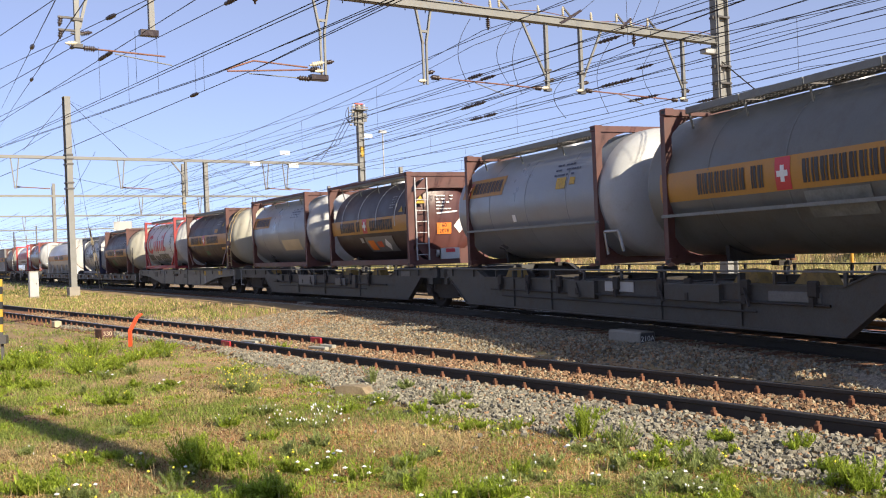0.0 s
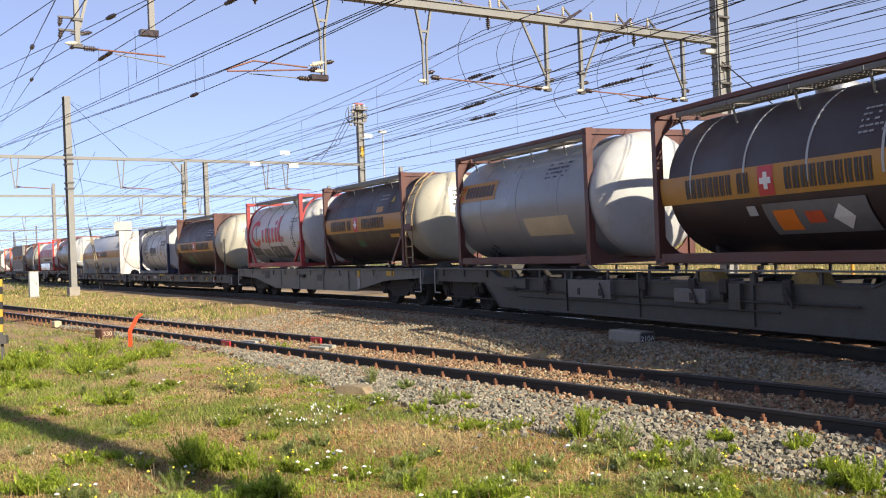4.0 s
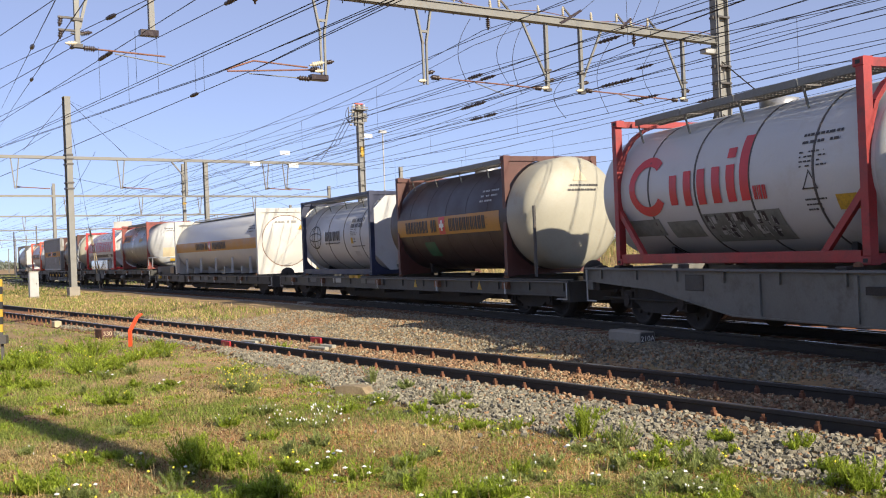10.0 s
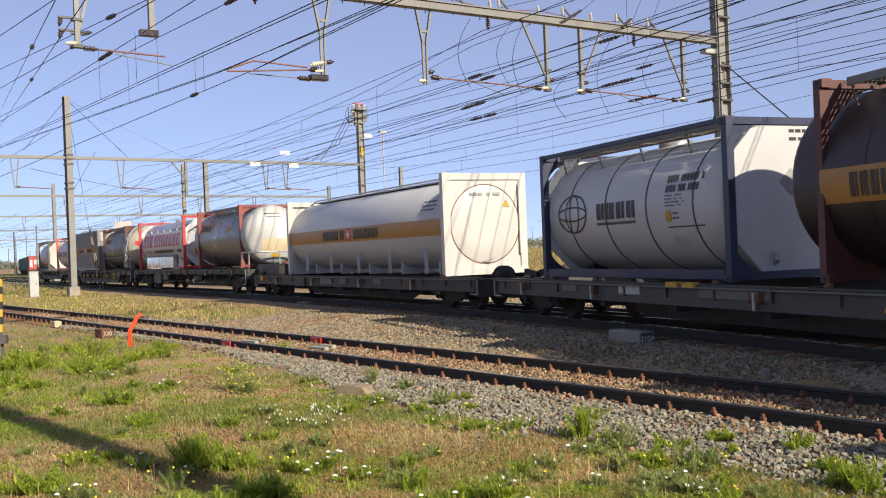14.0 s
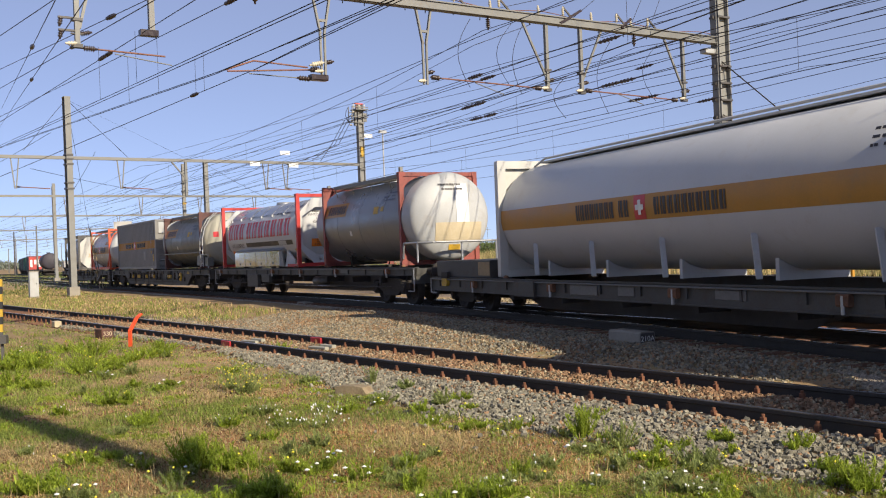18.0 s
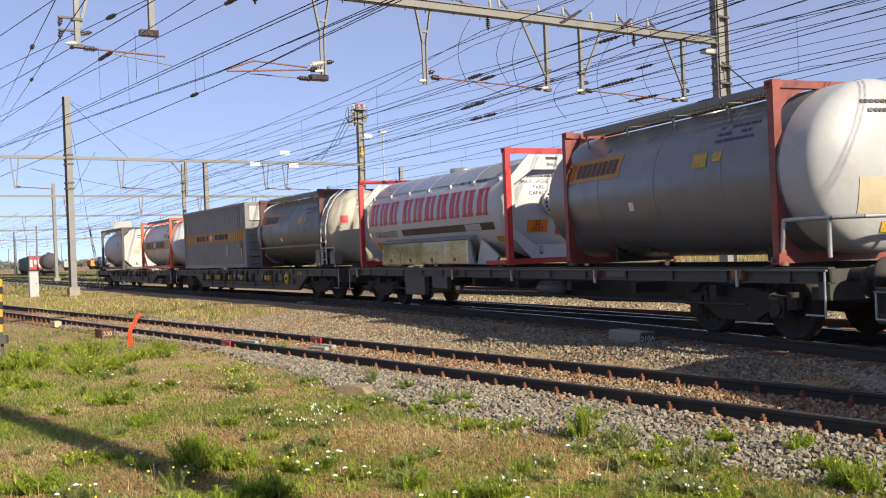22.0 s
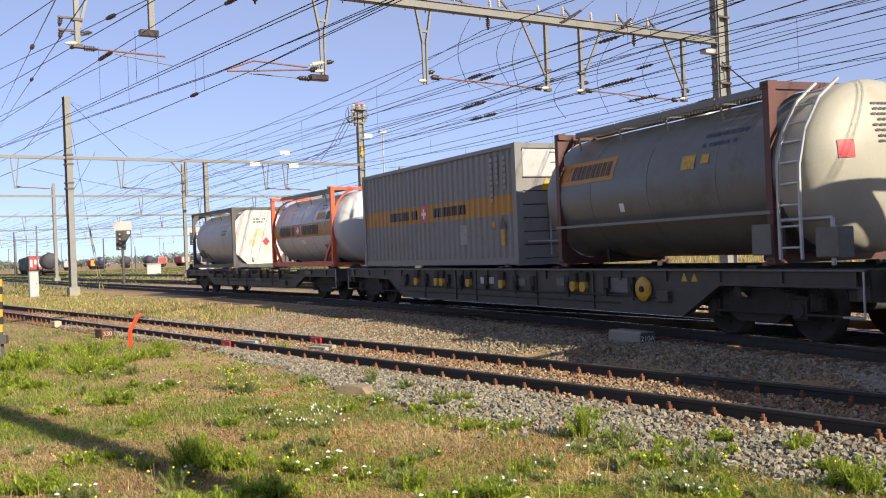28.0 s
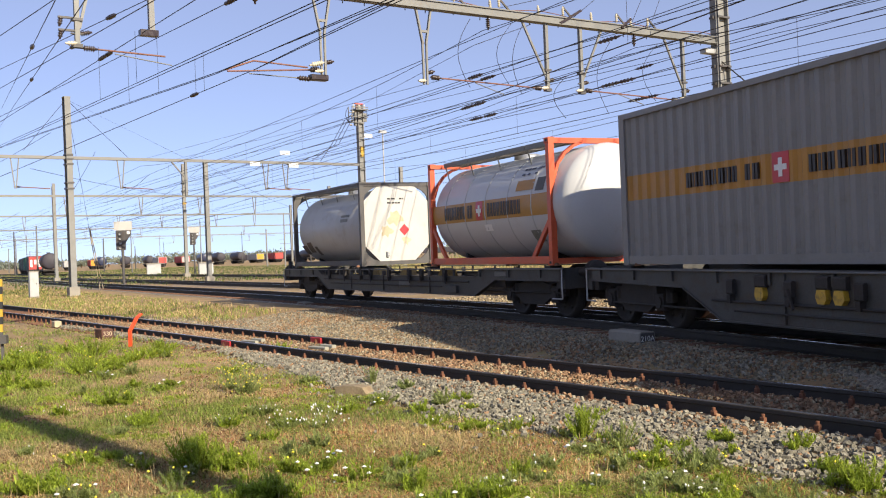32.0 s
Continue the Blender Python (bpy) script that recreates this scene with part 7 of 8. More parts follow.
# wires over the train's track and beyond
for u, z, t, z2, marks in (
    (9.48, 7.35, 4.7, 6.85, ()), (9.18, 5.64, 5.02, 5.97, ()), (9.92, 6.15, 4.32, 6.3, (0.0,)), (9.5, 6.14, 4.49, 6.18, (0.0, -0.13)),
    (8.79, 5.73, 4.97, 4.87, (0.04, 0.055)), (7.59, 5.58, 6.46, 5.61, (0.07, 0.09, -0.075, -0.09)), (3.51, 6.86, 9.9, 5.92, (0.0,)), (3.54, 6.2, 9.95, 7.0, ())):
    long_wire(u, z, t, z2, marks, 0.6, 0.7)
for u, z, t, z2, marks in (
    (3.34, 5.95, 10.29, 5.85, (0.0, 0.015)), (2.09, 5.7, 11.45, 4.83, (-0.03,)), (5.41, 6.1, 9.1, 5.5, ()), (1.97, 7.72, 13.3, 9.55, ()),
    (2.0, 7.32, 13.27, 8.8, ()), (3.19, 8.18, 10.85, 9.65, ()), (2.98, 7.52, 11.14, 7.05, ()), (6.66, 7.22, 8.4, 7.04, ()), (0.1, 7.2, 18.0, 9.0, ())):
    long_wire(u, z, t, z2, marks, 0.6, 0.7)
wire("feeder_wire", [at2(20.33, 12.0), at1(9.9, 7.0), at1(7.9, 7.75)], 0.009, "feeder wire from the switchgear mast")
for k, o in enumerate((-0.35, -0.1, 0.2)):
    wire("jumper_cable", [at2(20.33 + o, 11.6), at2(19.4 + o, 10.9), at2(18.3 + o, 9.2), at2(17.0 - k * 0.7, 8.0)], 0.02, "slack cable from the switchgear mast to the beam")
# thin vertical droppers of the lines on this side
for u, z, t, z2, k, h in ((18.21, 5.85, -5.55, 7.52, 0.18, 1.5), (18.21, 5.85, -5.55, 7.52, 0.08, 1.3), (17.23, 5.74, -4.36, 8.07, 0.2, 1.4), (17.23, 5.74, -4.36, 8.07, 0.12, 1.6), (16.29, 5.9, -2.58, 7.24, 0.12, 1.0), (16.29, 5.9, -2.58, 7.24, 0.1, 1.1)):
    p = at1(u, z).lerp(at2(t, z2), k)
    wire("dropper_wire", [p, p + Vector((0, 0, h))], 0.005, "thin vertical dropper wire")
for a, b in ((at1(6.3, 8.1), at1(4.2, 9.6)), (at1(4.0, 8.1), at1(3.0, 9.8)), (at1(3.2, 8.1), at1(2.2, 10.0)), (at1(9.0, 8.1), at1(5.0, 9.2))):
    wire("stay_wire", [a, b + (b - a) * 0.6], 0.008, "thin reddish stay above the beam")
# the same kind of wires over the yard tracks further off
rnd = random.Random(55)
for i in range(16):
    y0 = -14.0 - 3.4 * i
    a, b = Vector((-96.0 - 2.0 * i, y0 + 14.0, 5.7)), Vector((-300.0, y0 * 1.6 - 40.0, 5.8))
    wire("contact_wire", [a, a.lerp(b, 0.5), b], 0.016, "distant contact wire over the yard")
    wire("messenger_wire", span(a + Vector((0, 0, 1.5)), a.lerp(b, 0.3) + Vector((0, 0, 1.5)), 0.7, 8) + span(a.lerp(b, 0.3) + Vector((0, 0, 1.5)), b + Vector((0, 0, 1.5)), 0.9, 8)[1:], 0.016, "distant messenger wire over the yard")
for x, y, x2, y2, z, z2 in ((-61.0, -12.5, -105.0, -2.0, 7.2, 7.9), (-62.0, -9.0, -105.0, -20.0, 8.2, 6.2), (-62.5, -6.0, -110.0, -16.0, 6.8, 8.0), (-64.0, -2.0, -103.5, -6.6, 7.0, 9.4), (-62.0, -11.5, -120.0, -40.0, 9.4, 8.0), (-78.1, -3.3, -141.0, -20.0, 8.8, 6.0), (-66.0, 1.0, -103.5, -6.6, 7.6, 8.6), (-78.1, -3.3, -105.0, 6.0, 8.9, 6.1)):
    wire("feeder_wire", span(Vector((x, y, z)), Vector((x2, y2, z2)), 0.5, 8), 0.014, "slack feeder wire between the masts")
# stays and cross wires
for p, q, r in ((at2(0, 11.3), Vector((-69.8, -10.15, -0.4)), 0.012), (at2(0, 11.3), at2(3.6, 7.9), 0.014), (at2(0, 11.3), at2(-2.5, 8.2), 0.014), (at2(0, 11.3), at2(7.4, 7.9), 0.006), (at1(0, 7.3), Vector((-24.5, 20.4, -0.1)), 0.022), (at1(0.1, 5.6), Vector((-25.0, 19.6, -0.1)), 0.018)):
    wire("stay_wire", [p, q], r, "taut steel stay wire")
guy = thing("guy_guard", "pair of yellow and black striped guard rods over a stay", "guard rods", at=pose(-69.8, -10.15, -0.4))
for o in (0.0, 0.22):
    rise = Vector((8.32, -0.31, 11.7)) * 0.36
    for i in range(8):
        a, b = rise * (i / 8), rise * ((i + 1) / 8)
        part("stripe", Geo().tube(a + Vector((0, o * (1 - i / 10), 0)), b + Vector((0, o * (1 - (i + 1) / 10), 0)), 0.03, 6), m_sand if i % 2 == 0 else m_slate, guy, "yellow stripe" if i % 2 == 0 else "dark stripe")
# small clamps, bolts and fittings along the beam and drop posts
rnd = random.Random(77)
for i in range(26):
    u = 0.7 + i * 0.88 + rnd.uniform(-0.2, 0.2)
    h = rnd.uniform(0.05, 0.11)
    part("beam_clamp", Geo().box(u - 0.05, u + 0.05, -0.15, -0.09, 7.86, 7.86 + h).tube((u, -0.12, 7.84), (u, -0.12, 7.84 - h), 0.014, 5), rnd.choice((m_slate, m_insul, m_galv)), gantry)
for u in (3.0, 4.3, 6.4, 8.7, 10.2, 13.1):
    part("switch_arm", Geo().bar((u, 0.05, 8.06), (u + 0.34, 0.05, 8.36), 0.035, 0.05), m_slate, gantry, "dark switch arm")
    insulator(gantry, (u + 0.34, 0.05, 8.1), (u + 0.34, 0.05, 8.36), m_cream2, 0.05, 3)
for u, z in ((7.37, 6.2), (6.08, 6.2), (1.8, 6.2), (20.28, 6.4), (11.5, 6.15), (14.47, 6.2)):
    insulator(gantry, (u - 0.05, -0.05, z), (u - 0.32, -0.05, z + 0.06), None, 0.06, 4)
    insulator(gantry, (u + 0.02, 0.05, z - 0.22), (u + 0.26, 0.05, z - 0.24), m_cream2, 0.055, 3)
# loose jumper loops near gantry 1
for u, z, w, h in ((8.6, 7.7, 0.5, 1.7), (8.2, 7.7, 0.35, 1.9), (2.9, 7.6, 0.6, 1.7), (4.9, 7.5, 0.5, 2.1), (10.0, 7.7, 0.4, 1.8), (6.6, 6.4, 0.5, 1.2)):
    pts = [at1(u + w * math.sin(math.pi * i / 8) , z - h * i / 8) + Vector((-0.3 * i / 8, 0, 0)) for i in range(9)]
    wire("jumper_cable", pts, 0.008, "thin hanging jumper cable")
# ---- lineside things ----
m_kerb = mat("brown_old_concrete", (0.3, 0.235, 0.145), 0.9, 0, 0.25, 3, 40, 0.3, stain=(0.16, 0.1, 0.06), amount=0.6, at=0.5)
NHD = math.degrees(NEAR_H)
# striped post
post = thing("striped_post", "yellow and black striped marker post on a dark iron stake", "marker post", at=pose(-20.2, -4.76, -0.37, 0, 0, 0))
part("stake", Geo().bar((0, 0, -0.1), (-0.05, -0.03, 0.62), 0.055, 0.04), m_slate, post)
part("foot_clamp", Geo().box(-0.12, 0.08, -0.1, 0.08, 0.4, 0.56, 0.01), m_slate, post)
for i in range(7):
    z = 0.62 + i * 0.145
    part("stripe", Geo().bar((-0.05 - 0.012 * i, -0.03, z), (-0.062 - 0.012 * i, -0.03, z + 0.145), 0.065, 0.05), m_yellow if i % 2 == 0 else m_dark, post, "yellow stripe" if i % 2 == 0 else "black stripe")
# bent orange marker
mark = thing("bent_marker", "bent orange-red painted steel strip beside the rail", "marker", at=pose(-23.0, -2.75, -0.37, 0, 0, 60))
part("upright", Geo().box(-0.045, 0.045, -0.015, 0.015, -0.05, 0.34), m_orange2, mark)
part("bent_arm", Geo().bar((0, 0, 0.33), (0.0, 0.28, 0.62), 0.09, 0.03).bar((0, 0.28, 0.62), (0.0, 0.42, 0.68), 0.09, 0.03), m_orange2, mark)
# numbered block
blk = thing("numbered_block", "old brown timber block with white painted number", "block", at=pose(-26.1, -3.75, -0.37, 0, 0, NHD))
part("timber", Geo().box(-0.28, 0.28, -0.14, 0.14, -0.05, 0.22, 0.02), m_sleeper, blk)
part("face", Geo().box(0.28, 0.29, -0.13, 0.13, 0.0, 0.2), m_brown, blk)
lettered("330", 0.15, m_sand, blk, pose(0.293, 0, 0.1, 90, 0, 90))
solid("timber_block", Geo().box(-0.17, 0.17, -0.1, 0.1, -0.04, 0.14, 0.015), m_sand, "pale yellow timber block by the rail", "block", at=pose(-31.6, -5.9, -0.33, 0, 0, NHD))
# painted marks and boards across the near rails
for d, o in ((-2.2, -0.755), (-1.1, 0.755)):
    x, y = near_at(d, o)
    solid("red_rail_mark", Geo().box(-0.22, 0.22, -0.05, 0.05, 0.0, 0.15, 0.01), m_redpaint, "red painted clamp on the rail web", "rail clamp", "rail clamps", at=pose(x, y - 0.02, -0.36, 0, 0, NHD))
for d, o in ((-1.9, -0.35), (0.7, -0.15)):
    x, y = near_at(d, o)
    solid("white_board", Geo().box(-0.3, 0.22, -0.09, 0.03, 0.0, 0.05, 0.01).box(-0.05, 0.32, 0.0, 0.1, 0.03, 0.085, 0.01), m_cream, "cream painted timber boards lying between the rails", "board", "white boards", at=pose(x, y, -0.27, 0, 0, NHD + 8))
# stones and concrete blocks
solid("kerb_stone", Geo().prism([(-0.24, -0.1, -0.06), (0.2, -0.1, -0.06), (0.25, -0.1, 0.03), (0.19, -0.1, 0.11), (0.05, -0.1, 0.125), (-0.22, -0.1, 0.1)], (0, 0, 0), (0.012, 0.2, -0.01)), m_kerb, "broken old concrete kerb stone in the grass", "stone", at=pose(-13.1, 1.25, -0.37, 3, 2, 52))
box = thing("track_box", "low grey concrete track box with painted characters", "concrete box", at=pose(-16.1, 6.35, -0.24, 0, 0, 14))
part("body", Geo().box(-0.45, 0.45, -0.16, 0.16, -0.04, 0.22, 0.03), m_concrete, box)
part("end_face", Geo().box(0.45, 0.46, -0.14, 0.14, 0.0, 0.2), m_slate, box)
lettered("210A", 0.13, m_whitemark, box, pose(0.463, 0, 0.1, 90, 0, 90))
solid("cable_cover", Geo().box(-0.4, 0.4, -0.16, 0.16, -0.05, 0.12, 0.02), m_concrete, "grey concrete cable cover beside the track", "concrete cover", at=pose(-35.0, 1.75, -0.25, 0, 0, 17))
# cabinet
cab = thing("relay_cabinet", "pale grey lineside relay cabinet", "cabinet", at=pose(-62.6, -12.9, -0.38, 0, 0, 20))
part("body", Geo().box(-0.28, 0.28, -0.25, 0.25, 0.0, 1.55, 0.02), m_aged, cab)
part("door", Geo().box(0.28, 0.295, -0.22, 0.22, 0.1, 1.45), m_aged, cab)
part("door_handle", Geo().box(0.295, 0.31, 0.12, 0.15, 0.75, 0.9), m_slate, cab)
part("roof", Geo().box(-0.31, 0.31, -0.28, 0.28, 1.55, 1.6), m_concrete, cab)
part("plinth", Geo().box(-0.31, 0.31, -0.28, 0.28, -0.15, 0.08), m_concrete, cab)


def signal(x, y, top, turn):
    s = thing("colour_light_signal", "railway colour light signal with dark head and white board", "railway signal", "colour light signals", at=pose(x, y, -0.35, 0, 0, turn))
    part("post", Geo().tube((0, 0, 0), (0, 0, top - 1.7), 0.1, 10), m_slate, s)
    head = part("head", Geo().box(-0.12, 0.12, -0.42, 0.2, top - 2.0, top - 0.62, 0.04), m_slate, s)
    for i in range(4):
        part("lens_hood", Geo().lathe([(0.12, 0.1), (0.24, 0.11), (0.24, 0.125), (0.12, 0.12)], top - 1.85 + i * 0.33, -0.11, n=14), m_slate, head)
        part("lens", Geo().lathe([(0.125, 0.1), (0.135, 0.001)], top - 1.85 + i * 0.33, -0.11, n=14), m_aged, head, "pale unlit lens")
    part("white_board", Geo().box(-0.08, 0.06, -0.55, 0.68, top - 0.62, top, 0.02), m_white, s)
    part("side_arm", Geo().prism([(0, 0.2, top - 1.5), (0, 0.6, top - 0.9), (0, 0.6, top - 0.62), (0, 0.2, top - 0.62)], (-0.1, 0, 0), (0.1, 0, 0)), m_slate, s)
    part("side_lens", Geo().lathe([(0.1, 0.12), (0.13, 0.001)], top - 0.8, 0.45, n=14), m_whitemark, s, "white side lamp")
    part("base", Geo().box(-0.25, 0.25, -0.25, 0.25, -0.2, 0.12), m_concrete, s)


signal(-72.2, -8.9, 4.75, -7)
signal(-116.0, -6.5, 5.6, -4)
for x, y, w, h in ((-118.7, -5.4, 1.6, 1.5), (-139, -13.2, 1.8, 1.6)):
    c = thing("yard_cabinet", "pale concrete yard cabinet", "cabinet", "yard cabinets", at=pose(x, y, -0.4, 0, 0, 10))
    part("body", Geo().box(-0.5, 0.5, -w / 2, w / 2, 0, h, 0.03), m_aged, c)
    part("roof", Geo().box(-0.6, 0.6, -w / 2 - 0.1, w / 2 + 0.1, h, h + 0.12), m_concrete, c)

# parked wagons far down the yard
m_farred = mat("far_red", (0.45, 0.06, 0.05), 0.6, 0, 0.2, 1, 20, 0)
m_fargreen = mat("far_green", (0.03, 0.13, 0.09), 0.6, 0, 0.2, 1, 20, 0)
m_fardark = mat("far_dark", (0.045, 0.04, 0.05), 0.6, 0, 0.2, 1, 20, 0)
m_faryellow = mat("far_yellow", (0.6, 0.3, 0.03), 0.6, 0, 0.2, 1, 20, 0)


def parked(x, y, turn, L, kind, m, end=None):
    w = thing("parked_wagon", {"box": "parked container wagon far down the yard", "tank": "parked black tank wagon far down the yard", "open": "dark parked open wagon in a long row"}[kind], "freight wagon", "parked wagons", at=pose(x, y, -0.2, 0, 0, turn))
    part("underframe", Geo().box(-L / 2, L / 2, -1.2, 1.2, 0.85, 1.1), m_under, w)
    for bx in (-L / 2 + 2, L / 2 - 2):
        part("bogie", Geo().box(bx - 1.1, bx + 1.1, -1.0, 1.0, 0.35, 0.85).tube((bx - 0.9, -0.8, 0.46), (bx - 0.9, 0.8, 0.46), 0.46, 12).tube((bx + 0.9, -0.8, 0.46), (bx + 0.9, 0.8, 0.46), 0.46, 12), m_under, w)
    if kind == "tank":
        part("tank", Geo().lathe(dished(-L / 2 + 0.3, L / 2 - 0.3, 1.35, 0.4), 2.5, n=24), m, w)
        part("manhole", Geo().tube((0, 0, 3.8), (0, 0, 4.05), 0.3, 12), m_under, w)
    elif kind == "box":
        for k in range(2):
            a = -L / 2 + k * L / 2 + 0.1
            c = part("container", corrugated(a, a + L / 2 - 0.2, -1.2, 1.1, 3.7, -1, 0.5, 0.05), m if k else (end or m), w)
            part("container_shell", Geo().box(a, a + L / 2 - 0.2, -1.15, 1.2, 1.1, 3.7), m if k else (end or m), c)
            part("end_door", Geo().box(a + L / 2 - 0.2, a + L / 2 - 0.15, -1.1, 1.1, 1.15, 3.6), m_farred if k else m, c)
            for j in range(3):
                part("placard", Geo().box(a + L / 2 - 0.15, a + L / 2 - 0.13, -0.9 + j * 0.7, -0.5 + j * 0.7, 1.6 + 0.5 * (j % 2), 3.0), m_whitemark, c)
    else:
        part("body", Geo().box(-L / 2 + 0.2, L / 2 - 0.2, -1.35, 1.35, 1.1, 3.1, 0.03), m, w)
        for j in range(7):
            xx = -L / 2 + 0.6 + j * (L - 1.2) / 6
            part("rib", Geo().box(xx - 0.08, xx + 0.08, -1.42, -1.35, 1.1, 3.1), m, w)
        if end:
            part("end_panel", Geo().box(L / 2 - 0.2, L / 2 - 0.1, -1.2, 1.2, 1.2, 3.0), end, w)
    return w


rnd = random.Random(8)
for i in range(4):
    parked(-207 - i * 19.0, -42.5 - i * 4.6, 13.5, 18.0, "box", (m_fardark, m_fargreen, m_fardark, m_fardark)[i], m_fargreen)
parked(-180, -34.5, 13.5, 13.0, "tank", m_fardark)
for i in range(7):
    parked(-400 + i * 3.0, 4.0 + i * 14.6 - 4, 80, 13.6, "open", m_fardark, (m_farred, m_faryellow, None, m_farred, m_faryellow, None, None)[i])
m_farwhite = mat("far_white", (0.4, 0.4, 0.39), 0.6, 0, 0.2, 1, 20, 0)
for i in range(15):
    tone = (m_fardark, m_farwhite, m_farred, m_navy, m_fardark)[i % 5]
    parked(-330 - 13 * (i % 3), -66 + i * 6.1, 11 + i % 4, 13.6, ("tank", "open", "tank", "open", "tank")[(i * 3) % 5], tone, (m_farred, m_farwhite, m_faryellow)[i % 3])

# right-hand background: building, lamp mast, lattice pylon, orange post
m_brick = mat("dark_brick", (0.16, 0.075, 0.05), 0.85, 0, 0.2, 3, 30, 0.2)
m_glass = mat("window_glass", (0.05, 0.07, 0.09), 0.08, 0, 0.1, 2, 20, 0)
bld = thing("depot_building", "long low dark brick depot building with pale windows", "building", at=pose(-95, 67, 0.6, 0, 0, 38))
part("wall", Geo().box(-13.0, 24, -5, 5, -1, 4.3), m_brick, bld)
part("roof", Geo().box(-13.3, 24.3, -5.3, 5.3, 4.3, 4.65), m_slate, bld)
for i in range(12):
    x = -11.8 + i * 3
    wd = part("window", Geo().box(x - 0.7, x + 0.7, -5.06, -5.0, 1.2, 3.2), m_white, bld)
    part("pane", Geo().box(x - 0.62, x + 0.62, -5.08, -5.06, 1.3, 3.1), m_glass, wd)
part("door", Geo().box(-10.9, -9.7, -5.1, -5.0, -0.5, 2.2), m_white, bld)
lm = thing("lamp_mast", "tall grey floodlight mast with ladder", "floodlight mast", at=pose(-98, 58.4, 0.3, 0, 0, 0))
part("pole", Geo().tube((0, 0, 0), (0, 0, 11.3), 0.2, 10, 0.1), m_steel, lm)
part("crossbar", Geo().bar((-0.9, -0.5, 11.3), (0.9, 0.5, 11.3), 0.12), m_steel, lm)
for k in (-0.8, 0.0, 0.8):
    part("floodlight", Geo().box(k - 0.25, k + 0.25, -0.4 + k * 0.5, -0.05 + k * 0.5, 11.35, 11.75, 0.03), m_aged, lm)
py = thing("lattice_pylon", "distant red and white lattice pylon", "pylon", at=pose(-340, 217, 0))
for i in range(6):
    z0, z1 = i * 4.6, i * 4.6 + 4.6
    w0, w1 = 2.2 - i * 0.33, 2.2 - (i + 1) * 0.33
    g = Geo()
    for a in (-1, 1):
        for b in (-1, 1):
            g.bar((a * w0, b * w0, z0), (a * w1, b * w1, z1), 0.2)
        g.bar((a * w0, -w0, z0), (a * w1, w1, z1), 0.12).bar((-w0, a * w0, z0), (w1, a * w1, z1), 0.12)
    part("section", g, m_farred if i % 2 else m_aged, py, "red section" if i % 2 else "white section")
part("cross_arm", Geo().bar((-5, -3, 21), (5, 3, 21), 0.4).bar((-3.6, -2.2, 25), (3.6, 2.2, 25), 0.4), m_aged, py)
op = thing("orange_post", "thin orange lineside post in tall grass", "post", at=pose(-22.6, 14.9, -0.25))
part("post", Geo().tube((0, 0, 0), (0, 0, 2.5), 0.045, 8), m_faryellow, op)
part("cap", Geo().tube((0, 0, 2.5), (0, 0, 2.56), 0.055, 8), m_orange2, op)
sp = thing("dark_pole", "slim dark pole with a small box in the grass", "pole", at=pose(-62, 36.0, 0.3))
part("pole", Geo().tube((0, 0, 0), (0, 0, 5.2), 0.12, 8), m_slate, sp)
part("box", Geo().box(-0.2, 0.2, -0.2, 0.2, 2.2, 2.7), m_slate, sp)
# tall post standing out of view, whose shadow falls over the grass
sh = thing("lighting_column", "plain concrete lighting column beside the tracks", "lighting column", at=pose(2.02, 5.23, -0.35))
part("column", Geo().tube((0, 0, -0.2), (0, 0, 12.6), 0.24, 12, 0.2), m_concrete, sh)
part("base", Geo().box(-0.35, 0.35, -0.35, 0.35, -0.3, 0.12), m_concrete, sh)
# ---- grass, weeds, flowers, bushes ----
m_straw = mat("dry_grass", (0.66, 0.49, 0.24), 0.9, 0, 0.2, 0.6, 20, 0, island=0.62, trans=0.3)
m_rustgrass = mat("rusty_dry_grass", (0.58, 0.3, 0.14), 0.9, 0, 0.2, 0.6, 20, 0, island=0.6, trans=0.3)
m_grass = mat("green_grass", (0.36, 0.44, 0.1), 0.75, 0, 0.2, 0.6, 20, 0, island=0.6, trans=0.5)
m_olive = mat("olive_grass", (0.44, 0.41, 0.17), 0.85, 0, 0.2, 0.6, 20, 0, island=0.35, trans=0.4)
m_leaf = mat("weed_leaf", (0.42, 0.52, 0.07), 0.6, 0, 0.2, 2, 20, 0, island=0.4, trans=0.5)
m_leaf2 = mat("pale_weed_leaf", (0.42, 0.48, 0.17), 0.7, 0, 0.2, 2, 20, 0, island=0.35, trans=0.5)
m_bush = mat("bush_leaf", (0.14, 0.19, 0.06), 0.7, 0, 0.25, 1, 20, 0, island=0.45, trans=0.4)
m_litter = mat("pale_straw", (0.7, 0.57, 0.32), 0.9, 0, 0.15, 0.6, 20, 0, island=0.3, trans=0.2)
m_soil = mat("dark_soil", (0.17, 0.085, 0.045), 0.95, 0, 0.3, 5, 40, 0.3, island=0.4)
# leaf colour paled and greyed: the haze of distance is in the colour
m_treehaze = mat("hazed_tree_leaf", (0.26, 0.29, 0.22), 0.8, 0, 0.2, 0.3, 20, 0, island=0.3, trans=0.3)
m_petal = mat("white_petal", (0.8, 0.8, 0.76), 0.7, 0, 0.05, 5, 20, 0)
m_ypetal = mat("yellow_petal", (0.8, 0.7, 0.06), 0.6, 0, 0.08, 5, 20, 0)
for m in (m_grass, m_leaf, m_leaf2, m_olive, m_straw, m_bush, m_rustgrass):
    m.node_tree.nodes["Principled BSDF"].inputs["Specular IOR Level"].default_value = 0.25


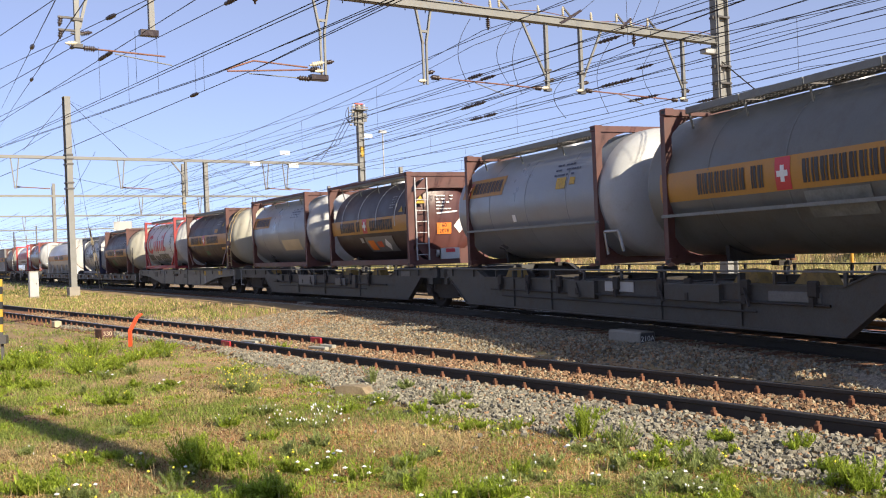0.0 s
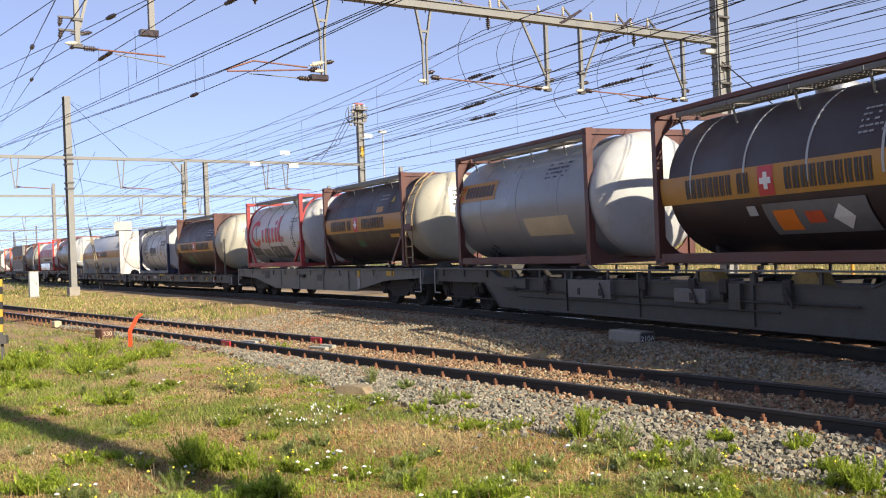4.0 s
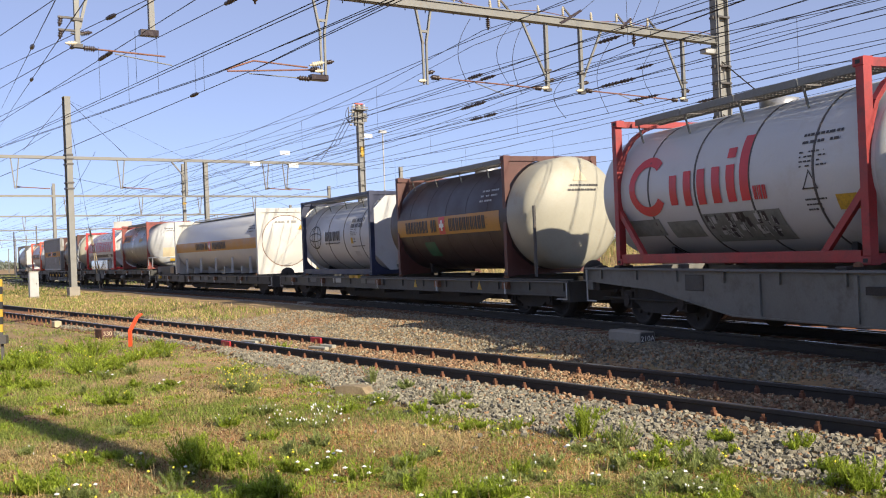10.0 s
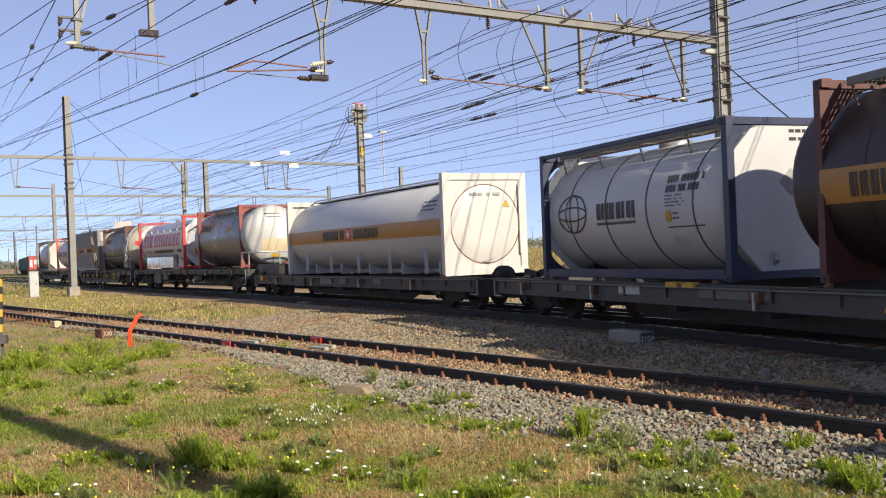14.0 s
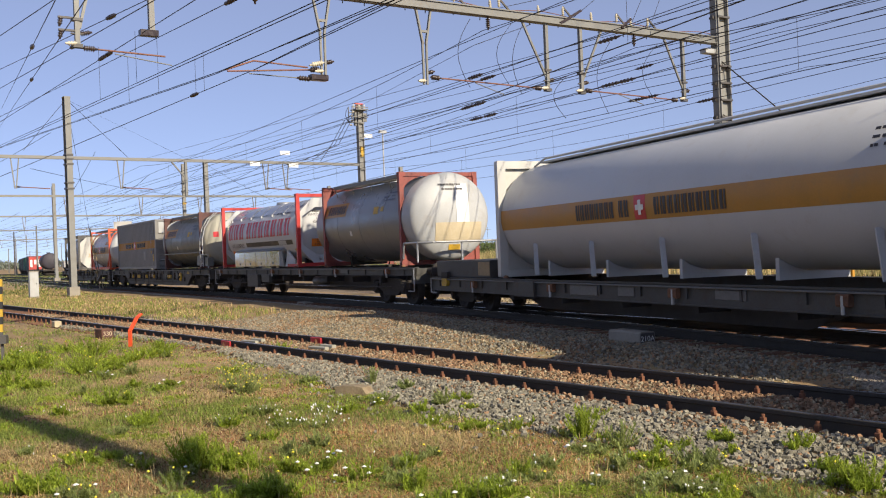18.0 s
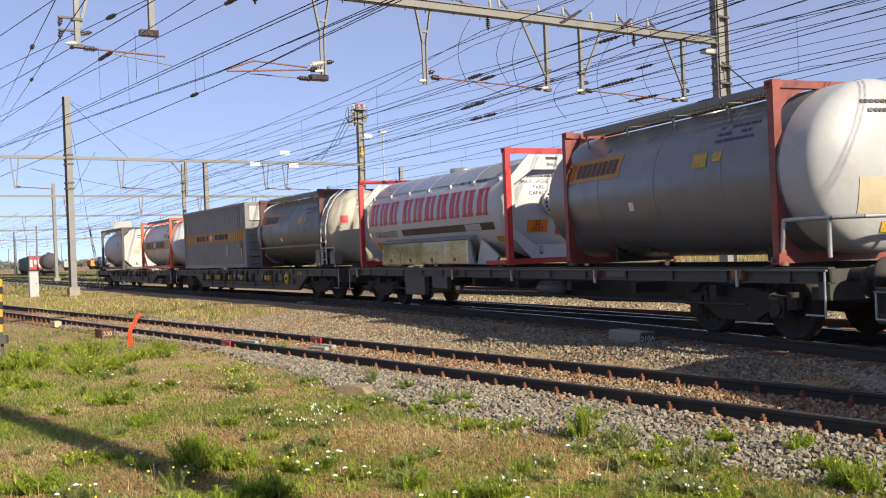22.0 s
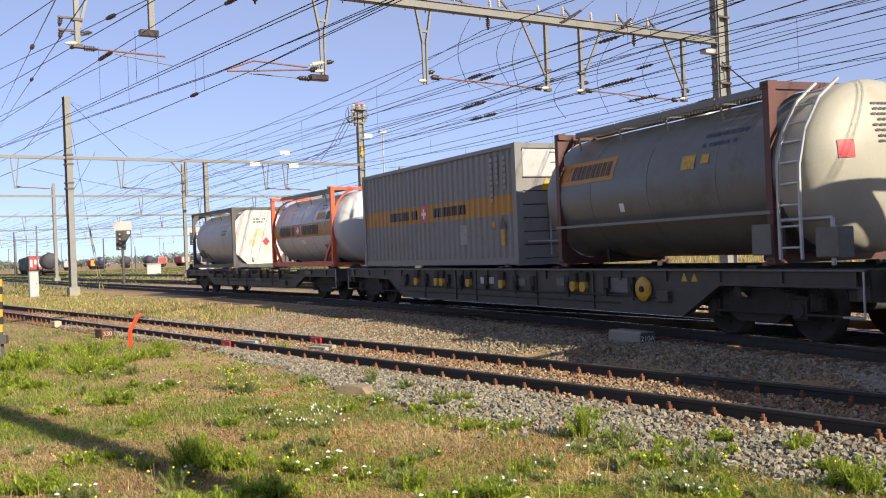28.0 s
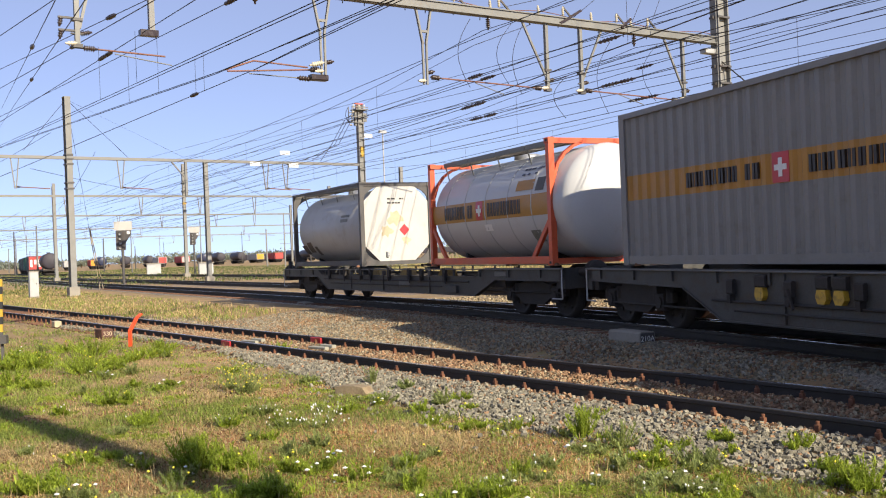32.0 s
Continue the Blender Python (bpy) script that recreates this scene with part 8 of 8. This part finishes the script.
def blades(base, height, width, lean, az, curl=0.5):
    """Many tapered, bent blades: arrays of root places, heights, widths, leans and directions."""
    n = len(base)
    c, s = np.cos(az), np.sin(az)
    side = np.stack([-s, c, np.zeros(n)], 1) * (width / 2)[:, None]
    out = np.stack([c, s, np.zeros(n)], 1)
    mid = base + out * (height * lean * 0.35)[:, None] + np.array([0, 0, 1]) * (height * 0.62)[:, None]
    tip = base + out * (height * lean)[:, None] + np.array([0, 0, 1]) * (height * (1 - curl * lean * 0.5))[:, None]
    v = np.stack([base - side, base + side, mid + side * 0.75, mid - side * 0.75, tip], 1).reshape(-1, 3)
    k = np.arange(n)[:, None] * 5
    return v, (k + np.array([[0, 1, 2, 3]])).tolist() + (k + np.array([[3, 2, 4]])).tolist()


def blade_mesh(name, v, f, m):
    me = bpy.data.meshes.new(name)
    me.from_pydata(v.tolist(), [], f)
    me.materials.append(m)
    return me


def tufts(name, label, spots, m, h, w, per, seed, spread=0.06, lean=(0.1, 0.9)):
    rng = np.random.default_rng(seed)
    spots = np.repeat(np.array(spots), per, 0)
    n = len(spots)
    scale = spots[:, 3]
    base = spots[:, :3] + np.concatenate([rng.normal(0, spread, (n, 2)), np.zeros((n, 1))], 1)
    v, f = blades(base, rng.uniform(h[0], h[1], n) * scale, rng.uniform(w[0], w[1], n) * np.sqrt(scale), rng.uniform(*lean, n), rng.uniform(0, 6.28, n))
    return solid(name, blade_mesh(name, v, f, m), None, label, "grass", kind="stuff")


rng = np.random.default_rng(12)
lists = {"straw": [], "rust": [], "green": [], "olive": [], "leafy": []}
tries = 0
while tries < 62000:
    tries += 1
    d = 1 / rng.uniform(1 / 55.0, 1 / 5.2)
    a = radians(169.07 + rng.uniform(-27, 27))
    x, y = d * math.cos(a), d * math.sin(a)
    o = near_off(x, y)
    along = (x - NEAR_P[0]) * NC + (y - NEAR_P[1]) * NS
    edge = -1.05 - 1.3 * max(0.0, min(1.0, (along + 2) / 9)) + 0.35 * noise.noise((along * 0.8, 1.7, 0))
    if o > edge:
        continue
    z = ground_z(x, y)
    big = 0.8 * noise.noise((x * 0.45, y * 0.45, 4.0)) + 0.75 * noise.noise((x * 1.6, y * 1.6, 9.0)) + 0.75 * max(0.0, min(1.0, (-x - 12.5) / 3.0)) * max(0.0, min(1.0, (-y - 0.8) / 1.5)) + (0.25 if o > edge - 0.5 else 0)
    sc = 1.0 + 0.35 * min(1.0, d / 25.0)
    r = rng.random()
    clump = noise.noise((x * 2.3, y * 2.3, 31.0)) + 0.5 * noise.noise((x * 0.6, y * 0.6, 33.0))
    if clump > 0.34 and r < (0.75 if d > 9.5 else 0.4):
        lists["leafy"].append((x, y, z, 0.7 + 1.1 * (clump - 0.34)))
    elif r < max(0.08, min(0.75, 0.4 + 1.4 * big)) * (0.3 if noise.noise((x * 0.7, y * 0.7, 40.0)) > 0.12 else 1.0):
        lists["green" if d > 10.5 or rng.random() < 0.6 else "rust"].append((x, y, z, sc * (1 + 0.5 * max(0, big))))
    elif rng.random() < 0.3:
        lists["olive"].append((x, y, z, sc))
    elif noise.noise((x * 0.8, y * 0.8, 20.0)) > 0.02 and rng.random() < 0.75:
        lists["rust"].append((x, y, z, sc * 0.8))
    elif d < 9.5 and noise.noise((x * 1.1, y * 1.1, 50.0)) > 0.05 and rng.random() < 0.6:
        lists["rust"].append((x, y, z, sc * 0.8))
    else:
        lists["straw"].append((x, y, z, sc))
tufts("dry_grass", "short dry straw-coloured grass", lists["straw"], m_straw, (0.015, 0.06), (0.004, 0.007), 9, 1, 0.09, (0.8, 2.6))
tufts("dead_grass", "matted rusty dead grass", lists["rust"], m_rustgrass, (0.015, 0.055), (0.004, 0.008), 10, 2, 0.1, (0.8, 2.4))
tufts("green_grass", "patchy fresh green grass", lists["green"], m_grass, (0.02, 0.07), (0.004, 0.009), 11, 3, 0.08, (0.4, 2.0))
tufts("clover", "low patches of leafy bright green weeds", lists["leafy"], m_leaf, (0.03, 0.08), (0.009, 0.02), 11, 11, 0.06, (0.6, 2.2))
tufts("olive_grass", "thin olive grass", lists["olive"], m_olive, (0.02, 0.065), (0.004, 0.009), 7, 4, 0.08, (0.4, 2.0))
# loose litter: pale straw lying flat, dark crumbs of soil and small stones
litter = [p for p in lists["straw"] + lists["rust"] + lists["olive"] if rng.random() < 0.5]
tufts("straw_litter", "pale straw lying on the ground", litter, m_litter, (0.01, 0.03), (0.004, 0.008), 4, 15, 0.1, (2.5, 6.0))
crumbs = [(p[0] + rng.normal(0, 0.05), p[1] + rng.normal(0, 0.05), p[2] + 0.004) for p in lists["rust"] + lists["straw"] if rng.random() < 0.85]
scatter_stones("soil_crumb", "dark crumbs of soil among the grass", crumbs, 0.0135, m_soil, 16)
# tall thin stalks
spots = [p for p in lists["straw"] + lists["olive"] if rng.random() < 0.05]
tufts("dry_stalk", "scattered taller dry stalks", spots, m_straw, (0.08, 0.18), (0.003, 0.005), 2, 5, 0.1, (0.05, 0.5))
# grass round the standpoint and behind it
spots = []
for _ in range(9000):
    x, y = rng.uniform(-9, 16), rng.uniform(-16, 12)
    a = (math.degrees(math.atan2(y, x)) - 169.07 + 180) % 360 - 180
    if near_off(x, y) < -2.4 and not (abs(a) < 27 and math.hypot(x, y) > 5.2):
        spots.append((x, y, ground_z(x, y), 1.0))
tufts("dry_grass", "dry grass beside the standpoint", spots[::3], m_straw, (0.02, 0.06), (0.005, 0.01), 7, 21, 0.12, (0.6, 2.2))
tufts("green_grass", "green grass beside the standpoint", spots[1::3], m_grass, (0.02, 0.07), (0.007, 0.014), 8, 22, 0.12, (0.4, 2.0))
tufts("olive_grass", "olive grass beside the standpoint", spots[2::3], m_olive, (0.02, 0.07), (0.005, 0.01), 7, 23, 0.12, (0.4, 2.0))
# strip between the tracks, and beside the far lines
spots = []
for _ in range(6500):
    s = -30 - 60 * rng.random() ** 1.2
    off = rng.uniform(-13, -2.9)
    x, y, h = on_track(s, off)
    if near_off(x, y) > 1.3 + 1.2 * max(0, (s + 42) / 12) and s + 0.9 * noise.noise((x * 0.3, y * 0.3, 2)) * 8 < -33:
        spots.append((x, y, ground_z(x, y), 1.6))
tufts("dry_grass", "dry grass strip between the tracks", spots[::2], m_straw, (0.05, 0.14), (0.008, 0.016), 7, 6, 0.15, (0.3, 1.4))
tufts("green_grass", "mixed green grass between the tracks", spots[1::2], m_grass, (0.04, 0.13), (0.01, 0.02), 7, 7, 0.15, (0.3, 1.4))
# tall grass bank beyond the tracks
spots = []
for _ in range(6000):
    s = -75 + 85 * rng.random()
    x, y, h = on_track(s, rng.uniform(16.5, 34))
    spots.append((x, y, ground_z(x, y), 1.0))
tufts("tall_grass", "tall yellow-green grass on the bank behind the tracks", spots[::2], m_olive, (0.4, 0.9), (0.02, 0.04), 10, 8, 0.25, (0.1, 0.6))
tufts("tall_grass", "tall dry grass on the bank behind the tracks", spots[1::2], m_straw, (0.35, 0.8), (0.015, 0.03), 8, 9, 0.25, (0.1, 0.6))
spots = []
for _ in range(5200):
    s = -75 - 190 * rng.random()
    x, y, h = on_track(s, rng.uniform(-14, 55))
    spots.append((x, y, ground_z(x, y), 1.0))
tufts("yard_grass", "patches of yellow-green grass between the yard tracks", spots[::3], m_olive, (0.1, 0.25), (0.04, 0.1), 7, 17, 0.8, (0.3, 1.2))
tufts("yard_grass", "patches of green grass between the yard tracks", [q for i, q in enumerate(spots) if i % 3], m_bush, (0.1, 0.3), (0.04, 0.1), 7, 10, 0.6, (0.1, 0.9))


def weed(label, x, y, h, r, stems, leaf, m, seed, flower=None, petals=0, z=None):
    """A clump: thin stems that fan out, with narrow leaves along them, and flower heads."""
    rng = np.random.default_rng(seed)
    t = thing("weed", label, "weed", "wild plants", at=pose(x, y, ground_z(x, y) if z is None else z))
    az = rng.uniform(0, 6.28, stems)
    ht = rng.uniform(0.15, 1.0, stems) * h * 0.85
    out = rng.uniform(0.1, 1.0, stems) * r
    g = Geo()
    base, hh, ww, ll, aa = [], [], [], [], []
    tips = []
    for a, k, o in zip(az, ht, out):
        root = np.array([math.cos(a), math.sin(a), 0]) * o * 0.3
        tip = np.array([math.cos(a) * o, math.sin(a) * o, k])
        tips.append(tip)
        g.tube(root, tip, 0.004, 4, 0.002, caps=False)
        for q in np.linspace(0.12, 1.0, 12):
            for _ in range(3):
                base.append(root + (tip - root) * q)
                hh.append(leaf * rng.uniform(0.4, 1.0))
                ww.append(leaf * rng.uniform(0.07, 0.16))
                ll.append(rng.uniform(0.3, 1.5))
                aa.append(rng.uniform(0, 6.28))
    tagged(part("stem", g, m, t), kind="stuff")
    v, f = blades(np.array(base), np.array(hh), np.array(ww), np.array(ll), np.array(aa), 0.7)
    tagged(part("foliage", blade_mesh("foliage", v, f, m), None, t), kind="stuff")
    if flower:
        for k in range(petals):
            tip = tips[k % len(tips)] + rng.normal(0, 0.03, 3) * np.array([1, 1, 0.5])
            size = rng.uniform(0.8, 1.2) * flower[1]
            g = Geo().lathe([(0.0, 0.002), (0.006, size * 0.6), (0.012, size), (0.02, size * 0.5), (0.024, 0.001)], n=7, axis="z", smooth=False)
            part("flower", g, flower[0], t).location = tip + np.array([0, 0, 0.01])


YF, WF, UMB = (m_ypetal, 0.013), (m_petal, 0.008), (m_petal, 0.022)
weed("upright clump of fine green shoots in the ballast", -9.08, 3.04, 0.36, 0.22, 40, 0.06, m_leaf, 1, z=-0.37)
weed("upright clump of fine green shoots in the ballast", -8.51, 3.22, 0.3, 0.2, 26, 0.06, m_leaf2, 2, z=-0.37)
weed("leafy green bush in the grass", -17.79, -2.9, 0.42, 0.6, 44, 0.08, m_leaf, 3, YF, 6)
weed("leafy green bush in the grass", -18.9, -3.0, 0.42, 0.6, 36, 0.08, m_leaf, 4, YF, 5)
weed("leafy green bush in the grass", -21.4, -3.3, 0.45, 0.6, 40, 0.1, m_leaf, 5, YF, 5)
weed("dense clump of large green leaves", -9.09, -0.55, 0.36, 0.34, 90, 0.075, m_leaf, 6)
weed("dense clump of large green leaves", -8.95, -0.25, 0.28, 0.26, 50, 0.075, m_leaf, 7)
weed("yellow flowering weed beside the ballast", -13.93, -0.2, 0.42, 0.35, 36, 0.07, m_leaf2, 8, YF, 34)
weed("yellow flowering weed beside the ballast", -14.6, -0.35, 0.4, 0.3, 24, 0.07, m_leaf2, 9, YF, 20)
weed("low plant covered in tiny white flowers", -10.76, 0.67, 0.3, 0.3, 30, 0.04, m_leaf2, 10, WF, 40)
weed("low plant covered in tiny white flowers", -10.9, 0.25, 0.22, 0.25, 20, 0.04, m_leaf2, 11, WF, 18)
weed("white umbel flowers above feathery leaves", -8.63, 0.5, 0.2, 0.32, 18, 0.07, m_leaf, 12, UMB, 9)
weed("white umbel flowers above feathery leaves", -8.2, 0.75, 0.16, 0.25, 12, 0.07, m_leaf, 13, UMB, 5)
weed("broad fresh green leaves close to the ground", -7.7, 0.11, 0.2, 0.34, 40, 0.11, m_leaf, 14, UMB, 2)
weed("broad fresh green leaves close to the ground", -7.5, -0.3, 0.18, 0.3, 30, 0.11, m_leaf, 15)
weed("broad fresh green leaves close to the ground", -7.15, 1.63, 0.17, 0.26, 30, 0.1, m_leaf, 16, UMB, 3)
weed("broad fresh green leaves close to the ground", -7.0, 1.2, 0.16, 0.22, 24, 0.1, m_leaf, 17, UMB, 2)
weed("green tuft growing out of the ballast", -11.6, 2.16, 0.24, 0.18, 22, 0.07, m_leaf2, 18, z=-0.37)
weed("green tuft growing out of the ballast", -13.93, 1.6, 0.3, 0.16, 22, 0.06, m_leaf2, 19, z=-0.37)
weed("green tuft beside the rail", -19.28, 0.5, 0.26, 0.3, 26, 0.08, m_leaf, 20, z=-0.37)
weed("leafy green plant in the grass", -8.65, -1.84, 0.2, 0.35, 34, 0.1, m_leaf, 21)
weed("fresh green plant at the edge of the ballast", -6.41, 4.25, 0.3, 0.22, 30, 0.08, m_leaf, 22)
weed("fresh green plant at the edge of the ballast", -7.56, 3.56, 0.22, 0.25, 26, 0.08, m_leaf2, 23, YF, 3)
weed("leafy green plant in the grass", -13.66, -1.92, 0.28, 0.3, 28, 0.09, m_leaf, 24)
rnd = random.Random(31)
for i in range(190):
    d = 1 / rnd.uniform(1 / 24.0, 1 / 6.0)
    a = radians(169.07 + rnd.uniform(-23, 24))
    x, y = d * math.cos(a), d * math.sin(a)
    if near_off(x, y) > -1.5:
        continue
    weed(rnd.choice(("small leafy green weed among dry grass", "pale green weed among dry grass")), x, y, rnd.uniform(0.07, 0.2), rnd.uniform(0.1, 0.26), rnd.randint(9, 18), rnd.uniform(0.06, 0.1), rnd.choice((m_leaf, m_leaf2)), 100 + i, rnd.choice((None, None, YF, UMB, WF)), rnd.randint(2, 5))


for i in range(22):
    x = rnd.uniform(-22.5, -14.5)
    y = rnd.uniform(-5.6, -2.0) - 0.1 * (x + 18)
    if near_off(x, y) < -1.3:
        weed("leafy bright green bush in the grass", x, y, rnd.uniform(0.16, 0.36), rnd.uniform(0.3, 0.6), rnd.randint(22, 40), rnd.uniform(0.08, 0.12), m_leaf, 400 + i, YF, rnd.randint(0, 5))


def bush(name, label, x, y, h, w, n, leaf, seed, m=None, trunk=0.12):
    """A trunk with limbs and an uneven crown of many small leaf clumps."""
    rng = np.random.default_rng(seed)
    t = thing(name, label, "tree" if name == "tree" else "bush", "trees and bushes in the distance", at=pose(x, y, ground_z(x, y) if abs(x) < 200 else -0.4))
    g = Geo().tube((0, 0, -0.2), (0, 0, h * 0.45), trunk, 6, trunk * 0.6)
    tips = []
    for i in range(7):
        a, e = rng.uniform(0, 6.28), rng.uniform(0.5, 0.95)
        tip = np.array([math.cos(a) * w * 0.36, math.sin(a) * w * 0.36, h * e * 0.85])
        tips.append(tip)
        g.tube((0, 0, h * rng.uniform(0.15, 0.4)), tip, trunk * 0.4, 5, trunk * 0.15)
    part("trunk", g, m_sleeper, t)
    lobes = np.array(tips + [np.array([0, 0, h * 0.72])])
    pick = lobes[rng.integers(0, len(lobes), n)]
    off = rng.normal(0, 1, (n, 3)) * np.array([w * 0.17, w * 0.17, h * 0.15])
    base = pick + off
    base[:, 2] = np.maximum(base[:, 2], 0.05 * h)
    v, f = blades(base, np.full(n, leaf) * rng.uniform(0.6, 1.3, n), np.full(n, leaf * 0.7), rng.uniform(0.2, 2.0, n), rng.uniform(0, 6.28, n))
    part("crown", blade_mesh("crown", v, f, m or m_bush), None, t)


# trees on the horizon, their haze painted into the leaves
for i in range(60):
    d = rnd.uniform(480, 640)
    a = radians(141 + 57 * (i + rnd.random()) / 60)
    bush("tree", "distant green tree on the horizon", d * math.cos(a), d * math.sin(a), rnd.uniform(3.6, 6.6), rnd.uniform(12, 22), 620, 0.9, 300 + i, m_treehaze, trunk=0.3)
for x, y, h, w in ((-57, 27, 2.4, 4.0), (-48, 30, 0.9, 2.6), (-57, 33, 1.2, 3.0), (-44, 27, 0.9, 2.2), (-66, 41, 1.1, 3.0), (-38, 25.5, 0.9, 2.0), (-75, 30, 2.5, 4.5), (-84, 26, 2.2, 4.0), (-92, 22, 2.4, 5.0), (-72, 46, 1.2, 3.5), (-31, 24, 0.9, 2.2), (-24, 24, 1.2, 2.6)):
    bush("bush", "shaggy yellow-green bush on the bank", x, y, h, w, 1500, 0.16, int(-x * 7), m_olive if int(-x) % 3 == 0 else m_bush, 0.05)

# bushes added out of view, to darken reflections in the cabinet and tank flanks
for i in range(30):
    k = (i + rnd.random()) / 30
    x, y = (-80 + 75 * k / 0.6, -31.5 - 16 * k / 0.6) if k < 0.6 else (-5 + 55 * (k - 0.6) / 0.4, -47.5 + 12 * (k - 0.6) / 0.4)
    bush("bush", "unseen green bush added for reflections in the tanks", x, y + rnd.uniform(-1.5, 1.5), rnd.uniform(3.4, 5.4), rnd.uniform(6, 8.5), 700, 0.42, 700 + i, m_olive if i % 3 == 0 else m_bush, 0.08)


def motions():
    """The whole train rolls along its curve, slowing slightly; the wheels turn with it."""
    for ob, s, half, z in MOVING:
        walk(ob, [(float(t), chord(run_at(s, t), half, z)) for t in range(0, 33)])
    for ob, at, radius in WHEELS:
        rows = []
        for i in range(0, 161):
            t = i * 0.2
            turn = (run_at(0.0, t) - run_at(0.0, 0.0)) / radius
            rows.append((t, pose(*at) @ Matrix.Rotation(turn, 4, "Y")))
        walk(ob, rows)


motions()
